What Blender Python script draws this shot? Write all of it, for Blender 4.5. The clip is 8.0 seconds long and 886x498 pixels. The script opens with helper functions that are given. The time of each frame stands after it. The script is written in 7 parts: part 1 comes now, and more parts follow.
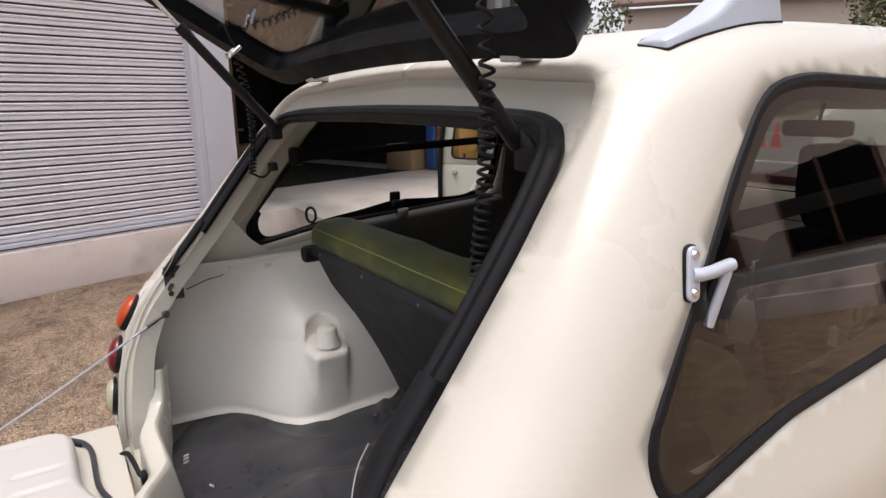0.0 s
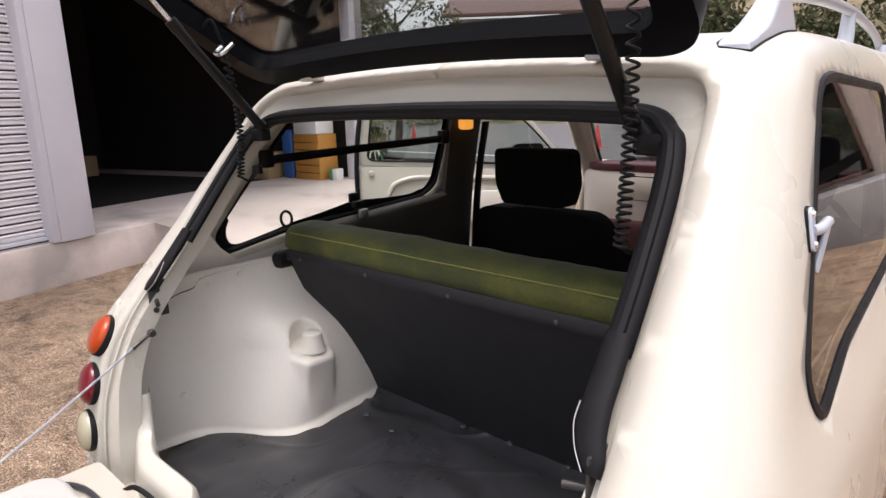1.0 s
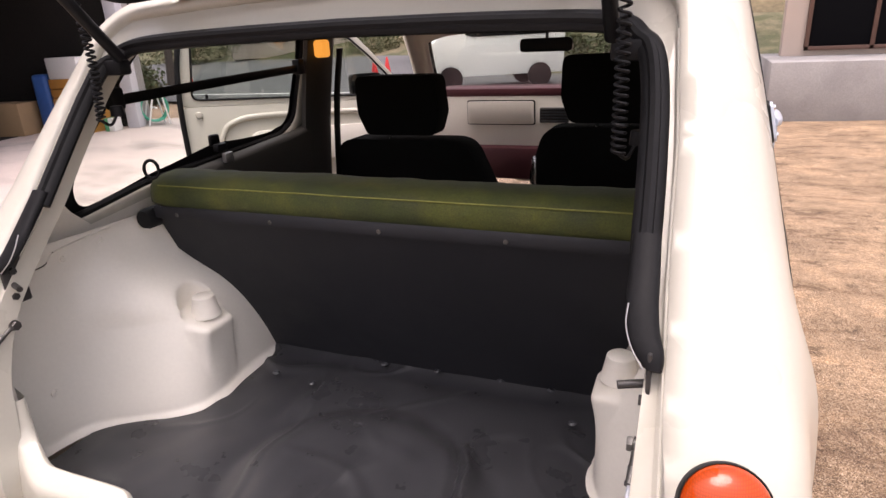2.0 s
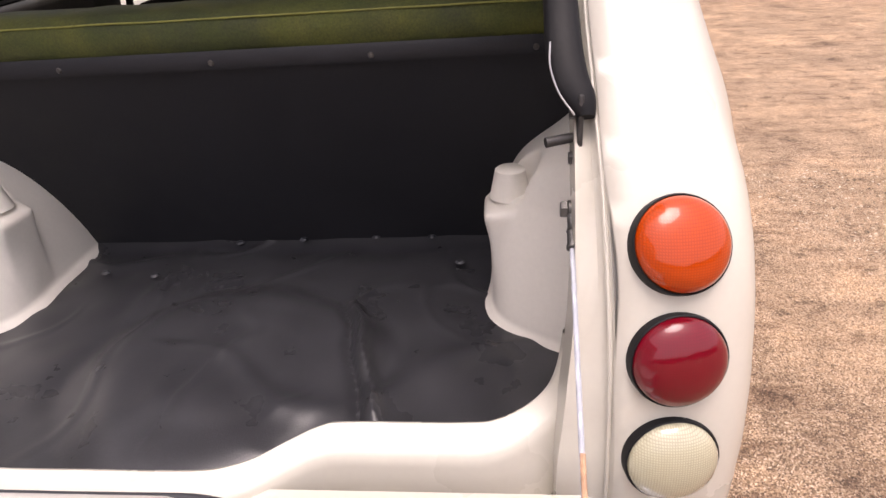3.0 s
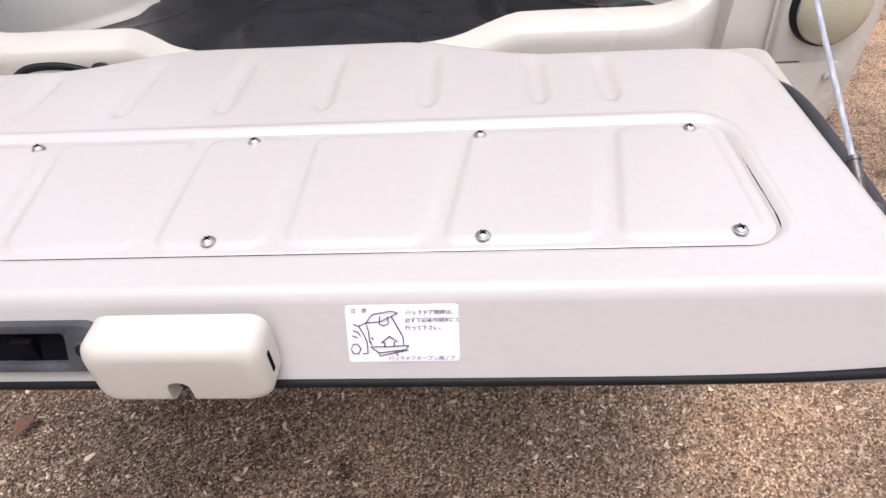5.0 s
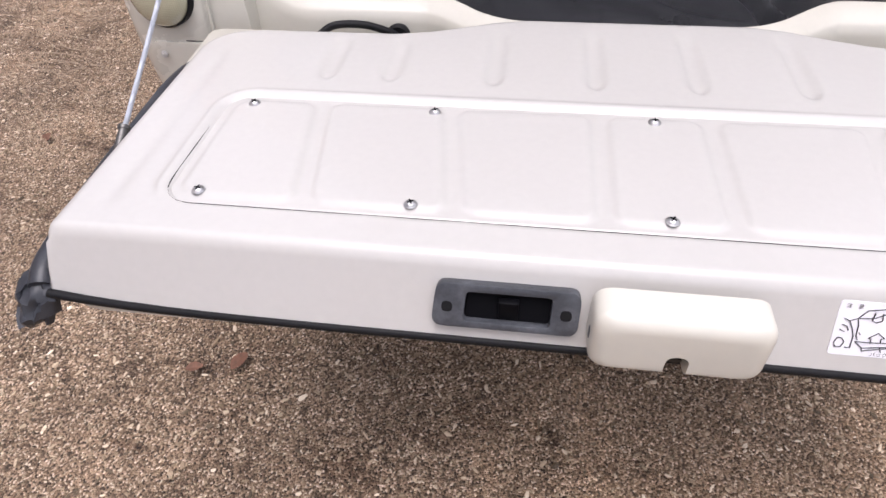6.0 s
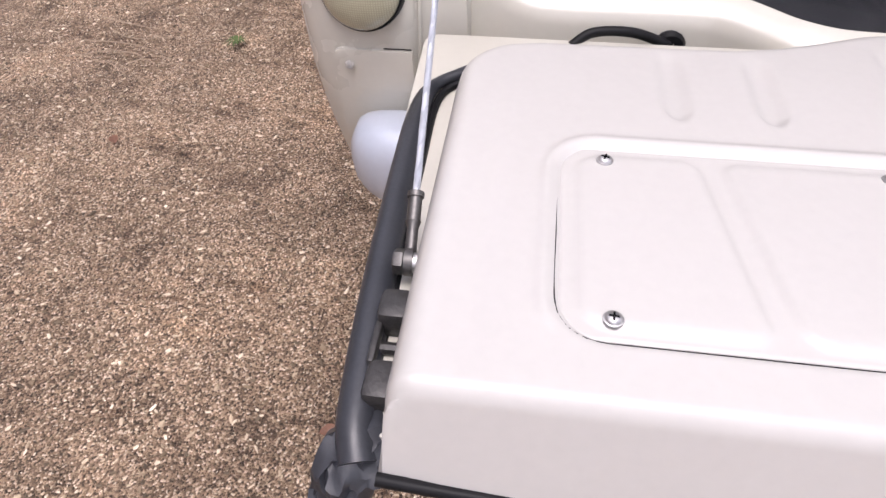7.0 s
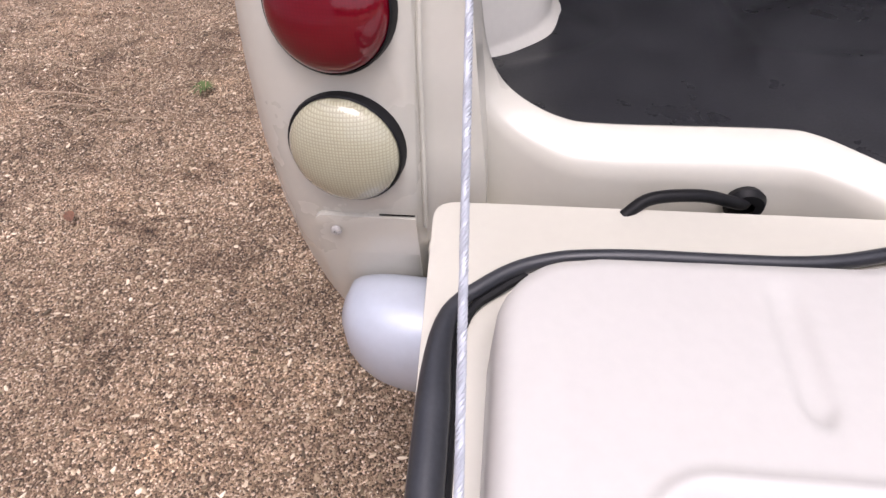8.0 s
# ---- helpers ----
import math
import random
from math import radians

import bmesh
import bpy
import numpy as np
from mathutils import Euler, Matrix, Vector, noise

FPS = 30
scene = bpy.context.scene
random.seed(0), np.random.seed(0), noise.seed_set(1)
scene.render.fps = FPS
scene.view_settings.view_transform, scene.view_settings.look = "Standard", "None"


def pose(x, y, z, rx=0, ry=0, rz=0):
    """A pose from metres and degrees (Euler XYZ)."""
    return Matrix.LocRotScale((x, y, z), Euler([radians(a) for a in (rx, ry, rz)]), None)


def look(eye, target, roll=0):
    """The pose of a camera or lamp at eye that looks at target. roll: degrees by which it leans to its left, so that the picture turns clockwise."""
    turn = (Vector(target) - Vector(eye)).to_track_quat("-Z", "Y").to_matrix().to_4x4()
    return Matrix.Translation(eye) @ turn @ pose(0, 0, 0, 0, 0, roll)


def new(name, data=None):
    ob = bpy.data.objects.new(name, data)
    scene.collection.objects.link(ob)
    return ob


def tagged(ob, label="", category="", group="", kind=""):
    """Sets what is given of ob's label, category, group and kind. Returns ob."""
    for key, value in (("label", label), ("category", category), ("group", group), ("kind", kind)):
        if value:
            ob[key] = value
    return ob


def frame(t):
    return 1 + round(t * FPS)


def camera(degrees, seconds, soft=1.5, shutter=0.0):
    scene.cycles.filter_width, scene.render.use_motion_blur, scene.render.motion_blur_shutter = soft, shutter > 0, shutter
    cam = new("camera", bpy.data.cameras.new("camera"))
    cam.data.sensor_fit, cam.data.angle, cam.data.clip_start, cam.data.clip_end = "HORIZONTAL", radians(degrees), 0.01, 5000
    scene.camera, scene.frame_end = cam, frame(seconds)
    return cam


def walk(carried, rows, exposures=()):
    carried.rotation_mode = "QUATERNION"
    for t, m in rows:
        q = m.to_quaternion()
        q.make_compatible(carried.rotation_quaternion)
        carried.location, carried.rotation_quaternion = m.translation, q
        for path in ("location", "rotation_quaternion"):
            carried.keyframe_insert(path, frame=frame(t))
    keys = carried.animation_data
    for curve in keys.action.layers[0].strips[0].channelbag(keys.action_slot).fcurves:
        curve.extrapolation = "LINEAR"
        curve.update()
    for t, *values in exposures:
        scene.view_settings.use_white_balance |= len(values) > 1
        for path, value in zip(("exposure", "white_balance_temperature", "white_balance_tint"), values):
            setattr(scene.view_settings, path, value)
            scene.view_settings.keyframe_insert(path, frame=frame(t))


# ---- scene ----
cam = camera(72.1, 8.0)
PATH = [
    (0, (1.069, 0.019, 1.429), (-0.567, 1.072, 0.963), -0.9),
    (0.5, (1.026, -0.215, 1.442), (-0.479, 1.027, 1.008), -0.9),
    (1, (0.859, -0.325, 1.418), (-0.443, 1.123, 0.963), -1.3),
    (1.2, (0.791, -0.347, 1.428), (-0.412, 1.177, 0.947), -1.7),
    (2.3, (0.537, -0.442, 1.347), (-0.007, 1.329, 0.593), -3.2),
    (2.5, (0.505, -0.39, 1.298), (0.075, 1.388, 0.49), -3.5),
    (3, (0.488, -0.388, 1.197), (0.296, 1.362, 0.25), -4.1),
    (3.5, (0.41, -0.569, 1.169), (0.369, 1.117, 0.095), -4.4),
    (4, (0.364, -0.649, 1.107), (0.373, 0.956, -0.087), -4.5),
    (4.2, (0.346, -0.672, 1.082), (0.351, 0.9, -0.155), -4.4),
    (5.3, (0.134, -0.697, 0.993), (-0.036, 0.737, -0.391), -4.0),
    (5.5, (0.071, -0.705, 1.004), (-0.125, 0.708, -0.398), -3.6),
    (6, (-0.124, -0.724, 1.035), (-0.364, 0.659, -0.39), -2.7),
    (6.5, (-0.345, -0.633, 0.98), (-0.598, 0.726, -0.464), -2.2),
    (7, (-0.469, -0.556, 0.972), (-0.7, 0.788, -0.491), -2.0),
    (7.5, (-0.528, -0.467, 0.975), (-0.729, 0.862, -0.506), -2.0),
    (8, (-0.53, -0.301, 1.006), (-0.714, 1.01, -0.493), -3.2),
]
walk(cam, [(t, look(eye, target, roll)) for t, eye, target, roll in PATH], exposures=[(0.0, 0.80, 6650, 16), (0.5, 0.90, 6650, 17), (1.2, 1.10, 6700, 19), (2.5, 1.20, 7050, 26), (3.5, 1.08, 6850, 26), (4.1, 0.92, 6650, 24), (5.5, 0.83, 6300, 19), (6.2, 0.83, 6300, 19), (7.5, 0.86, 6400, 23), (8.0, 0.86, 6400, 23)])

# ---- light ----
world = bpy.data.worlds.new("world")
scene.world = world
world.use_nodes = True
wn = world.node_tree
sky = wn.nodes.new("ShaderNodeTexSky")
sky.sky_type = "NISHITA"
sky.sun_disc = False
sky.sun_elevation = radians(79)
sky.sun_rotation = radians(168)
sky.air_density, sky.dust_density, sky.ozone_density = 1.2, 4.0, 1.0
wbg = wn.nodes["Background"]
pale = wn.nodes.new("ShaderNodeHueSaturation")
pale.inputs["Saturation"].default_value = 0.35
wn.links.new(sky.outputs[0], pale.inputs["Color"])
wn.links.new(pale.outputs[0], wbg.inputs[0])
wbg.inputs[1].default_value = 0.15
sun_data = bpy.data.lights.new("sun", "SUN")
sun_data.energy, sun_data.angle, sun_data.color = 1.0, radians(35), (1.0, 0.97, 0.93)
sun = new("sun", sun_data)
sun.matrix_world = look((0.26, -1.18, 6.2), (0, 0, 0))

# ---- materials ----


def material(name, colour, rough=0.5, metal=0.0, vary=0.08, scale=6.0, fine=120.0, bump=0.0, coat=0.0, second=None, mix_at=(0.45, 0.6), spec=0.5, mix_scale=None):
    """A principled material with colour variation at two scales and fine relief."""
    m = bpy.data.materials.new(name)
    m.use_nodes = True
    n, k = m.node_tree.nodes, m.node_tree.links
    b = n["Principled BSDF"]
    tex = n.new("ShaderNodeTexCoord")
    big, small = n.new("ShaderNodeTexNoise"), n.new("ShaderNodeTexNoise")
    big.inputs["Scale"].default_value, big.inputs["Detail"].default_value = scale, 6
    small.inputs["Scale"].default_value, small.inputs["Detail"].default_value = fine, 3
    k.new(tex.outputs["Object"], big.inputs["Vector"])
    k.new(tex.outputs["Object"], small.inputs["Vector"])
    add = n.new("ShaderNodeMath")
    add.operation = "ADD"
    k.new(big.outputs[0], add.inputs[0])
    k.new(small.outputs[0], add.inputs[1])
    spread = n.new("ShaderNodeMapRange")
    spread.inputs["From Min"].default_value, spread.inputs["From Max"].default_value = 0.6, 1.4
    spread.inputs["To Min"].default_value, spread.inputs["To Max"].default_value = 1 - vary, 1 + vary
    k.new(add.outputs[0], spread.inputs["Value"])
    base = n.new("ShaderNodeVectorMath")
    base.operation = "SCALE"
    base.inputs[0].default_value = colour
    if second:
        third = n.new("ShaderNodeTexNoise")
        third.inputs["Scale"].default_value, third.inputs["Detail"].default_value = mix_scale or scale * 0.6, 8
        k.new(tex.outputs["Object"], third.inputs["Vector"])
        step = n.new("ShaderNodeMapRange")
        step.inputs["From Min"].default_value, step.inputs["From Max"].default_value = mix_at
        k.new(third.outputs[0], step.inputs["Value"])
        mx = n.new("ShaderNodeMix")
        mx.data_type = "RGBA"
        mx.inputs[6].default_value, mx.inputs[7].default_value = (*colour, 1), (*second, 1)
        k.new(step.outputs[0], mx.inputs[0])
        k.new(mx.outputs[2], base.inputs[0])
    k.new(spread.outputs[0], base.inputs["Scale"])
    k.new(base.outputs[0], b.inputs["Base Color"])
    rr = n.new("ShaderNodeMapRange")
    rr.inputs["From Min"].default_value, rr.inputs["From Max"].default_value = 0.3, 0.7
    rr.inputs["To Min"].default_value, rr.inputs["To Max"].default_value = max(rough - 0.06, 0.02), min(rough + 0.06, 1)
    k.new(big.outputs[0], rr.inputs["Value"])
    k.new(rr.outputs[0], b.inputs["Roughness"])
    b.inputs["Metallic"].default_value = metal
    b.inputs["Coat Weight"].default_value = coat
    b.inputs["Coat Roughness"].default_value = 0.06
    b.inputs["Specular IOR Level"].default_value = spec
    if bump:
        bp = n.new("ShaderNodeBump")
        bp.inputs["Strength"].default_value = bump
        bp.inputs["Distance"].default_value = 0.004
        k.new(add.outputs[0], bp.inputs["Height"])
        k.new(bp.outputs[0], b.inputs["Normal"])
    return m


def glass(name, tint, gloss_rough=0.02):
    """A thin pane: clear tinted with mirror gloss by angle."""
    m = bpy.data.materials.new(name)
    m.use_nodes = True
    n, k = m.node_tree.nodes, m.node_tree.links
    n.remove(n["Principled BSDF"])
    clear, gloss, mx, fr = (n.new("ShaderNode" + s) for s in ("BsdfTransparent", "BsdfGlossy", "MixShader", "LayerWeight"))
    clear.inputs[0].default_value = (*tint, 1)
    gloss.inputs["Roughness"].default_value = gloss_rough
    fr.inputs[0].default_value = 0.5
    power, level = n.new("ShaderNodeMath"), n.new("ShaderNodeMapRange")
    power.operation = "POWER"
    k.new(fr.outputs["Facing"], power.inputs[0])
    power.inputs[1].default_value = 4.0
    level.inputs["To Min"].default_value, level.inputs["To Max"].default_value = 0.08, 1.0
    k.new(power.outputs[0], level.inputs["Value"])
    k.new(level.outputs[0], mx.inputs[0])
    k.new(clear.outputs[0], mx.inputs[1])
    k.new(gloss.outputs[0], mx.inputs[2])
    k.new(mx.outputs[0], n["Material Output"].inputs[0])
    return m


def lens_material(name, colour, rough=0.18, relief=0.5, dark=0.7):
    """Moulded lamp lens: a fine square grid behind a smooth gloss."""
    m = material(name, colour, rough, vary=0.05, coat=1.0, spec=0.25)
    n, k = m.node_tree.nodes, m.node_tree.links
    b = n["Principled BSDF"]
    b.inputs["Coat Roughness"].default_value = 0.02
    b.inputs["Coat IOR"].default_value = 1.55
    crd = n.new("ShaderNodeTexCoord")
    bands = []
    for way in ("X", "Z"):
        w = n.new("ShaderNodeTexWave")
        w.bands_direction = way
        w.inputs["Scale"].default_value = 118
        w.inputs["Distortion"].default_value = 0.0
        k.new(crd.outputs["Object"], w.inputs["Vector"])
        w.inputs["Detail"].default_value = 0.0
        bands.append(w.outputs["Fac"])
    grid = n.new("ShaderNodeMath")
    grid.operation = "MINIMUM"
    k.new(bands[0], grid.inputs[0])
    k.new(bands[1], grid.inputs[1])
    bp = n.new("ShaderNodeBump")
    bp.inputs["Strength"].default_value = relief
    bp.inputs["Distance"].default_value = 0.0012
    k.new(grid.outputs[0], bp.inputs["Height"])
    k.new(bp.outputs[0], b.inputs["Normal"])
    tone = n.new("ShaderNodeMapRange")
    tone.inputs["From Max"].default_value = 0.4
    tone.inputs["To Min"].default_value, tone.inputs["To Max"].default_value = dark, 1.06
    k.new(grid.outputs[0], tone.inputs["Value"])
    old = b.inputs["Base Color"].links[0].from_socket
    mul = n.new("ShaderNodeVectorMath")
    mul.operation = "SCALE"
    k.new(old, mul.inputs[0])
    k.new(tone.outputs[0], mul.inputs["Scale"])
    k.new(mul.outputs[0], b.inputs["Base Color"])
    return m


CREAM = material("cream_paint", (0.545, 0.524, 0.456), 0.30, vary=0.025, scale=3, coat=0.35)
# the same cream, lightened to make up for weak light inside
CREAM_LIFTED = material("cream_paint_lifted", (0.80, 0.765, 0.69), 0.40, vary=0.03, scale=5, bump=0.04, coat=0.2)
# the same cream, darkened so the brightly lit gate does not clip
CREAM_DIMMED = material("cream_paint_dimmed", (0.465, 0.451, 0.425), 0.40, vary=0.03, scale=4, coat=0.4)
RUBBER = material("black_rubber", (0.009, 0.009, 0.010), 0.5, vary=0.2, scale=30, bump=0.05, spec=0.16)
BLACK_PAINT = material("black_gloss", (0.006, 0.006, 0.007), 0.35, vary=0.1, coat=0.05, spec=0.2)
MAT_VINYL = material("black_vinyl", (0.031, 0.0315, 0.0355), 0.31, vary=0.3, scale=12, fine=400, bump=0.10)
BOARD = material("black_board", (0.0155, 0.016, 0.0195), 0.62, vary=0.25, scale=15, fine=500, bump=0.12, spec=0.35)
TRIM = material("dark_trim", (0.050, 0.047, 0.043), 0.55, vary=0.15, scale=10, fine=300, bump=0.1, spec=0.35)
VELVET = material("olive_velvet", (0.030, 0.041, 0.005), 0.75, vary=0.5, scale=16, fine=260, bump=0.25, second=(0.092, 0.096, 0.011), mix_at=(0.42, 0.80), mix_scale=7)
VELVET.node_tree.nodes["Principled BSDF"].inputs["Sheen Weight"].default_value = 0.08
PIPING = material("yellow_piping", (0.20, 0.20, 0.045), 0.7, vary=0.3)
SEAT_CLOTH = material("charcoal_cloth", (0.007, 0.0068, 0.0065), 0.95, vary=0.3, scale=30, fine=500, bump=0.3, spec=0.15)
STEEL = material("zinc_steel", (0.55, 0.54, 0.53), 0.35, 0.9, vary=0.2, scale=60, fine=400)
DARK_STEEL = material("dark_steel", (0.12, 0.115, 0.11), 0.42, 0.8, vary=0.3, scale=60, fine=400)
SILVER = material("silver_paint", (0.47, 0.51, 0.58), 0.32, 0.2, vary=0.04, coat=0.4)
CHROME = material("bright_metal", (0.7, 0.7, 0.71), 0.25, 1.0, vary=0.06)
GREY_PLASTIC = material("grey_plastic", (0.040, 0.043, 0.050), 0.42, vary=0.3, scale=25, fine=300, bump=0.1, second=(0.085, 0.09, 0.10), mix_at=(0.52, 0.7), mix_scale=30)
SEAL_GREY = material("slate_rubber", (0.028, 0.030, 0.036), 0.38, vary=0.2, scale=30, fine=300, bump=0.06)
HATCH_BLACK = material("satin_black", (0.004, 0.004, 0.005), 0.4, vary=0.2, scale=20, fine=300, spec=0.05)
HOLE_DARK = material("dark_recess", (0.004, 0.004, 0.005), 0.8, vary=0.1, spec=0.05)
ROPE = material("white_wire_rope", (0.40, 0.42, 0.46), 0.45, 0.2, vary=0.15, scale=90)
RUST = material("rusty_rope", (0.42, 0.25, 0.15), 0.7, vary=0.4, scale=90)
LAMP_AMBER = lens_material("amber_lens", (0.42, 0.045, 0.0002), 0.3, 0.10, 0.82)
LAMP_AMBER.node_tree.nodes["Principled BSDF"].inputs["Coat Weight"].default_value = 0.7
LAMP_AMBER.node_tree.nodes["Principled BSDF"].inputs["Specular IOR Level"].default_value = 0.1
LAMP_RED = lens_material("red_lens", (0.135, 0.0004, 0.007), 0.3, 0.04, 0.92)
LAMP_RED.node_tree.nodes["Principled BSDF"].inputs["Coat Weight"].default_value = 0.75
LAMP_RED.node_tree.nodes["Principled BSDF"].inputs["Specular IOR Level"].default_value = 0.1
LAMP_CLEAR = lens_material("clear_lens", (0.44, 0.418, 0.295), 0.2, 0.25, 0.78)
PANE = glass("pane", (0.86, 0.9, 0.87))
# darker tint puts the dim cabin's shade into the right-hand panes
PANE_SHADED = glass("shaded_pane", (0.42, 0.43, 0.40))
PANE_HATCH = glass("hatch_pane", (0.84, 0.86, 0.85))
LATCH_BLACK = material("greasy_steel", (0.045, 0.043, 0.042), 0.45, 0.4, vary=0.4, scale=60, fine=300, bump=0.15)
PAPER = material("sticker_paper", (0.74, 0.73, 0.76), 0.4, vary=0.02)
INK = material("black_ink", (0.03, 0.03, 0.035), 0.5, vary=0.05)
MAROON = material("maroon_trim", (0.07, 0.012, 0.018), 0.5, vary=0.1)
AMBER_LAMP = material("amber_cover", (0.85, 0.45, 0.12), 0.4, vary=0.05)
AMBER_LAMP.node_tree.nodes["Principled BSDF"].inputs["Emission Color"].default_value = (1.0, 0.42, 0.06, 1)
AMBER_LAMP.node_tree.nodes["Principled BSDF"].inputs["Emission Strength"].default_value = 0.35

# ---- mesh helpers ----


def mesh_object(name, bm, mat, parent=None, label="", smooth=True):
    me = bpy.data.meshes.new(name)
    bmesh.ops.recalc_face_normals(bm, faces=bm.faces) if len(bm.faces) < 6000 and smooth != "keep" else None
    bm.to_mesh(me)
    bm.free()
    for p in me.polygons:
        p.use_smooth = bool(smooth)
    me.materials.append(mat)
    ob = new(name, me)
    if smooth:
        me.set_sharp_from_angle(angle=radians(38))
    if parent:
        ob.parent = parent
    return tagged(ob, label)


def depth_of(ob):
    return 0 if ob.parent is None else 1 + depth_of(ob.parent)


def part(name, bm, mat, parent, label="", smooth=True):
    """One mesh under a thing or a part, at most two levels down."""
    while depth_of(parent) > 1:
        parent = parent.parent
    return mesh_object(name, bm, mat, parent, label, smooth)


def thing(name, label, category, at=(0, 0, 0), group="", kind=""):
    ob = new(name)
    ob.location = at
    ob.empty_display_size = 0.05
    return tagged(ob, label, category, group, kind)


def quads(rows, closed_u=False, closed_v=False):
    """A sheet through rows of points."""
    bm = bmesh.new()
    vs = [[bm.verts.new(p) for p in r] for r in rows]
    nr, nc = len(vs), len(vs[0])
    for i in range(nr if closed_v else nr - 1):
        for j in range(nc if closed_u else nc - 1):
            a, b, c, d = vs[i][j], vs[i][(j + 1) % nc], vs[(i + 1) % nr][(j + 1) % nc], vs[(i + 1) % nr][j]
            if len({a, b, c, d}) == 4:
                bm.faces.new((a, b, c, d))
    return bm


def box(x0, x1, y0, y1, z0, z1, bevel=0.004, seg=2):
    bm = bmesh.new()
    bmesh.ops.create_cube(bm, size=1, matrix=Matrix.LocRotScale(((x0 + x1) / 2, (y0 + y1) / 2, (z0 + z1) / 2), None, (x1 - x0, y1 - y0, z1 - z0)))
    if bevel:
        bmesh.ops.bevel(bm, geom=bm.edges[:], offset=min(bevel, 0.45 * min(x1 - x0, y1 - y0, z1 - z0)), segments=seg, affect="EDGES", profile=0.5)
    return bm


def join(*bms):
    out = bmesh.new()
    for b in bms:
        me = bpy.data.meshes.new("tmp")
        b.to_mesh(me)
        b.free()
        out.from_mesh(me)
        bpy.data.meshes.remove(me)
    return out


def moved(bm, m):
    bm.transform(m)
    return bm


def lathe(profile, steps=32, m=None):
    """Turns (radius, height) pairs about z."""
    rows = [[(r * math.cos(2 * math.pi * k / steps), r * math.sin(2 * math.pi * k / steps), h) for k in range(steps)] for r, h in profile]
    bm = quads(rows, closed_u=True)
    bmesh.ops.remove_doubles(bm, verts=bm.verts, dist=1e-6)
    if m is not None:
        bm.transform(m)
    return bm


def smooth_path(pts, n=8):
    """Catmull-Rom through points."""
    p = [Vector(q) for q in pts]
    p = [2 * p[0] - p[1]] + p + [2 * p[-1] - p[-2]]
    out = []
    for i in range(1, len(p) - 2):
        for k in range(n):
            t = k / n
            out.append(0.5 * (2 * p[i] + (p[i + 1] - p[i - 1]) * t + (2 * p[i - 1] - 5 * p[i] + 4 * p[i + 1] - p[i + 2]) * t * t + (3 * p[i] - p[i - 1] - 3 * p[i + 1] + p[i + 2]) * t ** 3))
    out.append(p[-2].copy())
    return out


def tube(path, radius, sides=10, closed=False, flat=None, up=(0, 0, 1)):
    """A round (or, with flat=(a, b), oval) bar along a path."""
    pts = [Vector(p) for p in path]
    rows = []
    side = None
    for i, p in enumerate(pts):
        if closed:
            d = (pts[(i + 1) % len(pts)] - pts[i - 1]).normalized()
        else:
            d = (pts[min(i + 1, len(pts) - 1)] - pts[max(i - 1, 0)]).normalized()
        if side is None:
            side = d.cross(Vector(up))
            side = side if side.length > 0.05 else d.cross(Vector((1, 0, 0)))
        side = (side - d * side.dot(d)).normalized()
        other = d.cross(side)
        a, b = flat or (radius, radius)
        if callable(radius):
            a = b = radius(i / (len(pts) - 1))
        rows.append([p + side * a * math.cos(2 * math.pi * k / sides) + other * b * math.sin(2 * math.pi * k / sides) for k in range(sides)])
    bm = quads(rows, closed_u=True, closed_v=closed)
    if not closed:
        bm.verts.ensure_lookup_table()
        n = len(rows)
        bm.faces.new([bm.verts[k] for k in range(sides)][::-1])
        bm.faces.new([bm.verts[(n - 1) * sides + k] for k in range(sides)])
    return bm


def rounded(pts, r, seg=6):
    """A 2D polygon with rounded corners; r: one radius, or one a corner."""
    out, n = [], len(pts)
    for i in range(n):
        a, b, c = Vector(pts[i - 1]), Vector(pts[i]), Vector(pts[(i + 1) % n])
        rad = r[i] if isinstance(r, (list, tuple)) else r
        u, v = (a - b).normalized(), (c - b).normalized()
        ang = math.acos(max(-1, min(1, u.dot(v))))
        if rad <= 0 or ang > 3.1:
            out.append(tuple(b))
            continue
        t = min(rad / math.tan(ang / 2), 0.49 * (a - b).length, 0.49 * (c - b).length)
        p, q = b + u * t, b + v * t
        for k in range(seg + 1):
            s = k / seg
            out.append(tuple((1 - s) ** 2 * p + 2 * s * (1 - s) * b + s * s * q))
    return out


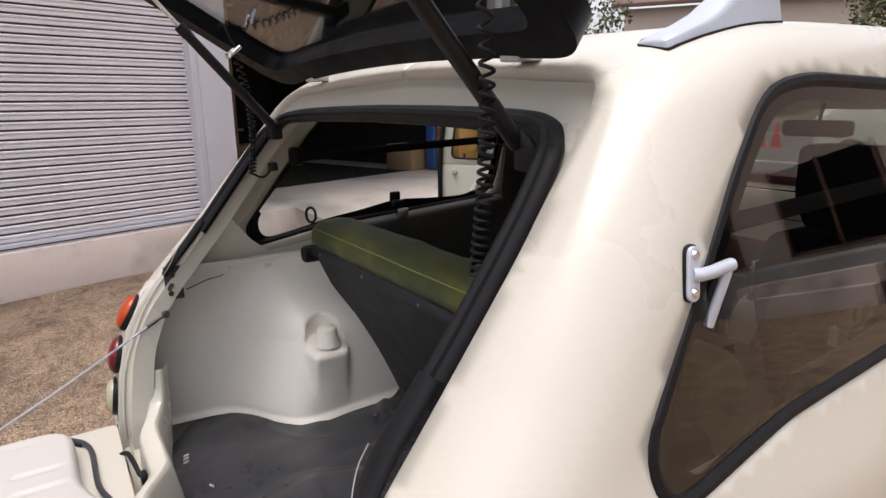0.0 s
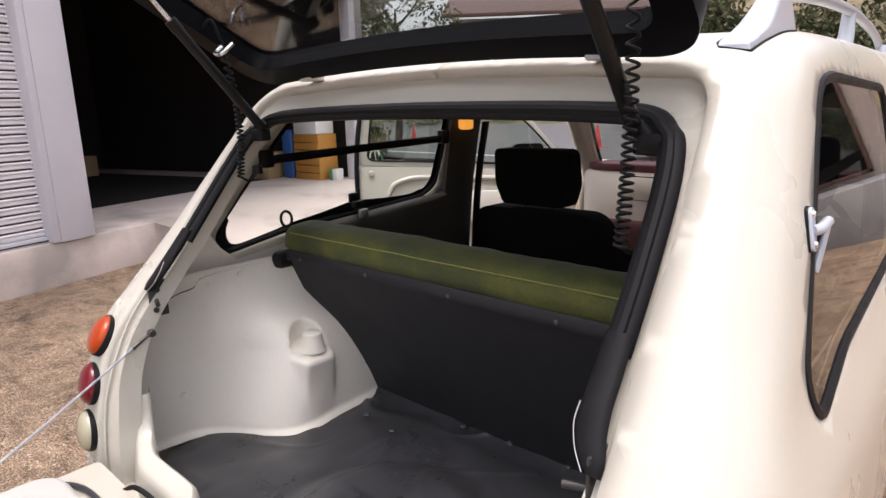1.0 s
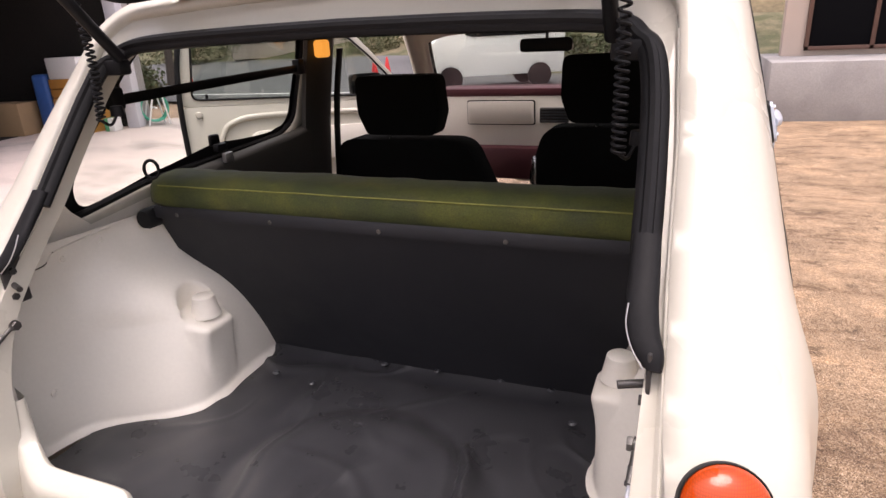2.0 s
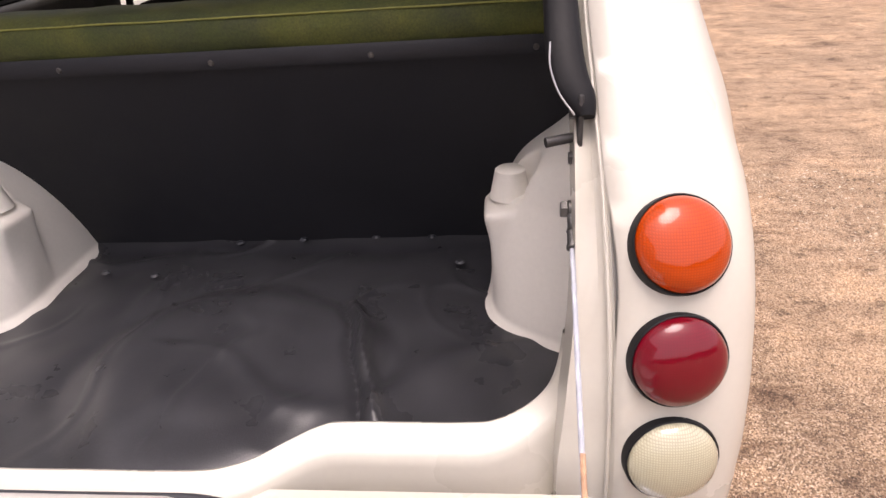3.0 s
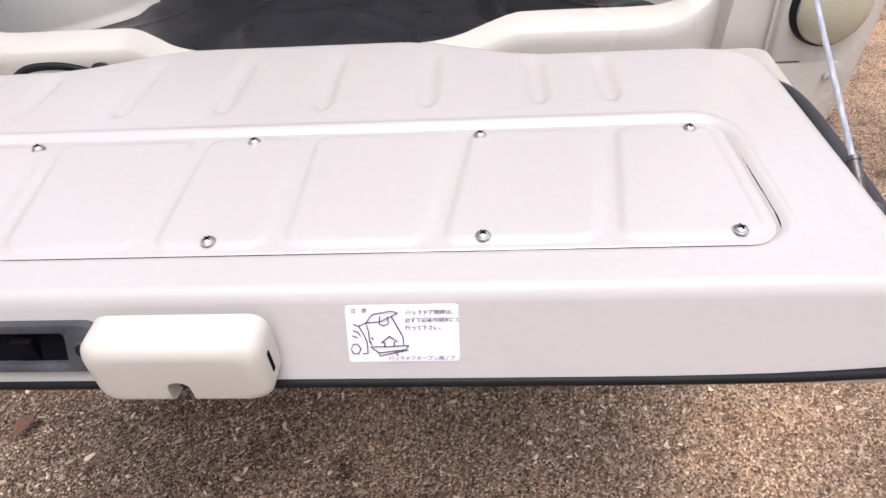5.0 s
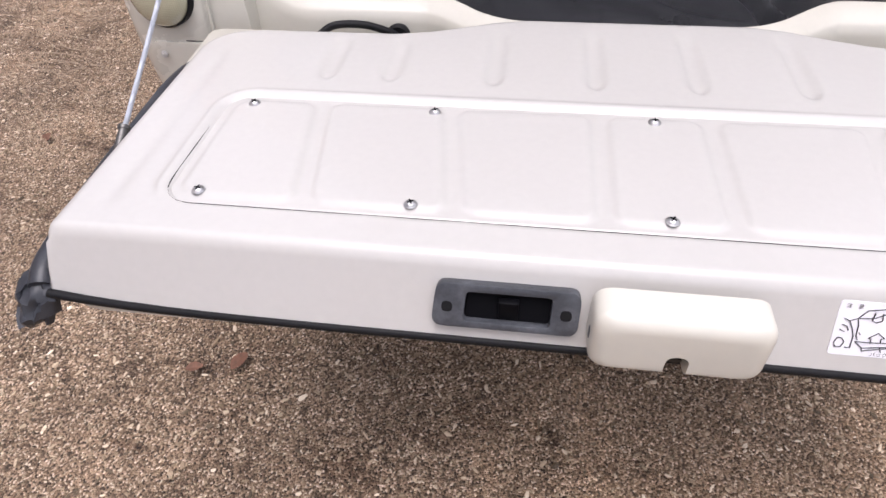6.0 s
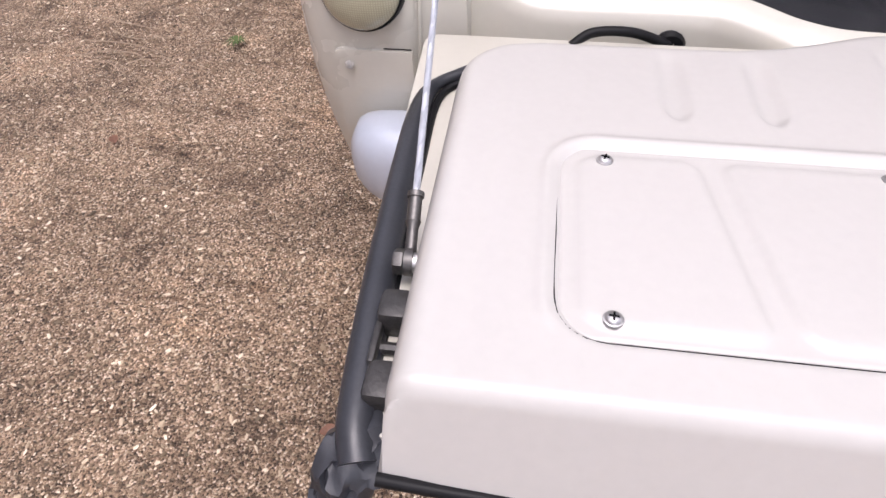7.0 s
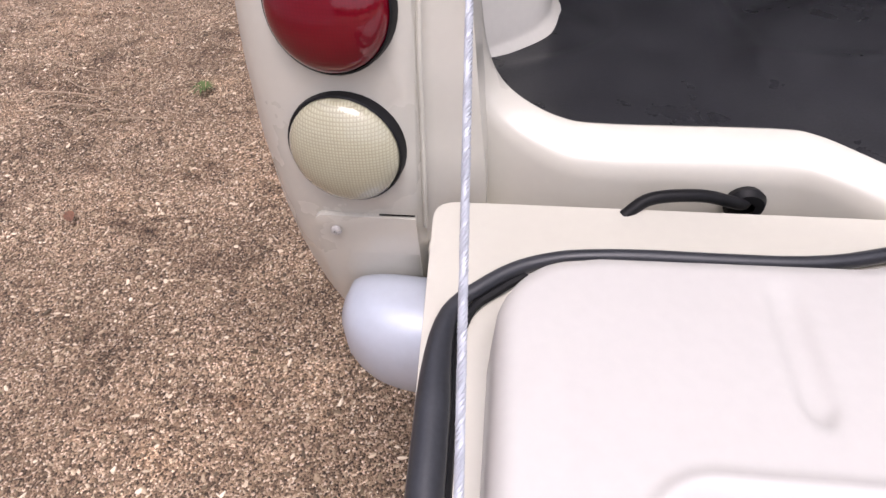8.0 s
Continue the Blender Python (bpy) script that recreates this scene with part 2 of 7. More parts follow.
def slab(outline, depth, to3, bevel=0.003, holes=()):
    """A plate: a 2D outline (with holes) given depth. to3(u, v, w) places it."""
    rings = [list(outline)] + [list(h) for h in holes]
    verts, edges = [], []
    for ring in rings:
        s = len(verts)
        verts += [Vector(p) for p in ring]
        edges += [(s + i, s + (i + 1) % len(ring)) for i in range(len(ring))]
    from mathutils.geometry import delaunay_2d_cdt
    vo, _, fo, _, _, _ = delaunay_2d_cdt(verts, edges, [], 0, 1e-7)
    bm = bmesh.new()
    cents = np.array([sum((vo[i] for i in f), Vector((0, 0))) / len(f) for f in fo])
    keep = inside(cents, rings[0])
    for h in rings[1:]:
        keep &= ~inside(cents, h)
    top = [bm.verts.new((v.x, v.y, 0)) for v in vo]
    faces = [bm.faces.new([top[i] for i in f]) for f, kp in zip(fo, keep) if kp]
    bmesh.ops.delete(bm, geom=[v for v in bm.verts if not v.link_faces], context="VERTS")
    bmesh.ops.recalc_face_normals(bm, faces=bm.faces)
    if bm.faces and next(iter(bm.faces)).normal.z < 0:
        bmesh.ops.reverse_faces(bm, faces=bm.faces)
    got = bmesh.ops.extrude_face_region(bm, geom=bm.faces[:])
    moved_verts = [g for g in got["geom"] if isinstance(g, bmesh.types.BMVert)]
    for v in moved_verts:
        v.co.z += depth
    bmesh.ops.recalc_face_normals(bm, faces=bm.faces)
    if bevel:
        rim = [e for e in bm.edges if len(e.link_faces) == 2 and e.calc_face_angle() > 1.2]
        bmesh.ops.bevel(bm, geom=rim, offset=bevel, segments=2, affect="EDGES", profile=0.5, clamp_overlap=True)
    for v in bm.verts:
        v.co = Vector(to3(v.co.x, v.co.y, v.co.z))
    bmesh.ops.recalc_face_normals(bm, faces=bm.faces)
    return bm


def inside(pts, ring):
    """Which 2D points lie in a polygon."""
    pts, ring = np.asarray(pts, float), np.asarray([tuple(p) for p in ring], float)
    out = np.zeros(len(pts), bool)
    nxt = np.roll(ring, -1, 0)
    for (x0, y0), (x1, y1) in zip(ring, nxt):
        if y0 == y1:
            continue
        out ^= ((y0 > pts[:, 1]) != (y1 > pts[:, 1])) & (pts[:, 0] < (x1 - x0) * (pts[:, 1] - y0) / (y1 - y0) + x0)
    return out


def soft_max(a, b, k):
    h = np.clip(0.5 + 0.5 * (a - b) / k, 0, 1)
    return b + (a - b) * h + k * h * (1 - h)


def curve_of(zs, vs):
    """A smoothed table."""
    grid = np.linspace(zs[0] - 0.1, zs[-1] + 0.1, 400)
    val = np.interp(grid, zs, vs)
    w = 13
    val = np.convolve(np.pad(val, w, mode="edge"), np.ones(2 * w + 1) / (2 * w + 1), "valid")
    return lambda z: np.interp(z, grid, val)


# ---- the car's outer form: right half, rear at y = 0.1, front along +y ----
side_of = curve_of([0.25, 0.40, 0.55, 0.70, 0.82, 0.93, 0.985, 1.02, 1.06, 1.25, 1.42, 1.60], [0.735, 0.762, 0.784, 0.790, 0.787, 0.779, 0.765, 0.745, 0.734, 0.698, 0.660, 0.618])
rear_of = curve_of([0.25, 0.35, 0.45, 0.59, 0.69, 0.80, 0.91, 1.03, 1.10, 1.49, 1.9], [0.16, 0.12, 0.090, 0.080, 0.087, 0.108, 0.141, 0.238, 0.300, 0.600, 0.91])
front_of = curve_of([0.25, 0.45, 0.7, 0.85, 0.97], [3.55, 3.62, 3.64, 3.60, 3.50])

roof_rise = curve_of([0.5, 0.60, 0.69, 0.74, 0.79, 0.86, 1.0, 1.2, 1.5, 2.4], [0.004, 0.012, 0.024, 0.034, 0.043, 0.050, 0.056, 0.060, 0.064, 0.065])


def form(x, y, z):
    """Negative inside the body."""
    x = np.abs(x)
    taper = 0.024 / (1 + np.exp((y - 0.31) / 0.018)) / (1 + np.exp((z - 1.02) / 0.03)) + 0.008 * np.clip((0.7 - y) / 0.6, 0, 1) ** 2 + 0.06 * np.clip((y - 2.6) / 1.0, 0, 1) ** 2
    side = x - (side_of(z) - taper)
    slope = (rear_of(z + 0.02) - rear_of(z - 0.02)) / 0.04
    rear = (rear_of(z) - y) / np.sqrt(1 + slope ** 2)
    roof = z - (1.497 + roof_rise(y) - 0.014 * (x / 0.55) ** 2 - 0.05 * np.clip((y - 1.7) / 0.8, 0, 1) ** 2)
    screen = (y - (2.72 - 1.02 * (z - 1.0))) * 0.7
    round_k = 0.085 + 0.035 * np.clip((z - 0.95) / 0.2, 0, 1)
    cabin = soft_max(soft_max(soft_max(side, rear, round_k), roof, 0.075), screen, 0.06)
    hood = z - (0.985 - 0.07 * (np.clip(y - 2.6, 0, 2) / 1.0) ** 2 - 0.04 * (x / 0.6) ** 2)
    nose = y - front_of(z)
    low = soft_max(soft_max(soft_max(side, rear, round_k), hood, 0.12), nose, 0.14)
    return np.minimum(cabin, low)


def snap(p, axis, lo, hi):
    """Slides a point along an axis onto the form (inside at lo)."""
    p = list(p)
    for _ in range(40):
        mid = (lo + hi) / 2
        p[axis] = mid
        if form(np.array(p[0]), np.array(p[1]), np.array(p[2])) < 0:
            lo = mid
        else:
            hi = mid
    p[axis] = (lo + hi) / 2
    return tuple(p)


def on_side(y, z):
    return snap((0, y, z), 0, 0.2, 1.2)


def on_rear(x, z):
    return snap((x, 0, z), 1, 1.4, -0.5)


def on_roof(x, y):
    return snap((x, y, 0), 2, 0.7, 2.0)


def on_front(x, z):
    return snap((x, 0, z), 1, 1.5, 4.5)


def dense(pts, step=0.02):
    out = []
    for a, b in zip(pts, pts[1:] + pts[:1]):
        a, b = Vector(a), Vector(b)
        n = max(1, int((b - a).length / step))
        out += [a.lerp(b, k / n) for k in range(n)]
    return out


def shell(outline, holes, way, step=0.02):
    """A sheet of the form inside an outline of 3D points, with holes, seen along way."""
    from mathutils.geometry import delaunay_2d_cdt
    d = Vector(way).normalized()
    u = d.cross(Vector((0, 0, 1))).normalized()
    v = u.cross(d)
    rings = [[(p.dot(u), p.dot(v)) for p in dense(r, step)] for r in [outline] + list(holes)]
    edge = np.array([p for r in rings for p in r])
    lo, hi = edge.min(0), edge.max(0)
    gx, gy = np.meshgrid(np.arange(lo[0], hi[0], step), np.arange(lo[1], hi[1], step))
    gx[::2] += step / 2
    pts = np.stack([gx.ravel(), gy.ravel()], 1)
    keep = inside(pts, rings[0])
    for h in rings[1:]:
        keep &= ~inside(pts, h)
    pts = pts[keep]
    near = np.array([((edge - p) ** 2).sum(1).min() for p in pts])
    pts = pts[near > (0.55 * step) ** 2]
    verts, edges = [], []
    for r in rings:
        s = len(verts)
        verts += [Vector(p) for p in r]
        edges += [(s + i, s + (i + 1) % len(r)) for i in range(len(r))]
    verts += [Vector(p) for p in pts]
    vo, _, fo, _, _, _ = delaunay_2d_cdt(verts, edges, [], 0, 1e-7)
    q = np.array([tuple(p) for p in vo])
    cents = q[np.array(fo)].mean(1)
    ok = inside(cents, rings[0])
    for h in rings[1:]:
        ok &= ~inside(cents, h)
    base = q[:, :1] * np.array(u) + q[:, 1:] * np.array(v)
    dv = np.array(d)
    t_in = np.full(len(q), -6.0)
    # march inwards from outside until the form is met
    t = np.full(len(q), 6.0)
    done = np.zeros(len(q), bool)
    while True:
        p = base + t[:, None] * dv
        val = form(p[:, 0], p[:, 1], p[:, 2])
        done |= (val < 0) | (t < -6)
        if done.all():
            break
        t = np.where(done, t, t - np.clip(val * 0.5, 0.004, 0.3))
    lo_t, hi_t = t, t + 0.3
    for _ in range(30):
        mid = (lo_t + hi_t) / 2
        p = base + mid[:, None] * dv
        neg = form(p[:, 0], p[:, 1], p[:, 2]) < 0
        lo_t, hi_t = np.where(neg, mid, lo_t), np.where(neg, hi_t, mid)
    p = base + ((lo_t + hi_t) / 2)[:, None] * dv
    me_faces = []
    for f, kp in zip(fo, ok):
        if kp:
            a, b, c = (q[i] for i in f)
            area = (b[0] - a[0]) * (c[1] - a[1]) - (b[1] - a[1]) * (c[0] - a[0])
            me_faces.append(tuple(f) if area > 0 else tuple(f)[::-1])
    used = sorted({i for f in me_faces for i in f})
    index = {i: k for k, i in enumerate(used)}
    me_faces = [tuple(index[i] for i in f) for f in me_faces]
    # u x v points along -d or d: make the faces look outwards
    if u.cross(v).dot(d) < 0:
        me_faces = [f[::-1] for f in me_faces]
    return p[used], me_faces


def panel_object(name, geo, mat, parent, label="", mirror=False, thick=0.022):
    p, faces = geo
    p = p.copy()
    if mirror:
        p[:, 0] *= -1
        faces = [f[::-1] for f in faces]
    me = bpy.data.meshes.new(name)
    me.from_pydata([tuple(q) for q in p], [], faces)
    for poly in me.polygons:
        poly.use_smooth = True
    me.materials.append(mat)
    ob = new(name, me)
    ob.parent = parent
    s = ob.modifiers.new("thickness", "SOLIDIFY")
    s.thickness, s.offset = thick, -1
    tagged(ob, label)
    return ob

# ---- the car ----
car = thing("car", "cream compact retro hatchback with its rear hatch and tailgate open", "car")

# rear opening: outer edge of the recess, right half, from the roof's middle down
OPEN_OUT = [(0.0, 1.489), (0.25, 1.482), (0.42, 1.472), (0.50, 1.466), (0.535, 1.455), (0.558, 1.43), (0.567, 1.395), (0.574, 1.32), (0.580, 1.257), (0.583, 1.125), (0.588, 1.046), (0.594, 0.949), (0.601, 0.80), (0.603, 0.69), (0.606, 0.58), (0.61, 0.45), (0.61, 0.36)]
OPEN_IN = [(0.0, 1.424), (0.25, 1.421), (0.43, 1.415), (0.49, 1.406), (0.525, 1.388), (0.544, 1.358), (0.556, 1.30), (0.562, 1.204), (0.564, 1.12), (0.568, 1.04), (0.566, 0.94), (0.564, 0.84), (0.560, 0.76), (0.556, 0.70), (0.552, 0.64), (0.552, 0.58), (0.552, 0.50)]
edge_out = smooth_path([on_rear(x, z) for x, z in OPEN_OUT], 4)
edge_in = smooth_path([on_rear(x, z) for x, z in OPEN_IN], 4)

# quarter window, as (y, z)
QWIN = rounded([(0.475, 1.09), (0.492, 1.020), (0.72, 1.060), (1.31, 1.092), (1.385, 1.13), (1.415, 1.35), (1.41, 1.437), (0.85, 1.452), (0.742, 1.44), (0.66, 1.345)], [0.05, 0.035, 0.3, 0.10, 0.08, 0.1, 0.05, 0.3, 0.13, 0.3], 9)
qwin3 = [on_side(y, z) for y, z in QWIN]


def wheel_arch(yc, r, z_low):
    a0 = math.asin((z_low - 0.29) / r)
    return [on_side(yc + r * math.cos(a), 0.29 + r * math.sin(a)) for a in np.linspace(math.pi - a0, a0, 17)]


REAR_WAY, FRONT_WAY = (0.62, -0.56, 0.55), (0.66, 0.5, 0.56)
rear_outline = [tuple(p) for p in edge_out] + [on_rear(0.66, 0.34), on_side(0.20, 0.33), on_side(0.33, 0.30)] + wheel_arch(0.70, 0.315, 0.30) + [on_side(1.2, 0.27), on_side(1.50, 0.27)]
rear_outline += [on_side(1.50, z) for z in np.linspace(0.4, 1.38, 12)] + [on_roof(x, 1.50) for x in np.linspace(0.6, 0, 10)] + [on_roof(0, y) for y in np.linspace(1.3, 0.68, 6)]
rear_geo = shell(rear_outline, [qwin3], REAR_WAY)
panel_object("quarter_panel", rear_geo, CREAM, car, "glossy cream painted rear quarter and roof half")
panel_object("quarter_panel", rear_geo, CREAM, car, "glossy cream painted rear quarter and roof half", mirror=True)

# front half: roof, screen surround, hood, wing; the right door shut, the left door's opening free
SCREEN = [(0.0, 1.405), (0.40, 1.40), (0.56, 1.375), (0.60, 1.33), (0.655, 1.10), (0.64, 1.055), (0.50, 1.035), (0.0, 1.03)]
screen3 = smooth_path([on_front(x, z) for x, z in SCREEN], 4)
front_outline = [on_roof(0, y) for y in np.linspace(1.506, 2.2, 6)] + [tuple(p) for p in screen3] + [on_roof(0, y) for y in np.linspace(2.78, 3.3, 7)]
front_outline += [on_front(0, z) for z in (0.8, 0.6, 0.42)] + [on_front(x, 0.40) for x in (0.25, 0.5)] + [on_side(3.45, 0.36), on_side(3.33, 0.30)] + wheel_arch(3.0, 0.315, 0.30)[::-1] + [on_side(2.6, 0.27), on_side(1.506, 0.27)]
front_outline += [on_side(1.506, z) for z in np.linspace(0.4, 1.38, 12)] + [on_roof(x, 1.506) for x in np.linspace(0.6, 0.08, 9)]
DWIN = rounded([(1.56, 1.075), (2.52, 1.055), (2.30, 1.30), (2.2, 1.40), (1.58, 1.425)], [0.06, 0.05, 0.3, 0.08, 0.06], 6)
DOORWAY = rounded([(1.53, 0.42), (2.45, 0.40), (2.62, 0.60), (2.60, 1.02), (2.33, 1.30), (2.2, 1.42), (1.53, 1.435)], [0.06, 0.15, 0.15, 0.05, 0.3, 0.08, 0.06], 6)
front_geo_r = shell(front_outline, [[on_side(y, z) for y, z in DWIN]], FRONT_WAY, 0.03)
front_geo_l = shell(front_outline, [[on_side(y, z) for y, z in DOORWAY]], FRONT_WAY, 0.03)
panel_object("front_body", front_geo_r, CREAM, car, "cream painted front wing, hood and door")
panel_object("front_body", front_geo_l, CREAM, car, "cream painted front wing and hood", mirror=True)


def both(name, build, mat, parent, label="", smooth=True):
    """The same part on the right and on the left."""
    for s in (1, -1):
        bm = build()
        if s < 0:
            bm.transform(Matrix.Diagonal((-1, 1, 1, 1)))
            bmesh.ops.reverse_faces(bm, faces=bm.faces)
        part(name, bm, mat, parent, label, smooth)


# recess between the outer panel and the opening's flange
def jamb():
    n = min(len(edge_out), len(edge_in))
    rows = [[], [], [], [], [], []]
    for i in range(n):
        o, q = Vector(edge_out[i]), Vector(edge_in[i])
        rows[0].append(o + Vector((0, 0.004, 0)))
        rows[1].append(o.lerp(q, 0.10) + Vector((0, 0.016, -0.010)))
        rows[2].append(o.lerp(q, 0.30) + Vector((0, 0.020, -0.012)))
        rows[3].append(q + Vector((0, 0.022, -0.008)))
        rows[4].append(o.lerp(q, 1.12) + Vector((0, 0.024, -0.004)))
        rows[5].append(o.lerp(q, 1.14) + Vector((0, 0.075, 0.0)))
    return quads([list(r) for r in rows])


both("opening_jamb", jamb, CREAM, car)


def jamb_bead(f, back, radius):
    n = min(len(edge_out), len(edge_in))
    pts = [Vector(edge_out[i]).lerp(Vector(edge_in[i]), f) + Vector((0, back, 0)) for i in range(n) if 0.56 < edge_out[i].z < 1.40]
    return tube(pts, radius, 8)


both("jamb_bead", lambda: jamb_bead(0.10, 0.012, 0.0026), CREAM, car, "pressed bead along the pillar")


# seal round the upper opening
def seal_path(z_end, inset):
    pts = []
    for (x, z), q in zip(OPEN_IN, range(99)):
        if z >= z_end:
            p = on_rear(x, z)
            pts.append((max(x - inset * min(1, x / 0.4), 0) if z < 1.39 else x, p[1] + 0.012, z - (inset if z > 1.37 else 0)))
    return smooth_path(pts, 5)


seal_right = seal_path(1.10, 0.012)
seal_all = [Vector((-p.x, p.y, p.z)) for p in seal_right[::-1]][:-1] + seal_right
part("hatch_seal", tube(seal_all, 0, 12, flat=(0.019, 0.013), up=(0, -0.8, 0.6)), RUBBER, car, "black ribbed rubber hatch seal")
part("hatch_seal_lip", tube([p + Vector((0, -0.010, 0.004)) for p in seal_all], 0, 8, flat=(0.009, 0.009)), RUBBER, car)


# pillar boot at the seal's lower end and the foam behind it
def pillar_boot():
    pts = [(0.553, 0.333, 1.145), (0.555, 0.300, 1.105), (0.556, 0.274, 1.075), (0.561, 0.252, 1.047), (0.571, 0.237, 1.026), (0.577, 0.230, 1.012)]
    p = smooth_path(pts, 4)
    bm = bmesh.new()
    rows = []
    for i, q in enumerate(p):
        t = i / (len(p) - 1)
        a, b = 0.0175 + 0.002 * math.sin(math.pi * t) - 0.009 * max(0, t - 0.7) / 0.3, 0.010 - 0.003 * t
        rows.append([q + Vector((a * math.copysign(abs(math.cos(k)) ** 0.6, math.cos(k)), -0.8 * b * math.sin(k), 0.6 * b * math.sin(k))) for k in np.linspace(0, 2 * math.pi, 13)[:-1]])
    bm.free()
    bm = quads(rows, closed_u=True)
    bm.verts.ensure_lookup_table()
    bm.faces.new([bm.verts[len(rows) * 12 - 12 + k] for k in range(12)])
    return bm


both("pillar_boot", pillar_boot, RUBBER, car, "black rubber boot at the seal's foot")
both("boot_wire", lambda: tube(smooth_path([(0.541, 0.262, 1.082), (0.5405, 0.249, 1.060), (0.549, 0.237, 1.036), (0.564, 0.226, 1.016)], 5), 0.0010, 8), STEEL, car, "bright bare wire along the boot")

# quarter windows: rubber, glass, catch
def even(pts, n):
    """Points at even steps round a closed line, lightly smoothed."""
    p = np.array([tuple(q) for q in dense(pts, 0.004)])
    d = np.concatenate([[0], np.cumsum(np.linalg.norm(np.diff(np.vstack([p, p[:1]]), axis=0), axis=1))])
    t = np.linspace(0, d[-1], n, endpoint=False)
    q = np.stack([np.interp(t, d, np.append(p[:, k], p[0, k])) for k in range(3)], 1)
    for _ in range(2):
        q = 0.5 * q + 0.25 * (np.roll(q, 1, 0) + np.roll(q, -1, 0))
    return [Vector(v) for v in q]


win_ring = even(qwin3, 150)


def q_rubber():
    return tube([p + Vector((-0.006, 0, 0)) for p in win_ring], 0, 8, closed=True, flat=(0.0105, 0.0105), up=(1, 0, 0))


both("window_rubber", q_rubber, RUBBER, car, "black window rubber")
q_geo = shell(qwin3, [], (1, 0, 0.1), 0.06)


def q_pane(s, name, mat, off):
    p, faces = q_geo
    p = p.copy()
    p[:, 0] = (p[:, 0] + off) * s
    faces = faces if s > 0 else [f[::-1] for f in faces]
    me = bpy.data.meshes.new(name)
    me.from_pydata([tuple(q) for q in p], [], faces)
    for poly in me.polygons:
        poly.use_smooth = True
    me.materials.append(mat)
    ob = new(name, me)
    ob.parent = car
    ob.visible_shadow = False
    return tagged(ob, "slightly tinted side window glass, the right one darkened for cabin shade")


q_pane(1, "quarter_glass", PANE_SHADED, -0.002)
q_pane(-1, "quarter_glass", PANE, -0.002)
# black printed border inside the side glass
def inset_ring(d, off):
    out = []
    for p in win_ring:
        v = Vector((0.98 - p.y, 1.23 - p.z))
        q = Vector((p.y, p.z)) + v.normalized() * d * (1.5 if v.y > 0.12 else 1.0)
        x, y, z = on_side(q.x, q.y)
        out.append(Vector((x + off, y, z)))
    return out


border_rows = [inset_ring(d, -0.0035) for d in (0.0, 0.014, 0.028)]


def ring_sheet(rows):
    return quads([list(r) for r in rows], closed_u=True)


both("glass_border", lambda: ring_sheet([r for r in border_rows]), BLACK_PAINT, car, "black border of the side glass")


cx, cy, cz = on_side(0.562, 1.254)


def catch_plate(half, depth, base):
    ring = rounded([(-half, -0.019 - half), (half, -0.019 - half), (half, 0.019 + half), (-half, 0.019 + half)], half * 0.98, 6)
    return slab(ring, depth, lambda u, v, w: (cx + base + w - 0.205 * v + 0.02 * u, cy + u + 0.17 * v, cz + v), 0.0012)


catch = part("window_catch", catch_plate(0.0085, 0.005, 0.002), SILVER, car, "silver side window catch with two screws")
part("catch_gasket", catch_plate(0.0100, 0.004, -0.001), RUBBER, catch, "black rubber backing")
part("catch_arm", tube([(cx + 0.005, cy - 0.001, cz - 0.001), (cx + 0.010, cy + 0.006, cz - 0.001), (cx + 0.012, cy + 0.02, cz), (cx + 0.012, cy + 0.051, cz + 0.003), (cx + 0.012, cy + 0.055, cz + 0.003)], 0.0072, 14), SILVER, catch)
part("catch_lever", tube([(cx + 0.012, cy + 0.050, cz + 0.002), (cx + 0.011, cy + 0.046, cz - 0.012), (cx + 0.008, cy + 0.032, cz - 0.056), (cx + 0.007, cy + 0.030, cz - 0.063)], 0, 12, flat=(0.0066, 0.0056), up=(1, 0, 0)), SILVER, catch)
part("lever_pad", tube([(cx + 0.004, cy + 0.042, cz - 0.012), (cx + 0.000, cy + 0.028, cz - 0.055), (cx - 0.001, cy + 0.026, cz - 0.062)], 0, 10, flat=(0.0060, 0.0055), up=(1, 0, 0)), RUBBER, catch)
for dz in (-0.019, 0.019):
    part("screw", lathe([(0, 0.003), (0.0045, 0.003), (0.0055, 0.0)], 12, Matrix.Translation((cx + 0.0065 - 0.205 * dz, cy + 0.17 * dz, cz + dz)) @ Matrix.Rotation(radians(90), 4, "Y")), CHROME, catch)

# inside: bar across the left and right quarter windows, clip, hook
for s in (1, -1):
    grab = part("guard_bar", tube([(s * 0.655, 0.62, 1.282), (s * 0.655, 0.95, 1.293), (s * 0.652, 1.37, 1.305)], 0, 8, flat=(0.0125, 0.004), up=(1, 0, 0)), BLACK_PAINT, car, "black flat bar across the side window")
    for y, z in ((0.625, 1.282), (1.37, 1.305)):
        part("bracket", box(s * 0.655 - 0.012, s * 0.655 + 0.018, y - 0.018, y + 0.018, z - 0.02, z + 0.03, 0.006), BLACK_PAINT, grab)
    clip = part("window_latch", join(box(s * 0.685 - 0.012, s * 0.685 + 0.012, 0.955, 0.995, 1.098, 1.122, 0.005), box(s * 0.70 - 0.007, s * 0.70 + 0.007, 0.952, 0.990, 1.115, 1.148, 0.006)), BLACK_PAINT, car, "black side window latch")
    part("latch_base", box(s * 0.668 - 0.008, s * 0.668 + 0.008, 0.965, 1.0, 1.065, 1.095, 0.004), STEEL, clip)
part("seat_strap_loop", tube([(-0.60 + 0.012 * math.cos(a), 0.64 + 0.010 * math.cos(a), 1.12 + 0.022 * math.sin(a)) for a in np.linspace(0, 2 * math.pi, 18)[:-1]], 0.004, 8, closed=True), RUBBER, car, "black strap loop")


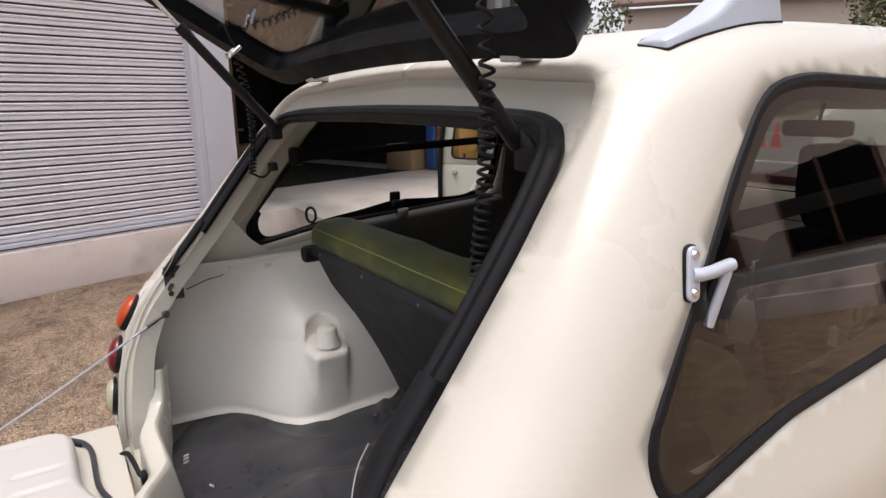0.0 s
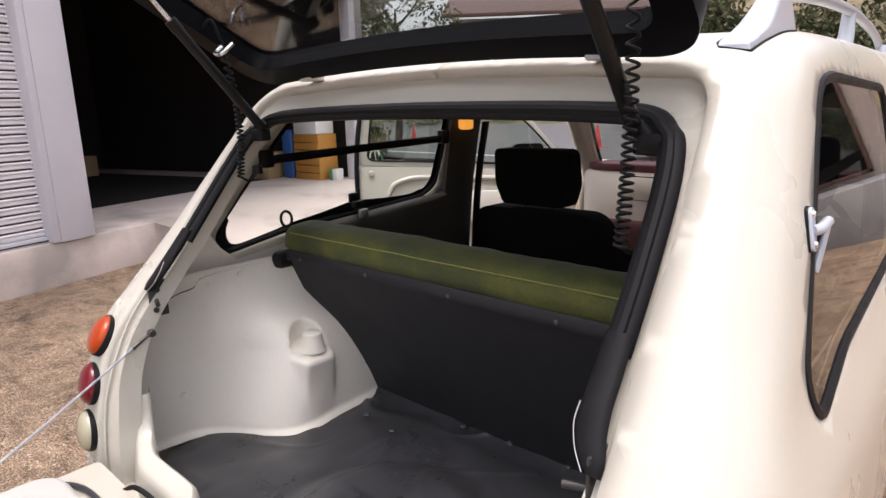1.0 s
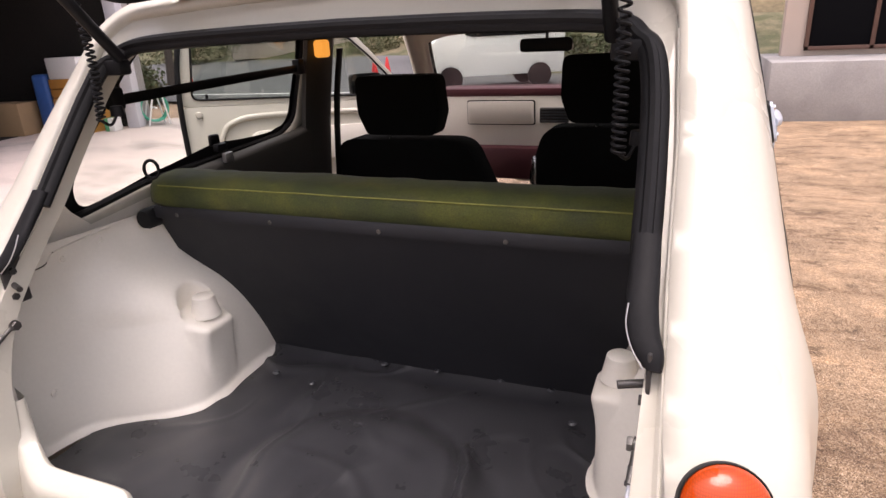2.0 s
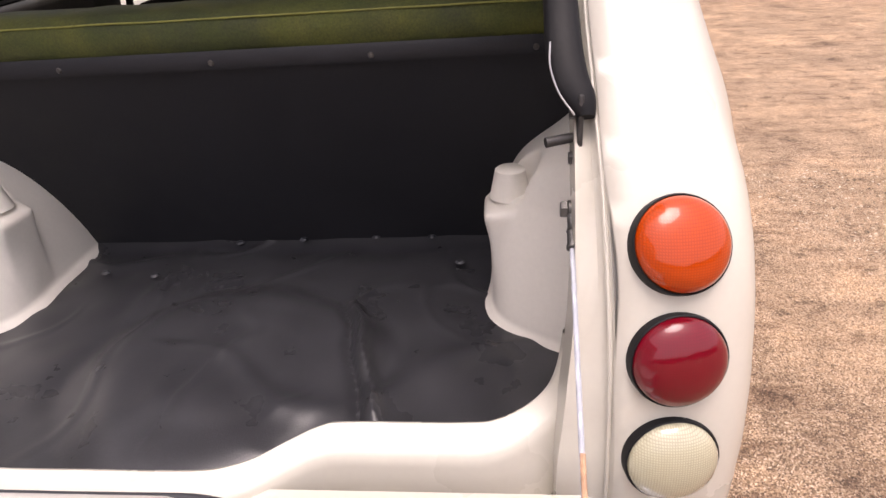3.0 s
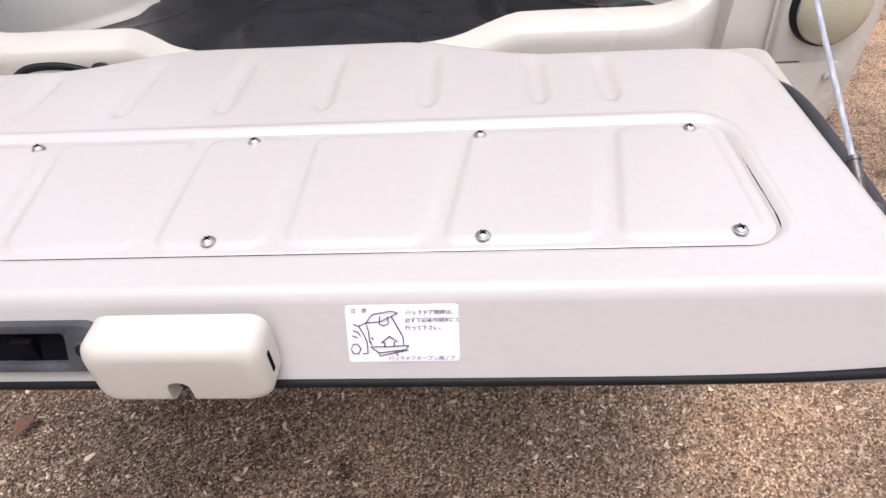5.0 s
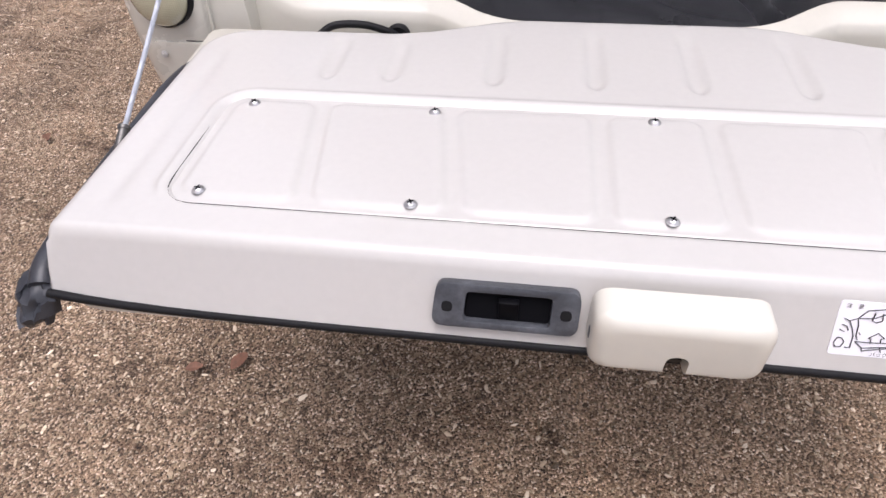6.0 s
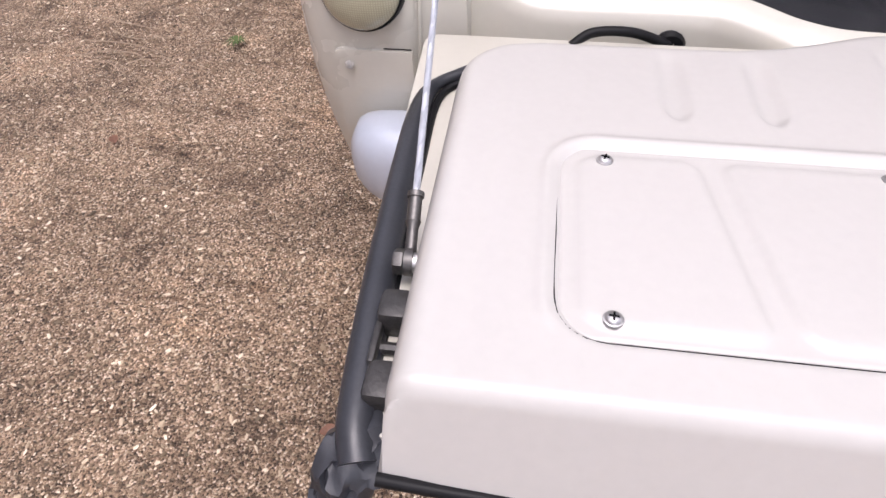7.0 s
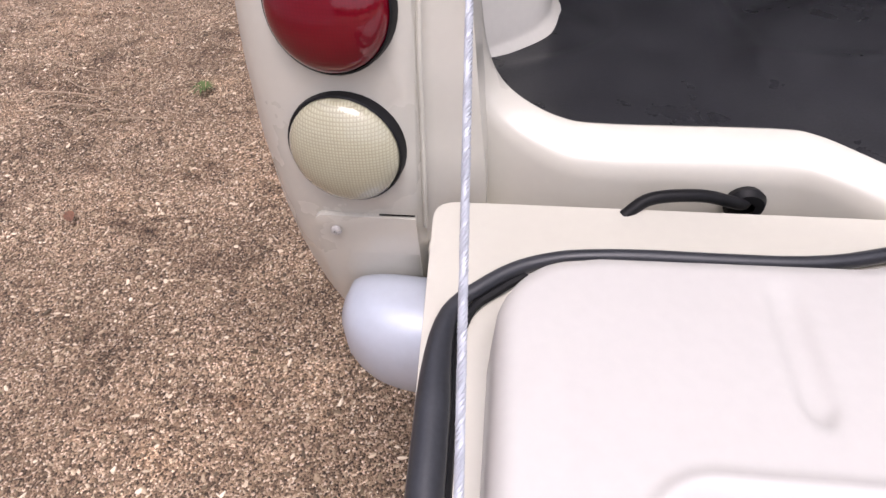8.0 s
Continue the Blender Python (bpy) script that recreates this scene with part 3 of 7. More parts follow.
# dark trim under the windows, forward of the seat, and the pillar
def trim_low():
    rows = []
    for y in np.linspace(0.84, 1.50, 14):
        top = 1.040 + 0.062 * (y - 0.72) + 0.05 * max(0.0, (y - 1.36) / 0.14) ** 2
        r = [(0.675 + (0.03 if z < 0.8 else 0) - max(0, z - 1.0) * 0.10, y, z) for z in np.linspace(0.45, top, 10)]
        rows.append(r + [(r[-1][0] + 0.004, y, top + 0.010), (r[-1][0] + 0.016, y, top + 0.017), (0.705, y, top + 0.018)])
    return quads(rows)


both("trim_panel", trim_low, TRIM, car, "dark side trim panel")


def b_pillar():
    pts = [(0.715, 1.48, 0.45), (0.705, 1.48, 0.8), (0.682, 1.48, 1.08), (0.645, 1.475, 1.30), (0.605, 1.465, 1.46)]
    return tube(smooth_path(pts, 4), 0, 10, flat=(0.026, 0.088), up=(0, 1, 0))


both("door_pillar", b_pillar, TRIM, car, "dark trimmed door pillar")


def belt():
    return tube(smooth_path([(0.600, 1.56, 1.36), (0.63, 1.56, 1.2), (0.64, 1.55, 1.05), (0.65, 1.54, 0.8)], 4), 0, 8, flat=(0.004, 0.022), up=(0, 1, 0))


both("seat_belt", belt, RUBBER, car, "black webbing seat belt")
part("courtesy_lamp", box(-0.612, -0.572, 1.405, 1.455, 1.335, 1.392, 0.01), AMBER_LAMP, car, "lit amber interior lamp cover")

# headlining
rows = [[(x, y, on_roof(min(abs(x), 0.55), y)[2] - 0.045 - 0.03 * (abs(x) / 0.55) ** 4) for x in np.linspace(-0.56, 0.56, 15)] for y in np.linspace(0.68, 2.05, 15)]
part("headlining", quads(rows), material("headlining_cloth", (0.55, 0.52, 0.46), 0.9, vary=0.08, scale=8, fine=300, bump=0.2), car, "pale grey cloth headlining")


# ---- cargo space ----
def tucked(x, y, z, gap=0.026):
    """Moves a point of a lining towards the car's middle until it lies inside the shell."""
    for _ in range(30):
        f = float(form(np.array(x), np.array(y), np.array(z)))
        if f < -gap:
            break
        x -= max(0.004, (f + gap) * 0.6)
    return (x, y, z)


ARCH_DEPTH = curve_of([0.2, 0.30, 0.365, 0.41, 0.44, 0.46, 0.49, 0.53, 0.60, 0.66, 0.80, 0.92], [0.025, 0.032, 0.044, 0.078, 0.128, 0.165, 0.208, 0.246, 0.258, 0.245, 0.240, 0.235])
ARCH_FALL = curve_of([0.55, 0.62, 0.69, 0.75, 0.80, 0.83, 0.86, 0.90, 0.95, 1.0], [1.0, 1.0, 0.97, 0.91, 0.81, 0.69, 0.52, 0.37, 0.20, 0.03])


def on_arch(y, z):
    """A point of the right wheel arch cover with the damper tower."""
    wall = min(float(side_of(z)) - 0.055, 0.725)
    flare = 0.016 * math.exp(-((z - 0.545) / 0.010) ** 2)
    d = float(ARCH_DEPTH(y - 0.05 * min(1, max(0, (z - 0.57) / 0.2)))) * float(ARCH_FALL(z))
    # tower
    ty = 1 / (1 + ((y - 0.625) / 0.072) ** 10)
    tz = 1 / (1 + math.exp((z - 0.758) / 0.005))
    low = min(1, max(0, (0.76 - z) / 0.2))
    tower = (wall - 0.450 - 0.045 * low) * ty * tz
    d = float(soft_max(np.array(d), np.array(tower), 0.024))
    # round pocket behind the cap
    back = wall - 0.503 - math.sqrt(max(0.0, 0.056 ** 2 - (y - 0.622) ** 2)) if abs(y - 0.622) < 0.056 else 9
    open_ = 1 / (1 + math.exp(-(z - 0.766) / 0.003)) / (1 + math.exp((z - 0.845) / 0.006))
    if back < d:
        d += (back - d) * open_
    return tucked(wall - d - flare, max(y, float(rear_of(z)) + 0.075), z)


def arch_sheet():
    return quads([[on_arch(y, z) for y in np.linspace(0.195, 0.92, 120)] for z in np.linspace(0.545, 1.0, 84)])


both("wheel_arch_cover", arch_sheet, CREAM_LIFTED, car, "cream painted wheel arch panel with damper tower")
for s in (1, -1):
    part("damper_cap", lathe([(0.0, 0.050), (0.021, 0.050), (0.0265, 0.046), (0.0345, 0.006), (0.0375, -0.004), (0.0, -0.004)], 28, Matrix.Translation((s * 0.505, 0.630, 0.758))), CREAM_LIFTED, car, "rounded cream damper cap")
    for y, z in ((0.333, 0.670), (0.44, 0.955), (0.53, 0.968)):
        x = on_arch(y, z)[0]
        part("plug", lathe([(0, 0.003), (0.0045, 0.0035), (0.0055, 0.0015), (0.0085, 0.002), (0.010, -0.002)], 16, Matrix.Translation((s * x, y, z)) @ Matrix.Rotation(radians(-90 * s), 4, "Y")), CREAM_LIFTED, car)
    edge = [on_arch(y, z) for y, z in ((0.30, 0.925), (0.36, 0.945), (0.40, 0.952), (0.42, 0.975), (0.48, 0.985), (0.56, 0.992))]
    part("cover_edge", tube(smooth_path([(s * (p[0] - 0.001), p[1], p[2]) for p in edge], 5), 0.0028, 8), CREAM_LIFTED, car, "rolled upper edge of the arch panel")
    part("cover_seam", tube(smooth_path([(s * (p[0] - 0.001), p[1], p[2] + 0.0035) for p in edge[:4]], 5), 0.0014, 6), HOLE_DARK, car)


# inner side wall above the arch
def inner_wall():
    rows = []
    for y in np.linspace(0.33, 0.92, 12):
        z1 = float(np.interp(y, [0.33, 0.45, 0.52, 0.92], [1.12, 1.12, 1.0, 1.05]))
        rows.append([tucked(float(side_of(z)) - 0.03, max(y, float(rear_of(z)) + 0.06), z) for z in np.linspace(0.95, z1, 6)])
    return quads(rows)


both("inner_side_wall", inner_wall, CREAM_LIFTED, car)


# load floor mat with wrinkles and the spare wheel's round bulge
def floor_mat():
    rows = []
    for y in np.linspace(0.115, 0.92, 150):
        r = []
        for x in np.linspace(-1, 1, 230) * float(np.interp(y, [0.19, 0.26], [0.55, 0.66])):
            z = 0.545
            wx, wy = x + 0.07 * noise.noise((x * 3.5, y * 3.5, 11)), y + 0.07 * noise.noise((x * 3.5, y * 3.5, 17))
            rad = math.hypot(wx - 0.01, wy - 0.40)
            z += 0.024 / (1 + math.exp((rad - 0.235) / 0.014))
            z -= 0.004 * math.exp(-((rad - 0.275) / 0.022) ** 2)
            z += 0.006 * math.exp(-((rad - 0.12) / 0.03) ** 2) * (0.5 + noise.noise((x * 5, y * 5, 2)))
            z += 0.007 * noise.noise((x * 5, y * 5, 0)) + 0.003 * noise.noise((x * 13, y * 13, 5))
            # creases: sharp-crested folds that wander and fade
            for freq, amp, seed in ((2.6, 0.010, 1), (4.5, 0.006, 7)):
                ridge = abs(noise.noise((wx * freq + seed, wy * freq, seed)))
                fade = max(0.0, noise.noise((x * 2.2 + 9, y * 2.2, seed + 3)) + 0.25)
                z += amp * math.exp(-(ridge / 0.06) ** 2) * min(1.0, fade * 1.6)
            # the long fold beside the spare wheel
            d = x - 0.235 + 0.30 * (y - 0.43) + 0.012 * noise.noise((y * 9, 3, 1))
            along = max(0, 1 - (abs(y - 0.43) / 0.18) ** 4)
            z += (0.026 * math.exp(-((d - 0.016) / 0.014) ** 2) - 0.014 * math.exp(-((d + 0.008) / 0.009) ** 2)) * along
            z += 0.10 * max(0, (y - 0.80) / 0.12) ** 2
            z -= 0.01 * max(0, 0.16 - y) / 0.1
            r.append((x, y, z))
        rows.append(r)
    return quads(rows)


part("floor_mat", floor_mat(), MAT_VINYL, car, "wrinkled black vinyl load floor mat", "keep")
for x, y in ((-0.389, 0.716), (-0.267, 0.701), (0.399, 0.736), (0.153, 0.285), (-0.12, 0.83), (0.03, 0.84), (0.2, 0.845), (0.33, 0.84)):
    part("mat_stud", lathe([(0, 0.004), (0.006, 0.004), (0.010, 0.0)], 14, Matrix.Translation((x, y, 0.556 if y < 0.8 else 0.565))), GREY_PLASTIC, car, "small plastic mat stud")

# pale scuffs and a torn spot on the mat
SCUFF = material("pale_scuff", (0.55, 0.55, 0.56), 0.6, vary=0.2)
for x, y, turn in ((0.176, 0.19, 10), (0.184, 0.185, 15), (-0.47, 0.215, -70), (-0.455, 0.212, -72), (-0.438, 0.209, -68), (-0.30, 0.24, 30)):
    part("scuff", moved(box(-0.007, 0.007, -0.0012, 0.0012, -0.004, 0.0008, 0), Matrix.Translation((x, y, 0.560)) @ Matrix.Rotation(radians(turn), 4, "Z")), SCUFF, car)

# sill of the opening: lip, rear face, ledge
SILL = [(0.0, 0.078), (0.10, 0.078), (0.155, 0.082), (0.195, 0.096), (0.23, 0.121), (0.265, 0.143), (0.30, 0.150), (0.44, 0.150), (0.48, 0.155), (0.515, 0.170), (0.538, 0.182), (0.550, 0.188), (0.556, 0.192)]
SILL_Z = [0.661, 0.661, 0.661, 0.663, 0.666, 0.669, 0.669, 0.669, 0.671, 0.680, 0.697, 0.728, 0.772]
SILL_TURN = [0, 0, 0, 0, 0, 0, 0, 0, 6, 30, 58, 80, 90]


def sill():
    pts = smooth_path([(x, y, z) for (x, y), z in zip(SILL, SILL_Z)], 5)
    turns = np.interp(np.arange(len(pts)), np.arange(len(SILL_TURN)) * 5, SILL_TURN)
    offs = [(0.030, -0.12), (0.010, -0.012), (0.004, -0.002), (0, 0), (-0.010, -0.003), (-0.030, -0.015), (-0.034, -0.019), (-0.038, -0.034), (-0.043, -0.12)]
    rows = [[] for _ in offs]
    for s in (-1, 1):
        seq = list(zip(pts, turns))
        for p, turn in (seq[::-1][:-1] if s < 0 else seq):
            c, sn = math.cos(radians(turn)), math.sin(radians(turn))
            for r, (dy, dz) in zip(rows, offs):
                r.append(Vector((s * (p.x - dz * sn * 0.5), p.y + dy * (1 - 0.2 * sn), p.z + dz * c)))
    return quads(rows)


part("load_sill", sill(), CREAM, car, "cream load sill with a pressed lip")
part("rear_panel", box(-0.60, 0.60, 0.10, 0.13, 0.36, 0.575, 0.008), CREAM, car, "cream lower rear panel")
part("ledge", box(-0.60, 0.60, 0.085, 0.16, 0.545, 0.56, 0.004), CREAM, car)
# loom between body and gate
loom = part("gate_loom", tube(smooth_path([(-0.318, 0.112, 0.622), (-0.324, 0.098, 0.628), (-0.362, 0.090, 0.643), (-0.405, 0.082, 0.645), (-0.428, 0.070, 0.634)], 6), 0.0055, 10), RUBBER, car, "black rubber cable loom to the tailgate")
part("grommet", lathe([(0.007, -0.004), (0.016, -0.004), (0.018, 0.002), (0.015, 0.008), (0.007, 0.008)], 20, Matrix.Translation((-0.318, 0.106, 0.622)) @ Matrix.Rotation(radians(90), 4, "X")), RUBBER, loom)

# cargo bulkhead: raked board behind the rear seat
def rake(z, off=0.0):
    return 0.65 + (1.01 - z) * 0.44 + off


def board():
    rows = []
    for z in np.linspace(0.56, 1.022, 14):
        rows.append([(x, rake(z) + 0.003 * noise.noise((x * 3, z * 4, 9)), z) for x in np.linspace(-0.63, 0.63, 40)])
    bm = quads(rows)
    got = bmesh.ops.extrude_face_region(bm, geom=bm.faces[:])
    for g in got["geom"]:
        if isinstance(g, bmesh.types.BMVert):
            g.co.y += 0.02
    return bm


rear_seat = part("rear_seat", board(), BOARD, car, "folded-up rear seat with a black back board")
part("board_strip", tube([(x, rake(1.012) - 0.004, 1.012) for x in np.linspace(-0.62, 0.62, 12)], 0, 8, flat=(0.016, 0.004), up=(0, 1, 0)), BOARD, rear_seat)
for x in (-0.55, -0.276, 0.001, 0.278, 0.55):
    part("rivet", lathe([(0, 0.004), (0.004, 0.0035), (0.006, 0.0)], 12, Matrix.Translation((x, rake(1.009) - 0.008, 1.009)) @ Matrix.Rotation(radians(90), 4, "X")), DARK_STEEL, rear_seat)


def cushion():
    """Upholstered top of the seat back: an oval roll with softly sagging faces."""
    rows, sec = [], []
    prof = [(0.0, 0.018), (-0.008, 0.032), (-0.010, 0.052), (-0.003, 0.072), (0.012, 0.086), (0.045, 0.092), (0.085, 0.094), (0.12, 0.088), (0.145, 0.065), (0.158, 0.03), (0.19, -0.1), (0.30, -0.38)]
    for x in np.linspace(-0.645, 0.645, 90):
        end = max(0.0, (abs(x) - 0.585) / 0.06)
        k = math.sqrt(max(0.0, 1 - min(1, end) ** 2.2))
        r = []
        for i, (dy, dz) in enumerate(prof):
            cy, cz = 0.07, 0.05
            w = 0.0035 * noise.noise((x * 7, i * 0.8, 3)) + 0.002 * noise.noise((x * 22, i * 1.4, 8))
            q = 0.72 + 0.28 * k
            r.append((x, 0.652 + cy + (dy - cy) * q + (w if i < 9 else 0), 1.006 + cz + (dz - cz) * q + w))
        rows.append(r)
    bm = quads(rows)
    bm.verts.ensure_lookup_table()
    n = len(prof)
    bm.faces.new([bm.verts[k] for k in range(n)])
    bm.faces.new([bm.verts[89 * n + k] for k in range(n)][::-1])
    return bm


part("seat_cushion", cushion(), VELVET, rear_seat, "olive green velvet seat cover, worn and shiny")
part("piping", tube([(x, 0.652 - 0.004 + 0.0015 * noise.noise((x * 6, 1, 1)), 1.006 + 0.073 + 0.002 * noise.noise((x * 8, 2, 1))) for x in np.linspace(-0.60, 0.60, 60)], 0.0017, 6), PIPING, rear_seat, "yellow-green seam piping")
for s in (-1, 1):
    part("seat_latch", lathe([(0, 0.03), (0.022, 0.03), (0.026, 0.02), (0.026, -0.02), (0, -0.02)], 18, Matrix.Translation((s * 0.645, 0.655, 0.995)) @ Matrix.Rotation(radians(90), 4, "X")), RUBBER, rear_seat, "round black seat latch")


# strikers, latches and cable anchors on the opening's sides
def striker():
    bm = join(
        box(0.554, 0.560, 0.188, 0.232, 0.948, 1.036, 0.003),
        tube([(0.556, 0.205, 0.988), (0.535, 0.198, 0.987), (0.522, 0.194, 0.986)], 0.0055, 10),
        lathe([(0, 0.006), (0.007, 0.006), (0.008, 0.0)], 6, Matrix.Translation((0.553, 0.207, 1.014)) @ Matrix.Rotation(radians(-90), 4, "Y")),
        lathe([(0, 0.006), (0.007, 0.006), (0.008, 0.0)], 6, Matrix.Translation((0.553, 0.200, 0.966)) @ Matrix.Rotation(radians(-90), 4, "Y")),
    )
    return moved(bm, Matrix.Translation((0.014, 0.040, -0.001)))


both("striker", striker, LATCH_BLACK, car, "dark steel hatch striker with two bolts")

# ---- tail lamps ----
def tail_lamp(s, z, mat, label, name="tail_lamp"):
    p = Vector(on_rear(0.664, z))
    q = Vector(on_rear(0.664, z + 0.03))
    r = Vector(on_rear(0.694, z))
    out = (q - p).cross(r - p).normalized()
    out = out if out.y < 0 else -out
    out = (out + Vector((0.06, 0, 0))).normalized()
    p += Vector((-0.003, -0.004, -0.004))
    turn = out.to_track_quat("Z", "Y").to_matrix().to_4x4()
    m = Matrix.Translation(p) @ turn
    if s < 0:
        m = Matrix.Diagonal((-1, 1, 1, 1)) @ m
    lens = lathe([(0, 0.024), (0.012, 0.0235), (0.024, 0.0215), (0.034, 0.018), (0.042, 0.013), (0.0465, 0.007), (0.0475, 0.002), (0.0475, -0.006)], 40, m)
    gasket = lathe([(0.0470, 0.002), (0.0482, 0.0040), (0.0495, 0.0030), (0.0502, 0.0), (0.0504, -0.014), (0.046, -0.014)], 40, m)
    lamp = part(name, lens, mat, car, label)
    part("gasket", gasket, RUBBER, lamp, "black rubber gasket")
    return lamp


for s in (1, -1):
    tail_lamp(s, 0.912, LAMP_AMBER, "round amber indicator lamp")
    tail_lamp(s, 0.802, LAMP_RED, "round red tail lamp")
    tail_lamp(s, 0.689, LAMP_CLEAR, "round clear reversing lamp, slightly yellowed")


# lamp access panel under the lamps
def access(u0=0.6065, u1=0.704, z0=0.40, z1=0.612):
    ring = rounded([(u0, z0), (0.69, z0), (u1, 0.5), (u1, z1), (u0, z1)], [0, 0.03, 0.1, 0.018, 0], 6)
    return slab(ring, 0.006, lambda u, v, w: (u, on_rear(u, v)[1] + 0.0005 - w, v), 0.0015)


def on_rear_out(s, u, v, w=0.0035):
    p = on_rear(u, v)
    return (s * u, p[1] - w, v)


both("access_panel", access, CREAM, car, "cream lamp access panel")
for s in (1, -1):
    p = on_rear(0.684, 0.591)
    part("panel_gap", tube([on_rear_out(s, u, 0.6145) for u in (0.607, 0.62, 0.640)], 0.0008, 6), HOLE_DARK, car)
    part("panel_screw", lathe([(0, 0.003), (0.0015, 0.002), (0.002, 0.004), (0.0050, 0.003), (0.0056, 0.0)], 16, Matrix.Translation((s * p[0], p[1] - 0.003, p[2])) @ Matrix.Rotation(radians(90), 4, "X")), CREAM_DIMMED, car)

# rear bumper: rounded silver-blue bar
bump_path = [(-0.655, 0.055, 0.487)] + [(-0.60, 0.035, 0.487), (-0.4, 0.01, 0.487), (0, 0.0, 0.487), (0.4, 0.01, 0.487), (0.60, 0.035, 0.487)] + [(0.655, 0.055, 0.487)]
bp = smooth_path(bump_path, 8)
rows = []
for i, p in enumerate(bp):
    e = max(0.0, (abs(p.x) - 0.60) / 0.055)
    k = math.sqrt(max(0.0, 1 - min(1, e) ** 2.5))
    row = []
    for a in np.linspace(0, 2 * math.pi, 25)[:-1]:
        c, sn = math.cos(a), math.sin(a)
        row.append((p.x + 0.03 * (1 if p.x > 0 else -1) * e * 1.0, p.y + 0.052 * (0.35 + 0.65 * k) * math.copysign(abs(c) ** 0.8, c), p.z + 0.060 * (0.35 + 0.65 * k) * math.copysign(abs(sn) ** 0.8, sn)))
    rows.append(row)
bm = quads(rows, closed_u=True)
bm.verts.ensure_lookup_table()
bm.faces.new([bm.verts[k] for k in range(24)])
bm.faces.new([bm.verts[(len(rows) - 1) * 24 + k] for k in range(24)][::-1])
part("rear_bumper", bm, SILVER, car, "rounded silver-blue painted bumper")

# ---- tailgate, folded down level ----
gate = thing("tailgate", "cream drop-down tailgate lying open, held by two wire ropes", "")
gate.parent = car
gate.location = (0, 0, 0)
GT = 0.690


def face(v, w=0.0):
    """The leaning outer face of the folded gate: y at height v."""
    return -0.3985 - (0.682 - v) * 0.4545 - w


def inner_edge(x):
    x = abs(x)
    return float(np.interp(x, [0, 0.13, 0.17, 0.21, 0.25, 0.29, 0.46, 0.535], [0.030, 0.030, 0.022, 0.006, -0.008, -0.016, -0.018, -0.03]))


ring = []
for x in np.linspace(-0.47, 0.47, 48):
    ring.append((x, inner_edge(x)))
corner = [(0.505, -0.024), (0.524, -0.045), (0.531, -0.075), (0.531, -0.25), (0.528, -0.41)]
ring = ring + corner + [(-x, y) for x, y in corner[::-1]]


def edge_distance(x, y):
    """About how far a point lies inside the raised panel's edge."""
    e = min(inner_edge(x) - y, 0.531 - abs(x))
    cx, cy = abs(x) - (0.531 - 0.06), y - (-0.02 - 0.06)
    if cx > 0 and cy > 0:
        e = min(e, 0.06 - math.hypot(cx, cy))
    return e


def bead(d, half=0.009, soft=0.0022):
    """A flat-topped pressed bead."""
    return 1 / (1 + math.exp((abs(d) - half) / soft))


def groove(d, w):
    return math.exp(-(d / w) ** 2)


SHORT_RIBS = [0.053, 0.163, 0.278, 0.350]
LONG_RIBS = [0.053, 0.19, 0.325]


def gate_height(x, y):
    z = GT
    e = edge_distance(x, y)
    r = 0.016
    if e < r:
        z -= r - math.sqrt(max(0.0, r * r - (r - max(e, 0.0)) ** 2))
    z -= 0.008 * max(0.0, 1 - (y + 0.3985) / 0.010) ** 2
    ax = abs(x)
    for g in SHORT_RIBS:
        end = -0.136 + 0.008 * min(1.0, abs(ax - g) / 0.010) ** 2
        lim = 1 / (1 + math.exp(-(y - end) / 0.0022)) / (1 + math.exp((y + (0.045 if g > 0.24 else 0.02)) / 0.006))
        z -= 0.0042 * bead(ax - g) * lim
    # long shallow press marks near the sides
    z -= 0.002 * groove(ax - 0.49, 0.010) / (1 + math.exp((y + 0.09) / 0.008)) / (1 + math.exp(-(y + 0.36) / 0.008))
    # raised step round the cover plate
    dx, dy = ax - 0.4425, abs(y + 0.267) - 0.088
    d = max(dx, dy) if not (dx > -0.03 and dy > -0.03) else math.hypot(dx + 0.03, dy + 0.03) - 0.03
    z += 0.0026 * groove(d - 0.008, 0.0042) / (1 + math.exp(-(y + 0.345) / 0.004))
    z -= 0.006 * min(1.0, max(0.0, (0.0015 - d) / 0.008))
    return z


def gate_top():
    xs_ = np.concatenate([np.linspace(-0.532, -0.50, 12)[:-1], np.linspace(-0.50, 0.50, 420), np.linspace(0.50, 0.532, 12)[1:]])
    rows = []
    for k in np.concatenate([np.linspace(0, 0.06, 9)[:-1], np.linspace(0.06, 0.94, 130), np.linspace(0.94, 1, 9)[1:]]):
        r = []
        for x in xs_:
            # the far corners are rounded
            top = inner_edge(x)
            c = abs(x) - (0.532 - 0.06)
            if c > 0:
                top -= 0.06 - math.sqrt(max(0.0, 0.06 ** 2 - c * c))
            y = -0.3985 + k * (top + 0.3985)
            r.append((x, y, gate_height(x, y)))
        rows.append(r)
    # skirt
    first, last = rows[0], rows[-1]
    rows = [[(x, face(v), v) for x, y, z in first for v in [0.625]], [(x, face(0.652), 0.652) for x, y, z in first], [(x, face(0.674), min(0.674, z)) for x, y, z in first], [(x, face(0.6795), min(0.6795, z)) for x, y, z in first]] + rows + [[(x, y + 0.003, 0.632) for x, y, z in last]]
    out = []
    for r in rows:
        a, b = r[0], r[-1]
        out.append([(a[0] - 0.003, a[1], min(a[2], 0.630))] + r + [(b[0] + 0.003, b[1], min(b[2], 0.630))])
    return quads(out)


part("inner_panel", gate_top(), CREAM_DIMMED, gate, "cream pressed inner skin of the tailgate", "keep")


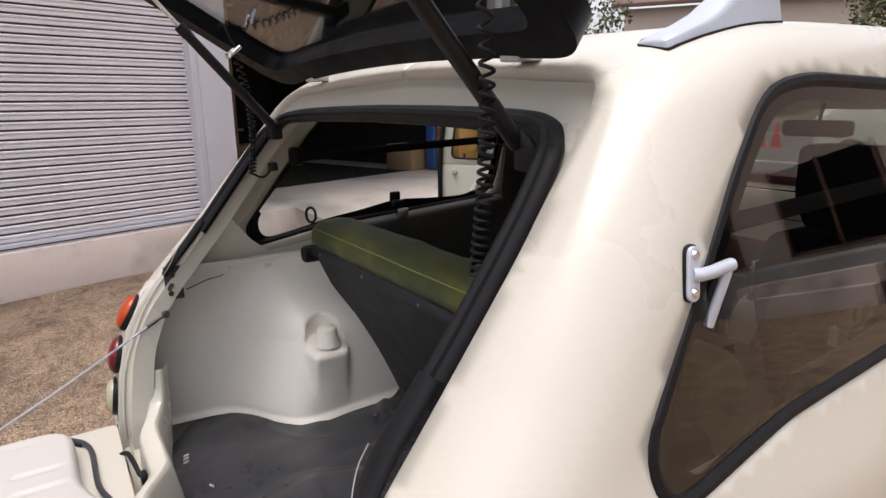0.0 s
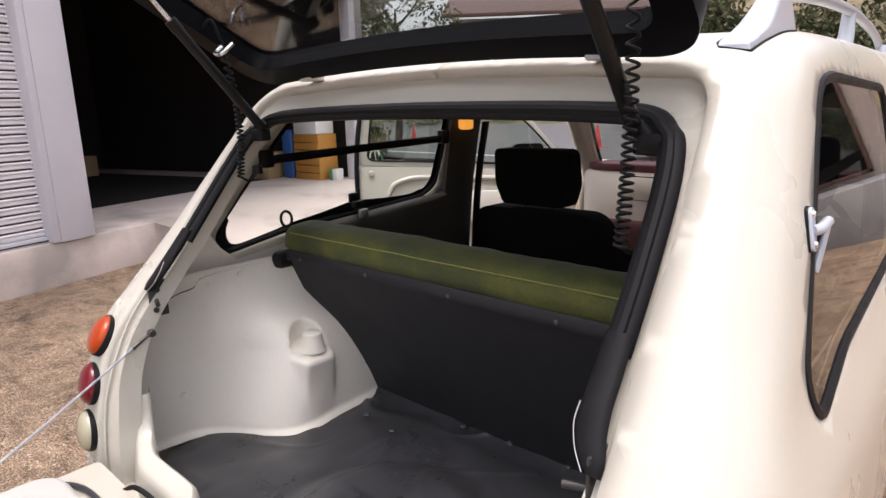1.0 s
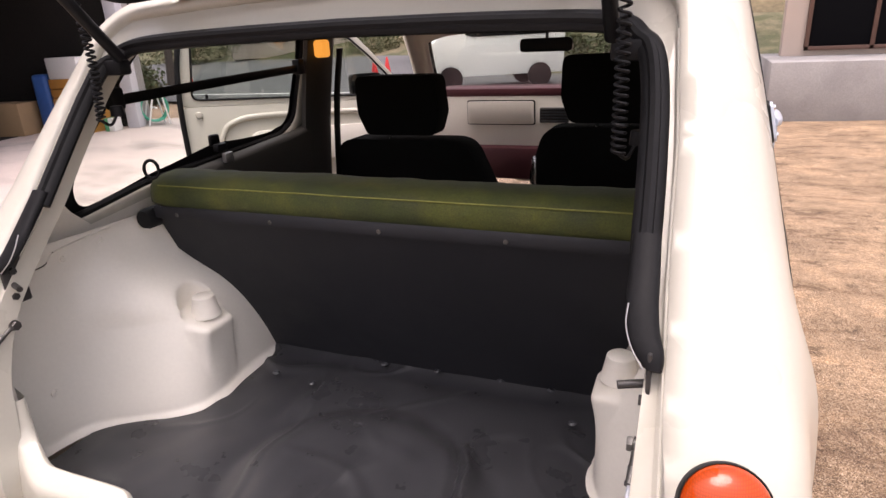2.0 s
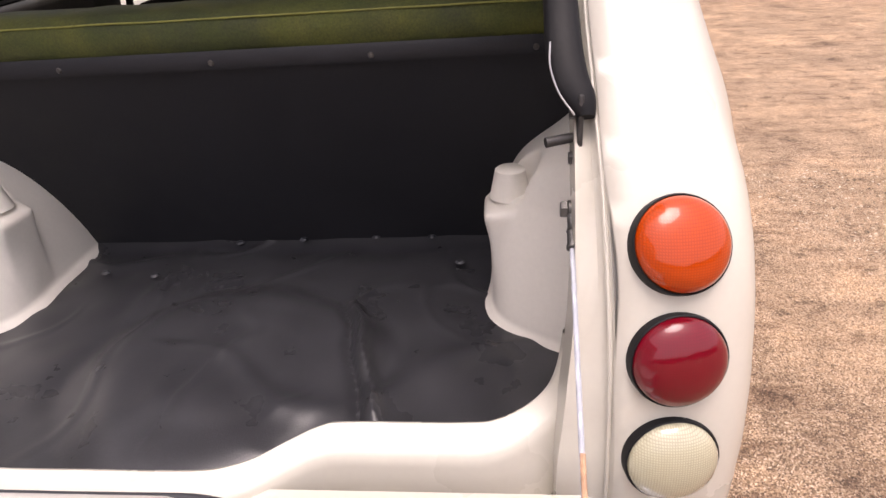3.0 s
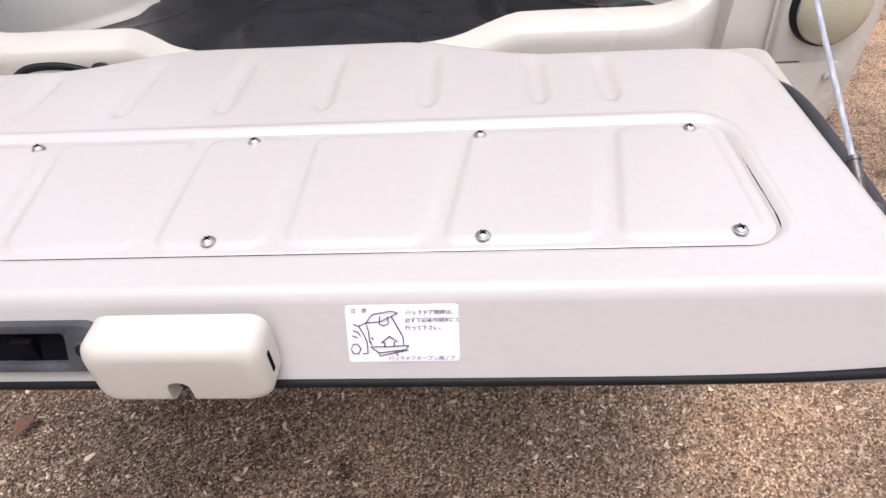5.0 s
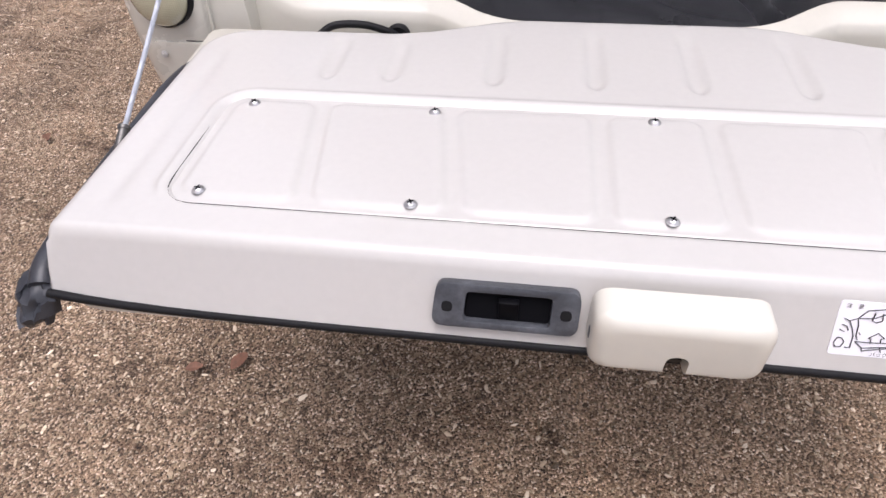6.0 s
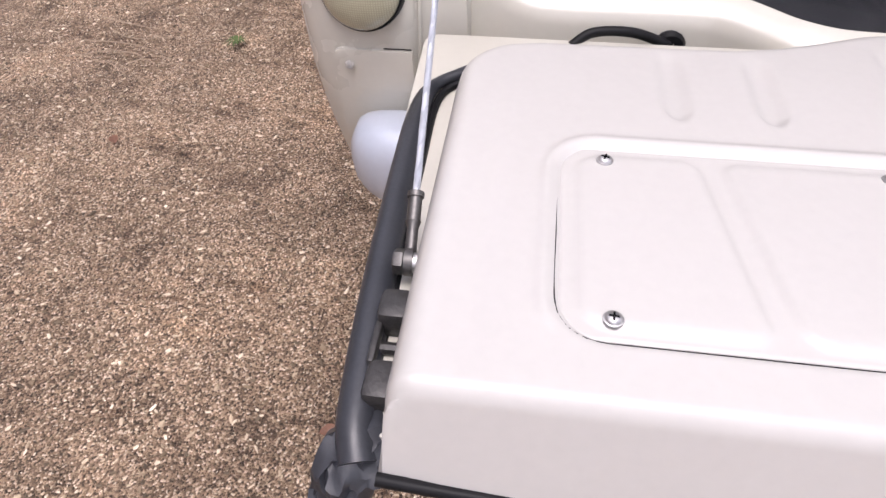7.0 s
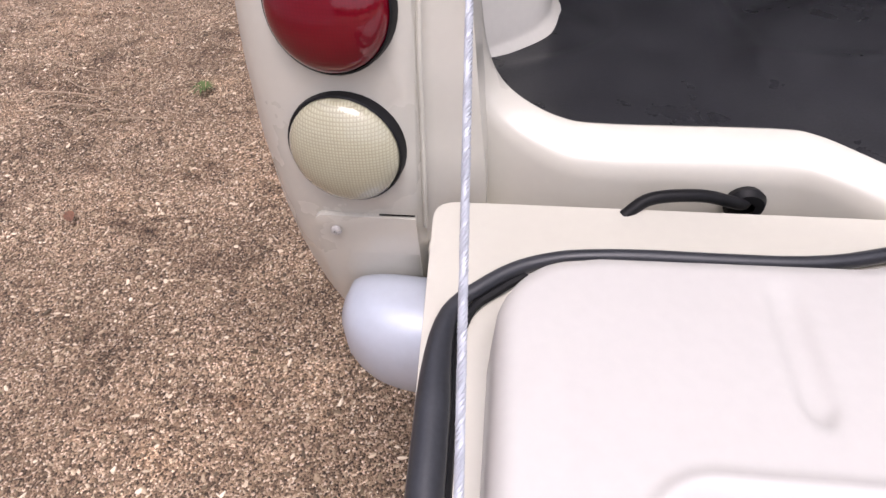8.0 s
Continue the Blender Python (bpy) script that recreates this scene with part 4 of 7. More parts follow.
def cover_plate():
    """Screwed plate with its pressed upright ribs."""
    rows = []
    hx, hy, rc = 0.4425, 0.0880, 0.028
    for v in np.concatenate([np.linspace(-1, -0.93, 7)[:-1], np.linspace(-0.93, 0.93, 60), np.linspace(0.93, 1, 7)[1:]]):
        y = -0.267 + hy * v
        c = max(0.0, abs(hy * v) - (hy - rc))
        half = hx - rc + math.sqrt(max(0.0, rc * rc - c * c))
        r = []
        for u in np.concatenate([np.linspace(-1, -0.985, 7)[:-1], np.linspace(-0.985, 0.985, 380), np.linspace(0.985, 1, 7)[1:]]):
            x = half * u
            z = GT - 0.0025
            e = min(half - abs(x), hy - abs(hy * v))
            z += 0.0022 - 0.0030 * (1 - min(1, e / 0.004)) ** 2
            dx, dy = half - 0.013 - abs(x), hy - 0.011 - abs(hy * v)
            for g in LONG_RIBS:
                gx = g + (0.012 * (y + 0.267) / 0.08 if g > 0.1 else 0)
                dx = min(dx, abs(abs(x) - gx) - 0.0085)
            rc_in = 0.014
            inner = min(dx, dy) if dx > rc_in or dy > rc_in else rc_in - math.hypot(rc_in - dx, rc_in - dy)
            z += 0.0030 / (1 + math.exp(-max(-0.02, inner) / 0.0013)) - 0.0015
            r.append((x, y, z))
        rows.append(r)
    return quads(rows)


plate = part("cover_plate", cover_plate(), CREAM_DIMMED, gate, "cream screwed cover plate with pressed ribs", "keep")
# dark strips draw the shaded gap along the plate's lower edge and sides
part("plate_gap_shade", box(-0.412, 0.412, -0.3560, -0.3553, GT - 0.004, GT - 0.0004, 0), HOLE_DARK, plate, "thin dark line for the shade at the plate's edge")
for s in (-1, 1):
    part("plate_gap_shade", tube(smooth_path([(s * 0.4432, -0.215, GT - 0.0015), (s * 0.4432, -0.27, GT - 0.0010), (s * 0.4432, -0.326, GT - 0.0008), (s * 0.437, -0.345, GT - 0.0008), (s * 0.425, -0.3535, GT - 0.0010), (s * 0.412, -0.3557, GT - 0.0012)], 5), 0.0006, 6), HOLE_DARK, plate, "thin dark line for the shade at the plate's edge")


def screw_mesh():
    head = lathe([(0, 0.0034), (0.0026, 0.0033), (0.0045, 0.0023), (0.0051, 0.0010), (0.0059, 0.0008), (0.0063, 0.0)], 22)
    return head


def cross_mesh():
    return join(box(-0.0030, 0.0030, -0.0006, 0.0006, 0.0020, 0.0037, 0), box(-0.0006, 0.0006, -0.0030, 0.0030, 0.0020, 0.0037, 0))


screw_bm = screw_mesh()
n_head = len(screw_bm.faces)
sm = part("plate_screw", join(screw_bm, cross_mesh()), STEEL, gate, "zinc cross-head screw")
sm.data.materials.append(HOLE_DARK)
for poly in list(sm.data.polygons)[n_head:]:
    poly.material_index = 1
spots = [(x, -0.197) for x in (0.217, -0.217, 0.41, -0.41)] + [(x, -0.340) for x in (0.0, 0.217, -0.217, 0.41, -0.41)]
sm.location = (0.0, -0.197, GT + 0.0012)
for k, (x, y) in enumerate(spots):
    o = new("plate_screw", sm.data)
    o.parent = gate
    o.location = (x, y, GT + 0.0012)
    o.rotation_euler = (0, 0, 0.5 + 1.3 * k)
    tagged(o, "zinc cross-head screw")

# outer skin with its flange, seen at the sides and the hinge end
skin = slab(rounded([(-0.588, 0.076), (-0.574, -0.30), (-0.540, -0.408), (0.540, -0.408), (0.574, -0.30), (0.588, 0.076)], [0.02, 0, 0.03, 0.03, 0, 0.02], 5), 0.016, lambda u, v, w: (u, v, 0.622 + w), 0.004)
part("outer_skin", skin, CREAM, gate, "cream outer skin with folded flange")
part("lower_skin", slab(rounded([(-0.575, 0.03), (-0.56, -0.40), (0.56, -0.40), (0.575, 0.03)], 0.04, 5), 0.045, lambda u, v, w: (u, v, 0.578 + w), 0.02), CREAM, gate)
# seal lying on the flange
sp = smooth_path([(0.0, 0.054, 0.646), (0.14, 0.054, 0.646), (0.22, 0.034, 0.647), (0.30, 0.016, 0.647), (0.44, 0.014, 0.647), (0.50, 0.004, 0.647), (0.54, -0.020, 0.646), (0.566, -0.055, 0.644), (0.567, -0.15, 0.642), (0.5625, -0.28, 0.640), (0.555, -0.385, 0.636), (0.548, -0.416, 0.628)], 6)
seal_line = [Vector((-p.x, p.y, p.z)) for p in sp[::-1]][:-1] + sp
part("gate_seal", tube(seal_line, lambda t: 0.006 + 0.0062 * min(1, max(0, (abs(t - 0.5) - 0.30) / 0.05)), 12), SEAL_GREY, gate, "black hollow rubber seal of the tailgate")
part("gate_seal_lip", tube([p + Vector((-0.012 * (1 if p.x > 0 else -1) if abs(p.x) > 0.52 else 0, 0, -0.004)) for p in seal_line], 0.004, 8), RUBBER, gate)
part("edge_strip", tube([(x, -0.4245, 0.621 + 0.010 * (abs(x) / 0.53) ** 8) for x in np.linspace(-0.535, 0.535, 30)], 0.0042, 10), RUBBER, gate, "black rubber strip under the edge")


def flap():
    """Loose end of the seal at the gate's corner."""
    prof = [(-0.545, -0.385, 0.640, 0.010), (-0.549, -0.405, 0.640, 0.014), (-0.552, -0.421, 0.634, 0.019), (-0.555, -0.432, 0.622, 0.0215), (-0.558, -0.439, 0.609, 0.019), (-0.563, -0.443, 0.595, 0.013)]
    rows = []
    for i in np.linspace(0, 5, 16):
        x, y, z, w = (float(np.interp(i, range(6), [p[k] for p in prof])) for k in range(4))
        rows.append([(x + w * u + 0.005 * noise.noise((i * 1.3, u * 2, 1)), y + 0.010 * abs(u) + 0.012 * noise.noise((i * 0.9, u * 2.2, 4)) + 0.004 * noise.noise((i * 2.3, u * 5, 9)), z + 0.006 * noise.noise((i * 1.6, u * 2.0, 7))) for u in np.linspace(-1, 1, 13)])
    bm = quads(rows)
    got = bmesh.ops.extrude_face_region(bm, geom=bm.faces[:])
    for g in got["geom"]:
        if isinstance(g, bmesh.types.BMVert):
            g.co += Vector((0, 0.006, -0.004))
    return bm


def mirrored(bm):
    bm.transform(Matrix.Diagonal((-1, 1, 1, 1)))
    bmesh.ops.reverse_faces(bm, faces=bm.faces)
    return bm


part("seal_flap", flap(), SEAL_GREY, gate, "creased grey rubber seal end")
part("seal_flap", mirrored(flap()), SEAL_GREY, gate, "creased grey rubber seal end")


# latches at the gate's sides
def latch():
    bm = join(
        box(-0.553, -0.531, -0.333, -0.308, 0.646, 0.672, 0.005),
        box(-0.553, -0.5485, -0.362, -0.330, 0.640, 0.664, 0.0015),
        box(-0.537, -0.532, -0.362, -0.330, 0.636, 0.660, 0.0015),
        box(-0.552, -0.530, -0.386, -0.358, 0.628, 0.664, 0.005),
        tube([(-0.553, -0.344, 0.652), (-0.53, -0.344, 0.652)], 0.0045, 8),
    )
    return moved(bm, Matrix.Translation((0, 0, -0.010)))


part("gate_latch", latch(), LATCH_BLACK, gate, "dark gate latch with claw")
part("gate_latch", mirrored(latch()), LATCH_BLACK, gate, "dark gate latch with claw")


def grip():
    ring = rounded([(-0.189, 0.6375), (-0.072, 0.6375), (-0.071, 0.672), (-0.185, 0.672)], 0.009, 6)
    hole = rounded([(-0.163, 0.6425), (-0.094, 0.6425), (-0.093, 0.6665), (-0.161, 0.6665)], 0.004, 5)
    return slab(ring, 0.008, lambda u, v, w: (u, face(v, w), v + 0.3 * w), 0.0028, [hole])


pull = part("pull_handle", grip(), GREY_PLASTIC, gate, "worn grey plastic recessed pull handle")
# near-black sheet paints the shade of a deeper recess than is modelled
part("pull_recess_shade", slab([(-0.165, 0.6405), (-0.092, 0.6405), (-0.092, 0.6685), (-0.165, 0.6685)], 0.0012, lambda u, v, w: (u, face(v, w + 0.0005), v), 0), HOLE_DARK, pull)
part("pull_rib", box(-0.135, -0.119, -0.4185, -0.4120, 0.6445, 0.6640, 0.001), HATCH_BLACK, pull)
for x in (-0.176, -0.082):
    part("handle_screw", slab(rounded([(x - 0.0045, 0.650), (x + 0.0045, 0.650), (x + 0.0045, 0.658), (x - 0.0045, 0.658)], 0.0039, 5), 0.0008, lambda u, v, w: (u, face(v, w + 0.0079), v + 0.0024), 0), RUBBER, pull)


def baked(bm, cutter):
    """Cuts one mesh out of another."""
    obs = []
    for b in (bm, cutter):
        me = bpy.data.meshes.new("tmp")
        bmesh.ops.recalc_face_normals(b, faces=b.faces)
        b.to_mesh(me)
        b.free()
        o = bpy.data.objects.new("tmp", me)
        scene.collection.objects.link(o)
        obs.append(o)
    mod = obs[0].modifiers.new("cut", "BOOLEAN")
    mod.object, mod.operation, mod.solver = obs[1], "DIFFERENCE", "EXACT"
    bpy.context.view_layer.update()
    me = bpy.data.meshes.new_from_object(obs[0].evaluated_get(bpy.context.evaluated_depsgraph_get()))
    out = bmesh.new()
    out.from_mesh(me)
    for o in obs:
        bpy.data.objects.remove(o)
    bpy.data.meshes.remove(me)
    return out


def knob_cover():
    """A soft-cornered cap: rings that shrink along a quarter round."""
    rows = []
    hx, z0, z1 = 0.0645, 0.630, 0.689
    for k in range(-1, 9):
        a = max(0, k) / 8 * math.pi / 2
        inset = 0.013 * (1 - math.cos(a))
        w = 0.020 + 0.012 * math.sin(a) if k >= 0 else 0.0
        ring = rounded([(-hx + inset, z0 + inset * 0.7), (hx - inset, z0 + inset * 0.7), (hx - inset, z1 - inset), (-hx + inset, z1 - inset)], [0.012, 0.012, 0.016, 0.016], 7)
        rows.append([(u, -0.4165 + 0.05 * (v - 0.65) - w, v) for u, v in ring])
    bm = quads(rows, closed_u=True)
    bm.verts.ensure_lookup_table()
    n = len(rows[0])
    bm.faces.new([bm.verts[k] for k in range(n)])
    bm.faces.new([bm.verts[len(rows) * n - n + k] for k in range(n)])
    notch = rounded([(-0.0085, 0.60), (0.0085, 0.60), (0.0085, 0.655), (-0.0085, 0.655)], [0, 0, 0.0084, 0.0084], 6)
    return baked(bm, slab(notch, 0.020, lambda u, v, w: (u, -0.432 - w, v), 0))


cover = part("knob_cover", knob_cover(), CREAM, gate, "cream rounded lock cover with a slot")
part("slot_shade", box(-0.0095, 0.0095, -0.4335, -0.4315, 0.631, 0.654, 0), HOLE_DARK, cover)
part("release_knob", tube([(0.001, -0.433, 0.644), (0.001, -0.441, 0.641)], 0.0050, 12), RUBBER, cover)
part("cover_slit", box(0.0635, 0.0650, -0.434, -0.430, 0.648, 0.668, 0), HOLE_DARK, cover)
part("cover_plug", lathe([(0, 0.0008), (0.0035, 0.0006), (0.0042, 0.0)], 14, Matrix.Translation((-0.0643, -0.431, 0.655)) @ Matrix.Diagonal((1, 1, 1.8, 1)) @ Matrix.Rotation(radians(-90), 4, "Y")), GREY_PLASTIC, cover)

# caution sticker with its drawing and words
SU, SV, SW, SH = 0.116, 0.6385, 0.082, 0.041
stick = part("caution_sticker", slab(rounded([(SU, SV), (SU + SW, SV), (SU + SW, SV + SH), (SU, SV + SH)], 0.003, 4), 0.0007, lambda u, v, w: (u, face(v, w), v), 0), PAPER, gate, "white caution sticker with a line drawing")


def on_sticker(u, v, w=0.0006):
    return (u, face(v, w + 0.0007), v)


def words(text, u, v, size):
    cu = bpy.data.curves.new("words", "FONT")
    cu.body, cu.size, cu.resolution_u = text, size, 3
    tmp = bpy.data.objects.new("words_tmp", cu)
    scene.collection.objects.link(tmp)
    me = bpy.data.meshes.new_from_object(tmp.evaluated_get(bpy.context.evaluated_depsgraph_get()))
    bpy.data.objects.remove(tmp)
    me.transform(Matrix.Translation(on_sticker(u, v)) @ Matrix.Rotation(radians(65.5), 4, "X"))
    me.materials.append(INK)
    ob = new("words", me)
    ob.parent = stick
    return ob


bpy.context.view_layer.update()
for text, a, b, size in (("注　意", 0.05, 0.895, 0.0040), ("バックドア閉時は、", 0.535, 0.85, 0.0041), ("必ず下記操作順序にて", 0.525, 0.715, 0.0040), ("行って下さい。", 0.525, 0.58, 0.0041), ("バックドアオープン用ノブ", 0.36, 0.035, 0.0041)):
    words(text, SU + SW * a, SV + SH * b, size)


def stroke(pts):
    return tube([on_sticker(SU + SW * u * 0.93, SV + SH * (0.04 + 0.93 * v)) for u, v in pts], 0.00042, 4)


lines = [
    [(0.05, 0.13), (0.03, 0.21), (0.05, 0.31), (0.09, 0.32), (0.125, 0.23), (0.10, 0.13), (0.05, 0.13)],
    [(0.07, 0.70), (0.12, 0.66), (0.16, 0.52), (0.19, 0.36), (0.19, 0.13), (0.14, 0.13)],
    [(0.06, 0.58), (0.11, 0.55), (0.13, 0.47)],
    [(0.05, 0.48), (0.10, 0.44)],
    [(0.12, 0.66), (0.19, 0.72), (0.21, 0.58), (0.215, 0.35)],
    [(0.19, 0.72), (0.26, 0.88), (0.44, 0.94), (0.50, 0.90), (0.33, 0.74), (0.19, 0.72)],
    [(0.44, 0.84), (0.50, 0.60), (0.54, 0.45), (0.54, 0.30)],
    [(0.22, 0.26), (0.30, 0.14), (0.55, 0.20), (0.59, 0.28), (0.36, 0.26), (0.22, 0.26)],
    [(0.30, 0.14), (0.30, 0.08), (0.58, 0.19)],
    [(0.33, 0.84), (0.32, 0.70), (0.36, 0.66), (0.41, 0.70), (0.40, 0.84)],
    [(0.36, 0.24), (0.36, 0.34), (0.33, 0.34), (0.41, 0.46), (0.48, 0.36), (0.45, 0.35), (0.45, 0.26)],
    [(0.46, 0.17), (0.48, 0.08)],
    [(0.22, 0.36), (0.235, 0.30)], [(0.235, 0.44), (0.25, 0.40)],
]
part("drawing", join(*[stroke(l) for l in lines]), INK, stick, "line drawing of an open hatch")


# ---- wire ropes that hold the gate ----
def rope(s):
    a, b = Vector((s * 0.563, 0.220, 0.914)), Vector((s * 0.5400, -0.282, 0.657))
    holder = thing("wire_rope", "white steel wire rope stay with crimped ends", "")
    holder.parent = car
    d = (b - a).normalized()
    p0, p1 = a + d * 0.030, b - d * 0.030
    side = d.cross(Vector((1, 0, 0))).normalized()
    up = d.cross(side)
    n = 240
    for k in range(5):
        pts = []
        for i in range(n + 1):
            t = i / n
            ang = 2 * math.pi * (t * 34 + k / 5)
            sag = -0.006 * math.sin(math.pi * t)
            pts.append(p0.lerp(p1, t) + (side * math.cos(ang) + up * math.sin(ang)) * 0.0016 + Vector((0, 0, sag)))
        part("strand", tube(pts, 0.0013, 5), ROPE, holder)
    if s > 0:
        pts = [p0.lerp(p1, t) + Vector((0.0004, -0.0012, 0.0008 - 0.006 * math.sin(math.pi * t))) for t in np.linspace(0.45, 0.53, 8)]
        part("rust_stain", tube(pts, 0.0026, 8), RUST, holder, "rust-stained stretch")
    for q, dd, side_ in ((p0, -d, -1), (p1, d, 1)):
        crimp = part("crimp", join(
            tube([q - dd * 0.022, q - dd * 0.018], 0.0062, 12),
            tube([q - dd * 0.019, q + dd * 0.002], 0.0050, 12),
            tube([q, q + dd * 0.005, q + dd * 0.011, q + dd * 0.036], lambda t: 0.0058 if t < 0.3 else 0.0042, 12)), DARK_STEEL, holder, "dark crimped end")
        eye = q + dd * 0.030
        part("eye_bolt", join(
            lathe([(0.0, 0.007), (0.0085, 0.007), (0.0095, 0.005), (0.0095, 0.0), (0.0, 0.0)], 6, Matrix.Translation(eye + Vector((s * side_ * 0.004, 0, 0))) @ Matrix.Rotation(radians(90 * s * side_), 4, "Y")),
            lathe([(0.0, 0.003), (0.010, 0.003), (0.010, -0.003), (0.0, -0.003)], 20, Matrix.Translation(eye) @ Matrix.Rotation(radians(90), 4, "Y"))), DARK_STEEL, crimp)
        part("spacer", tube([eye, eye + Vector((-s * side_ * 0.016, 0, 0))], 0.0075, 14), STEEL, crimp)


rope(1)
rope(-1)

# ---- hatch, raised ----
hatch = thing("rear_hatch", "black framed glass rear hatch raised on gas struts", "")
hatch.parent = car
HINGE = Vector((0, 0.588, 1.500))
ANG = radians(33)
HD, HN = Vector((0, -math.cos(ANG), math.sin(ANG))), Vector((0, math.sin(ANG), math.cos(ANG)))


def on_hatch(x, u, w=0.0):
    p = HINGE + HD * u + HN * (w - 0.030 * (x / 0.55) ** 2)
    return (x, p.y, p.z)


def close_set(ring, step=0.05):
    out = []
    for a, b in zip(ring, ring[1:] + ring[:1]):
        n = max(1, int(math.dist(a, b) / step))
        out += [tuple(Vector(a).lerp(Vector(b), k / n)) for k in range(n)]
    return out


h_out = rounded([(-0.555, 0.0), (0.555, 0.0), (0.59, 0.58), (-0.59, 0.58)], [0.10, 0.10, 0.10, 0.10], 12)
h_in = rounded([(-0.50, 0.056), (0.50, 0.056), (0.54, 0.53), (-0.55, 0.53)], [0.06, 0.06, 0.07, 0.07], 8)
part("hatch_frame", slab(close_set(h_out), 0.040, lambda u, v, w: on_hatch(u, v, w), 0.012, [close_set(h_in)]), HATCH_BLACK, hatch, "satin black hatch frame")
pane = part("hatch_glass", slab(close_set(rounded([(-0.515, 0.046), (0.515, 0.046), (0.55, 0.54), (-0.55, 0.54)], 0.06, 6)), 0.004, lambda u, v, w: on_hatch(u, v, 0.026 + w), 0), PANE_HATCH, hatch, "tinted rear window glass")
pane.visible_shadow = False
for s in (1, -1):
    part("hatch_hinge", join(box(s * 0.38 - 0.022, s * 0.38 + 0.022, 0.575, 0.62, 1.484, 1.50, 0.004), tube([(s * 0.38 - 0.02, 0.588, 1.502), (s * 0.38 + 0.02, 0.588, 1.502)], 0.007, 10)), SILVER if s > 0 else CREAM, hatch, "hatch hinge")
    strut = part("gas_strut", tube([(s * 0.478, 0.512, 1.378), (s * 0.476, 0.316, 1.604)], 0.0115, 14), BLACK_PAINT, hatch, "black gas strut with bright rod")
    part("strut_rod", tube([(s * 0.476, 0.318, 1.602), (s * 0.474, 0.165, 1.778)], 0.0048, 10), CHROME, strut)
    part("strut_collar", tube([(s * 0.476, 0.330, 1.588), (s * 0.476, 0.312, 1.609)], 0.0130, 14), BLACK_PAINT, strut)
    part("strut_foot", join(box(s * 0.50 - 0.024, s * 0.50 + 0.024, 0.505, 0.535, 1.345, 1.375, 0.006), tube([(s * 0.478, 0.512, 1.39), (s * 0.505, 0.525, 1.358)], 0.010, 10)), RUBBER, strut)
    part("strut_head", box(s * 0.474 - 0.010, s * 0.474 + 0.014, 0.15, 0.18, 1.765, 1.80, 0.005), RUBBER, strut)
    # heater lead, coiled
    top, low = Vector((s * 0.498, 0.440, 1.600)), Vector((s * 0.502, 0.432, 1.228))
    pts = []
    turns = 26
    for i in range(turns * 12 + 1):
        t = i / (turns * 12)
        q = t ** 0.62
        a = 2 * math.pi * turns * t
        r = 0.0078 + 0.001 * t
        pts.append(top.lerp(low, q) + Vector((r * math.cos(a), r * math.sin(a) + 0.012 * math.sin(math.pi * q), 0)))
    if s < 0:
        top, low = Vector((-0.497, 0.430, 1.580)), Vector((-0.500, 0.455, 1.262))
        pts = []
        for i in range(turns * 12 + 1):
            t = i / (turns * 12)
            q = t ** 0.7
            a = 2 * math.pi * turns * t
            pts.append(top.lerp(low, q) + Vector((0.0075 * math.cos(a), 0.0075 * math.sin(a) + 0.02 * math.sin(math.pi * q), 0)))
    lead = part("coiled_lead", tube(pts, 0.0024, 6), RUBBER, hatch, "black coiled heater lead")
    part("lead_tail", tube(smooth_path([low, low + Vector((s * 0.01, 0.03, -0.012)), low + Vector((s * 0.02, 0.06, 0.01))], 6), 0.003, 8), RUBBER, lead)
    part("lead_plug", lathe([(0, 0.012), (0.012, 0.01), (0.014, -0.01), (0, -0.012)], 14, Matrix.Translation(low + Vector((s * 0.022, 0.06, 0.012)))), RUBBER, lead)
    part("lead_head", tube(smooth_path([pts[0], pts[0] + Vector((0, -0.02, 0.04)), Vector(on_hatch(s * 0.545, 0.20, 0.0))], 6), 0.003, 8), RUBBER, lead)
part("hatch_catch", tube(smooth_path([on_hatch(-0.50, 0.16, -0.004), on_hatch(-0.49, 0.17, -0.03), on_hatch(-0.46, 0.17, -0.035), on_hatch(-0.455, 0.16, -0.004)], 5), 0.005, 8), CHROME, hatch, "bright wire catch")
part("hatch_stop", box(*[v for v in (-0.54, -0.51)], 0.50, 0.53, 1.525, 1.55, 0.005), RUBBER, hatch)
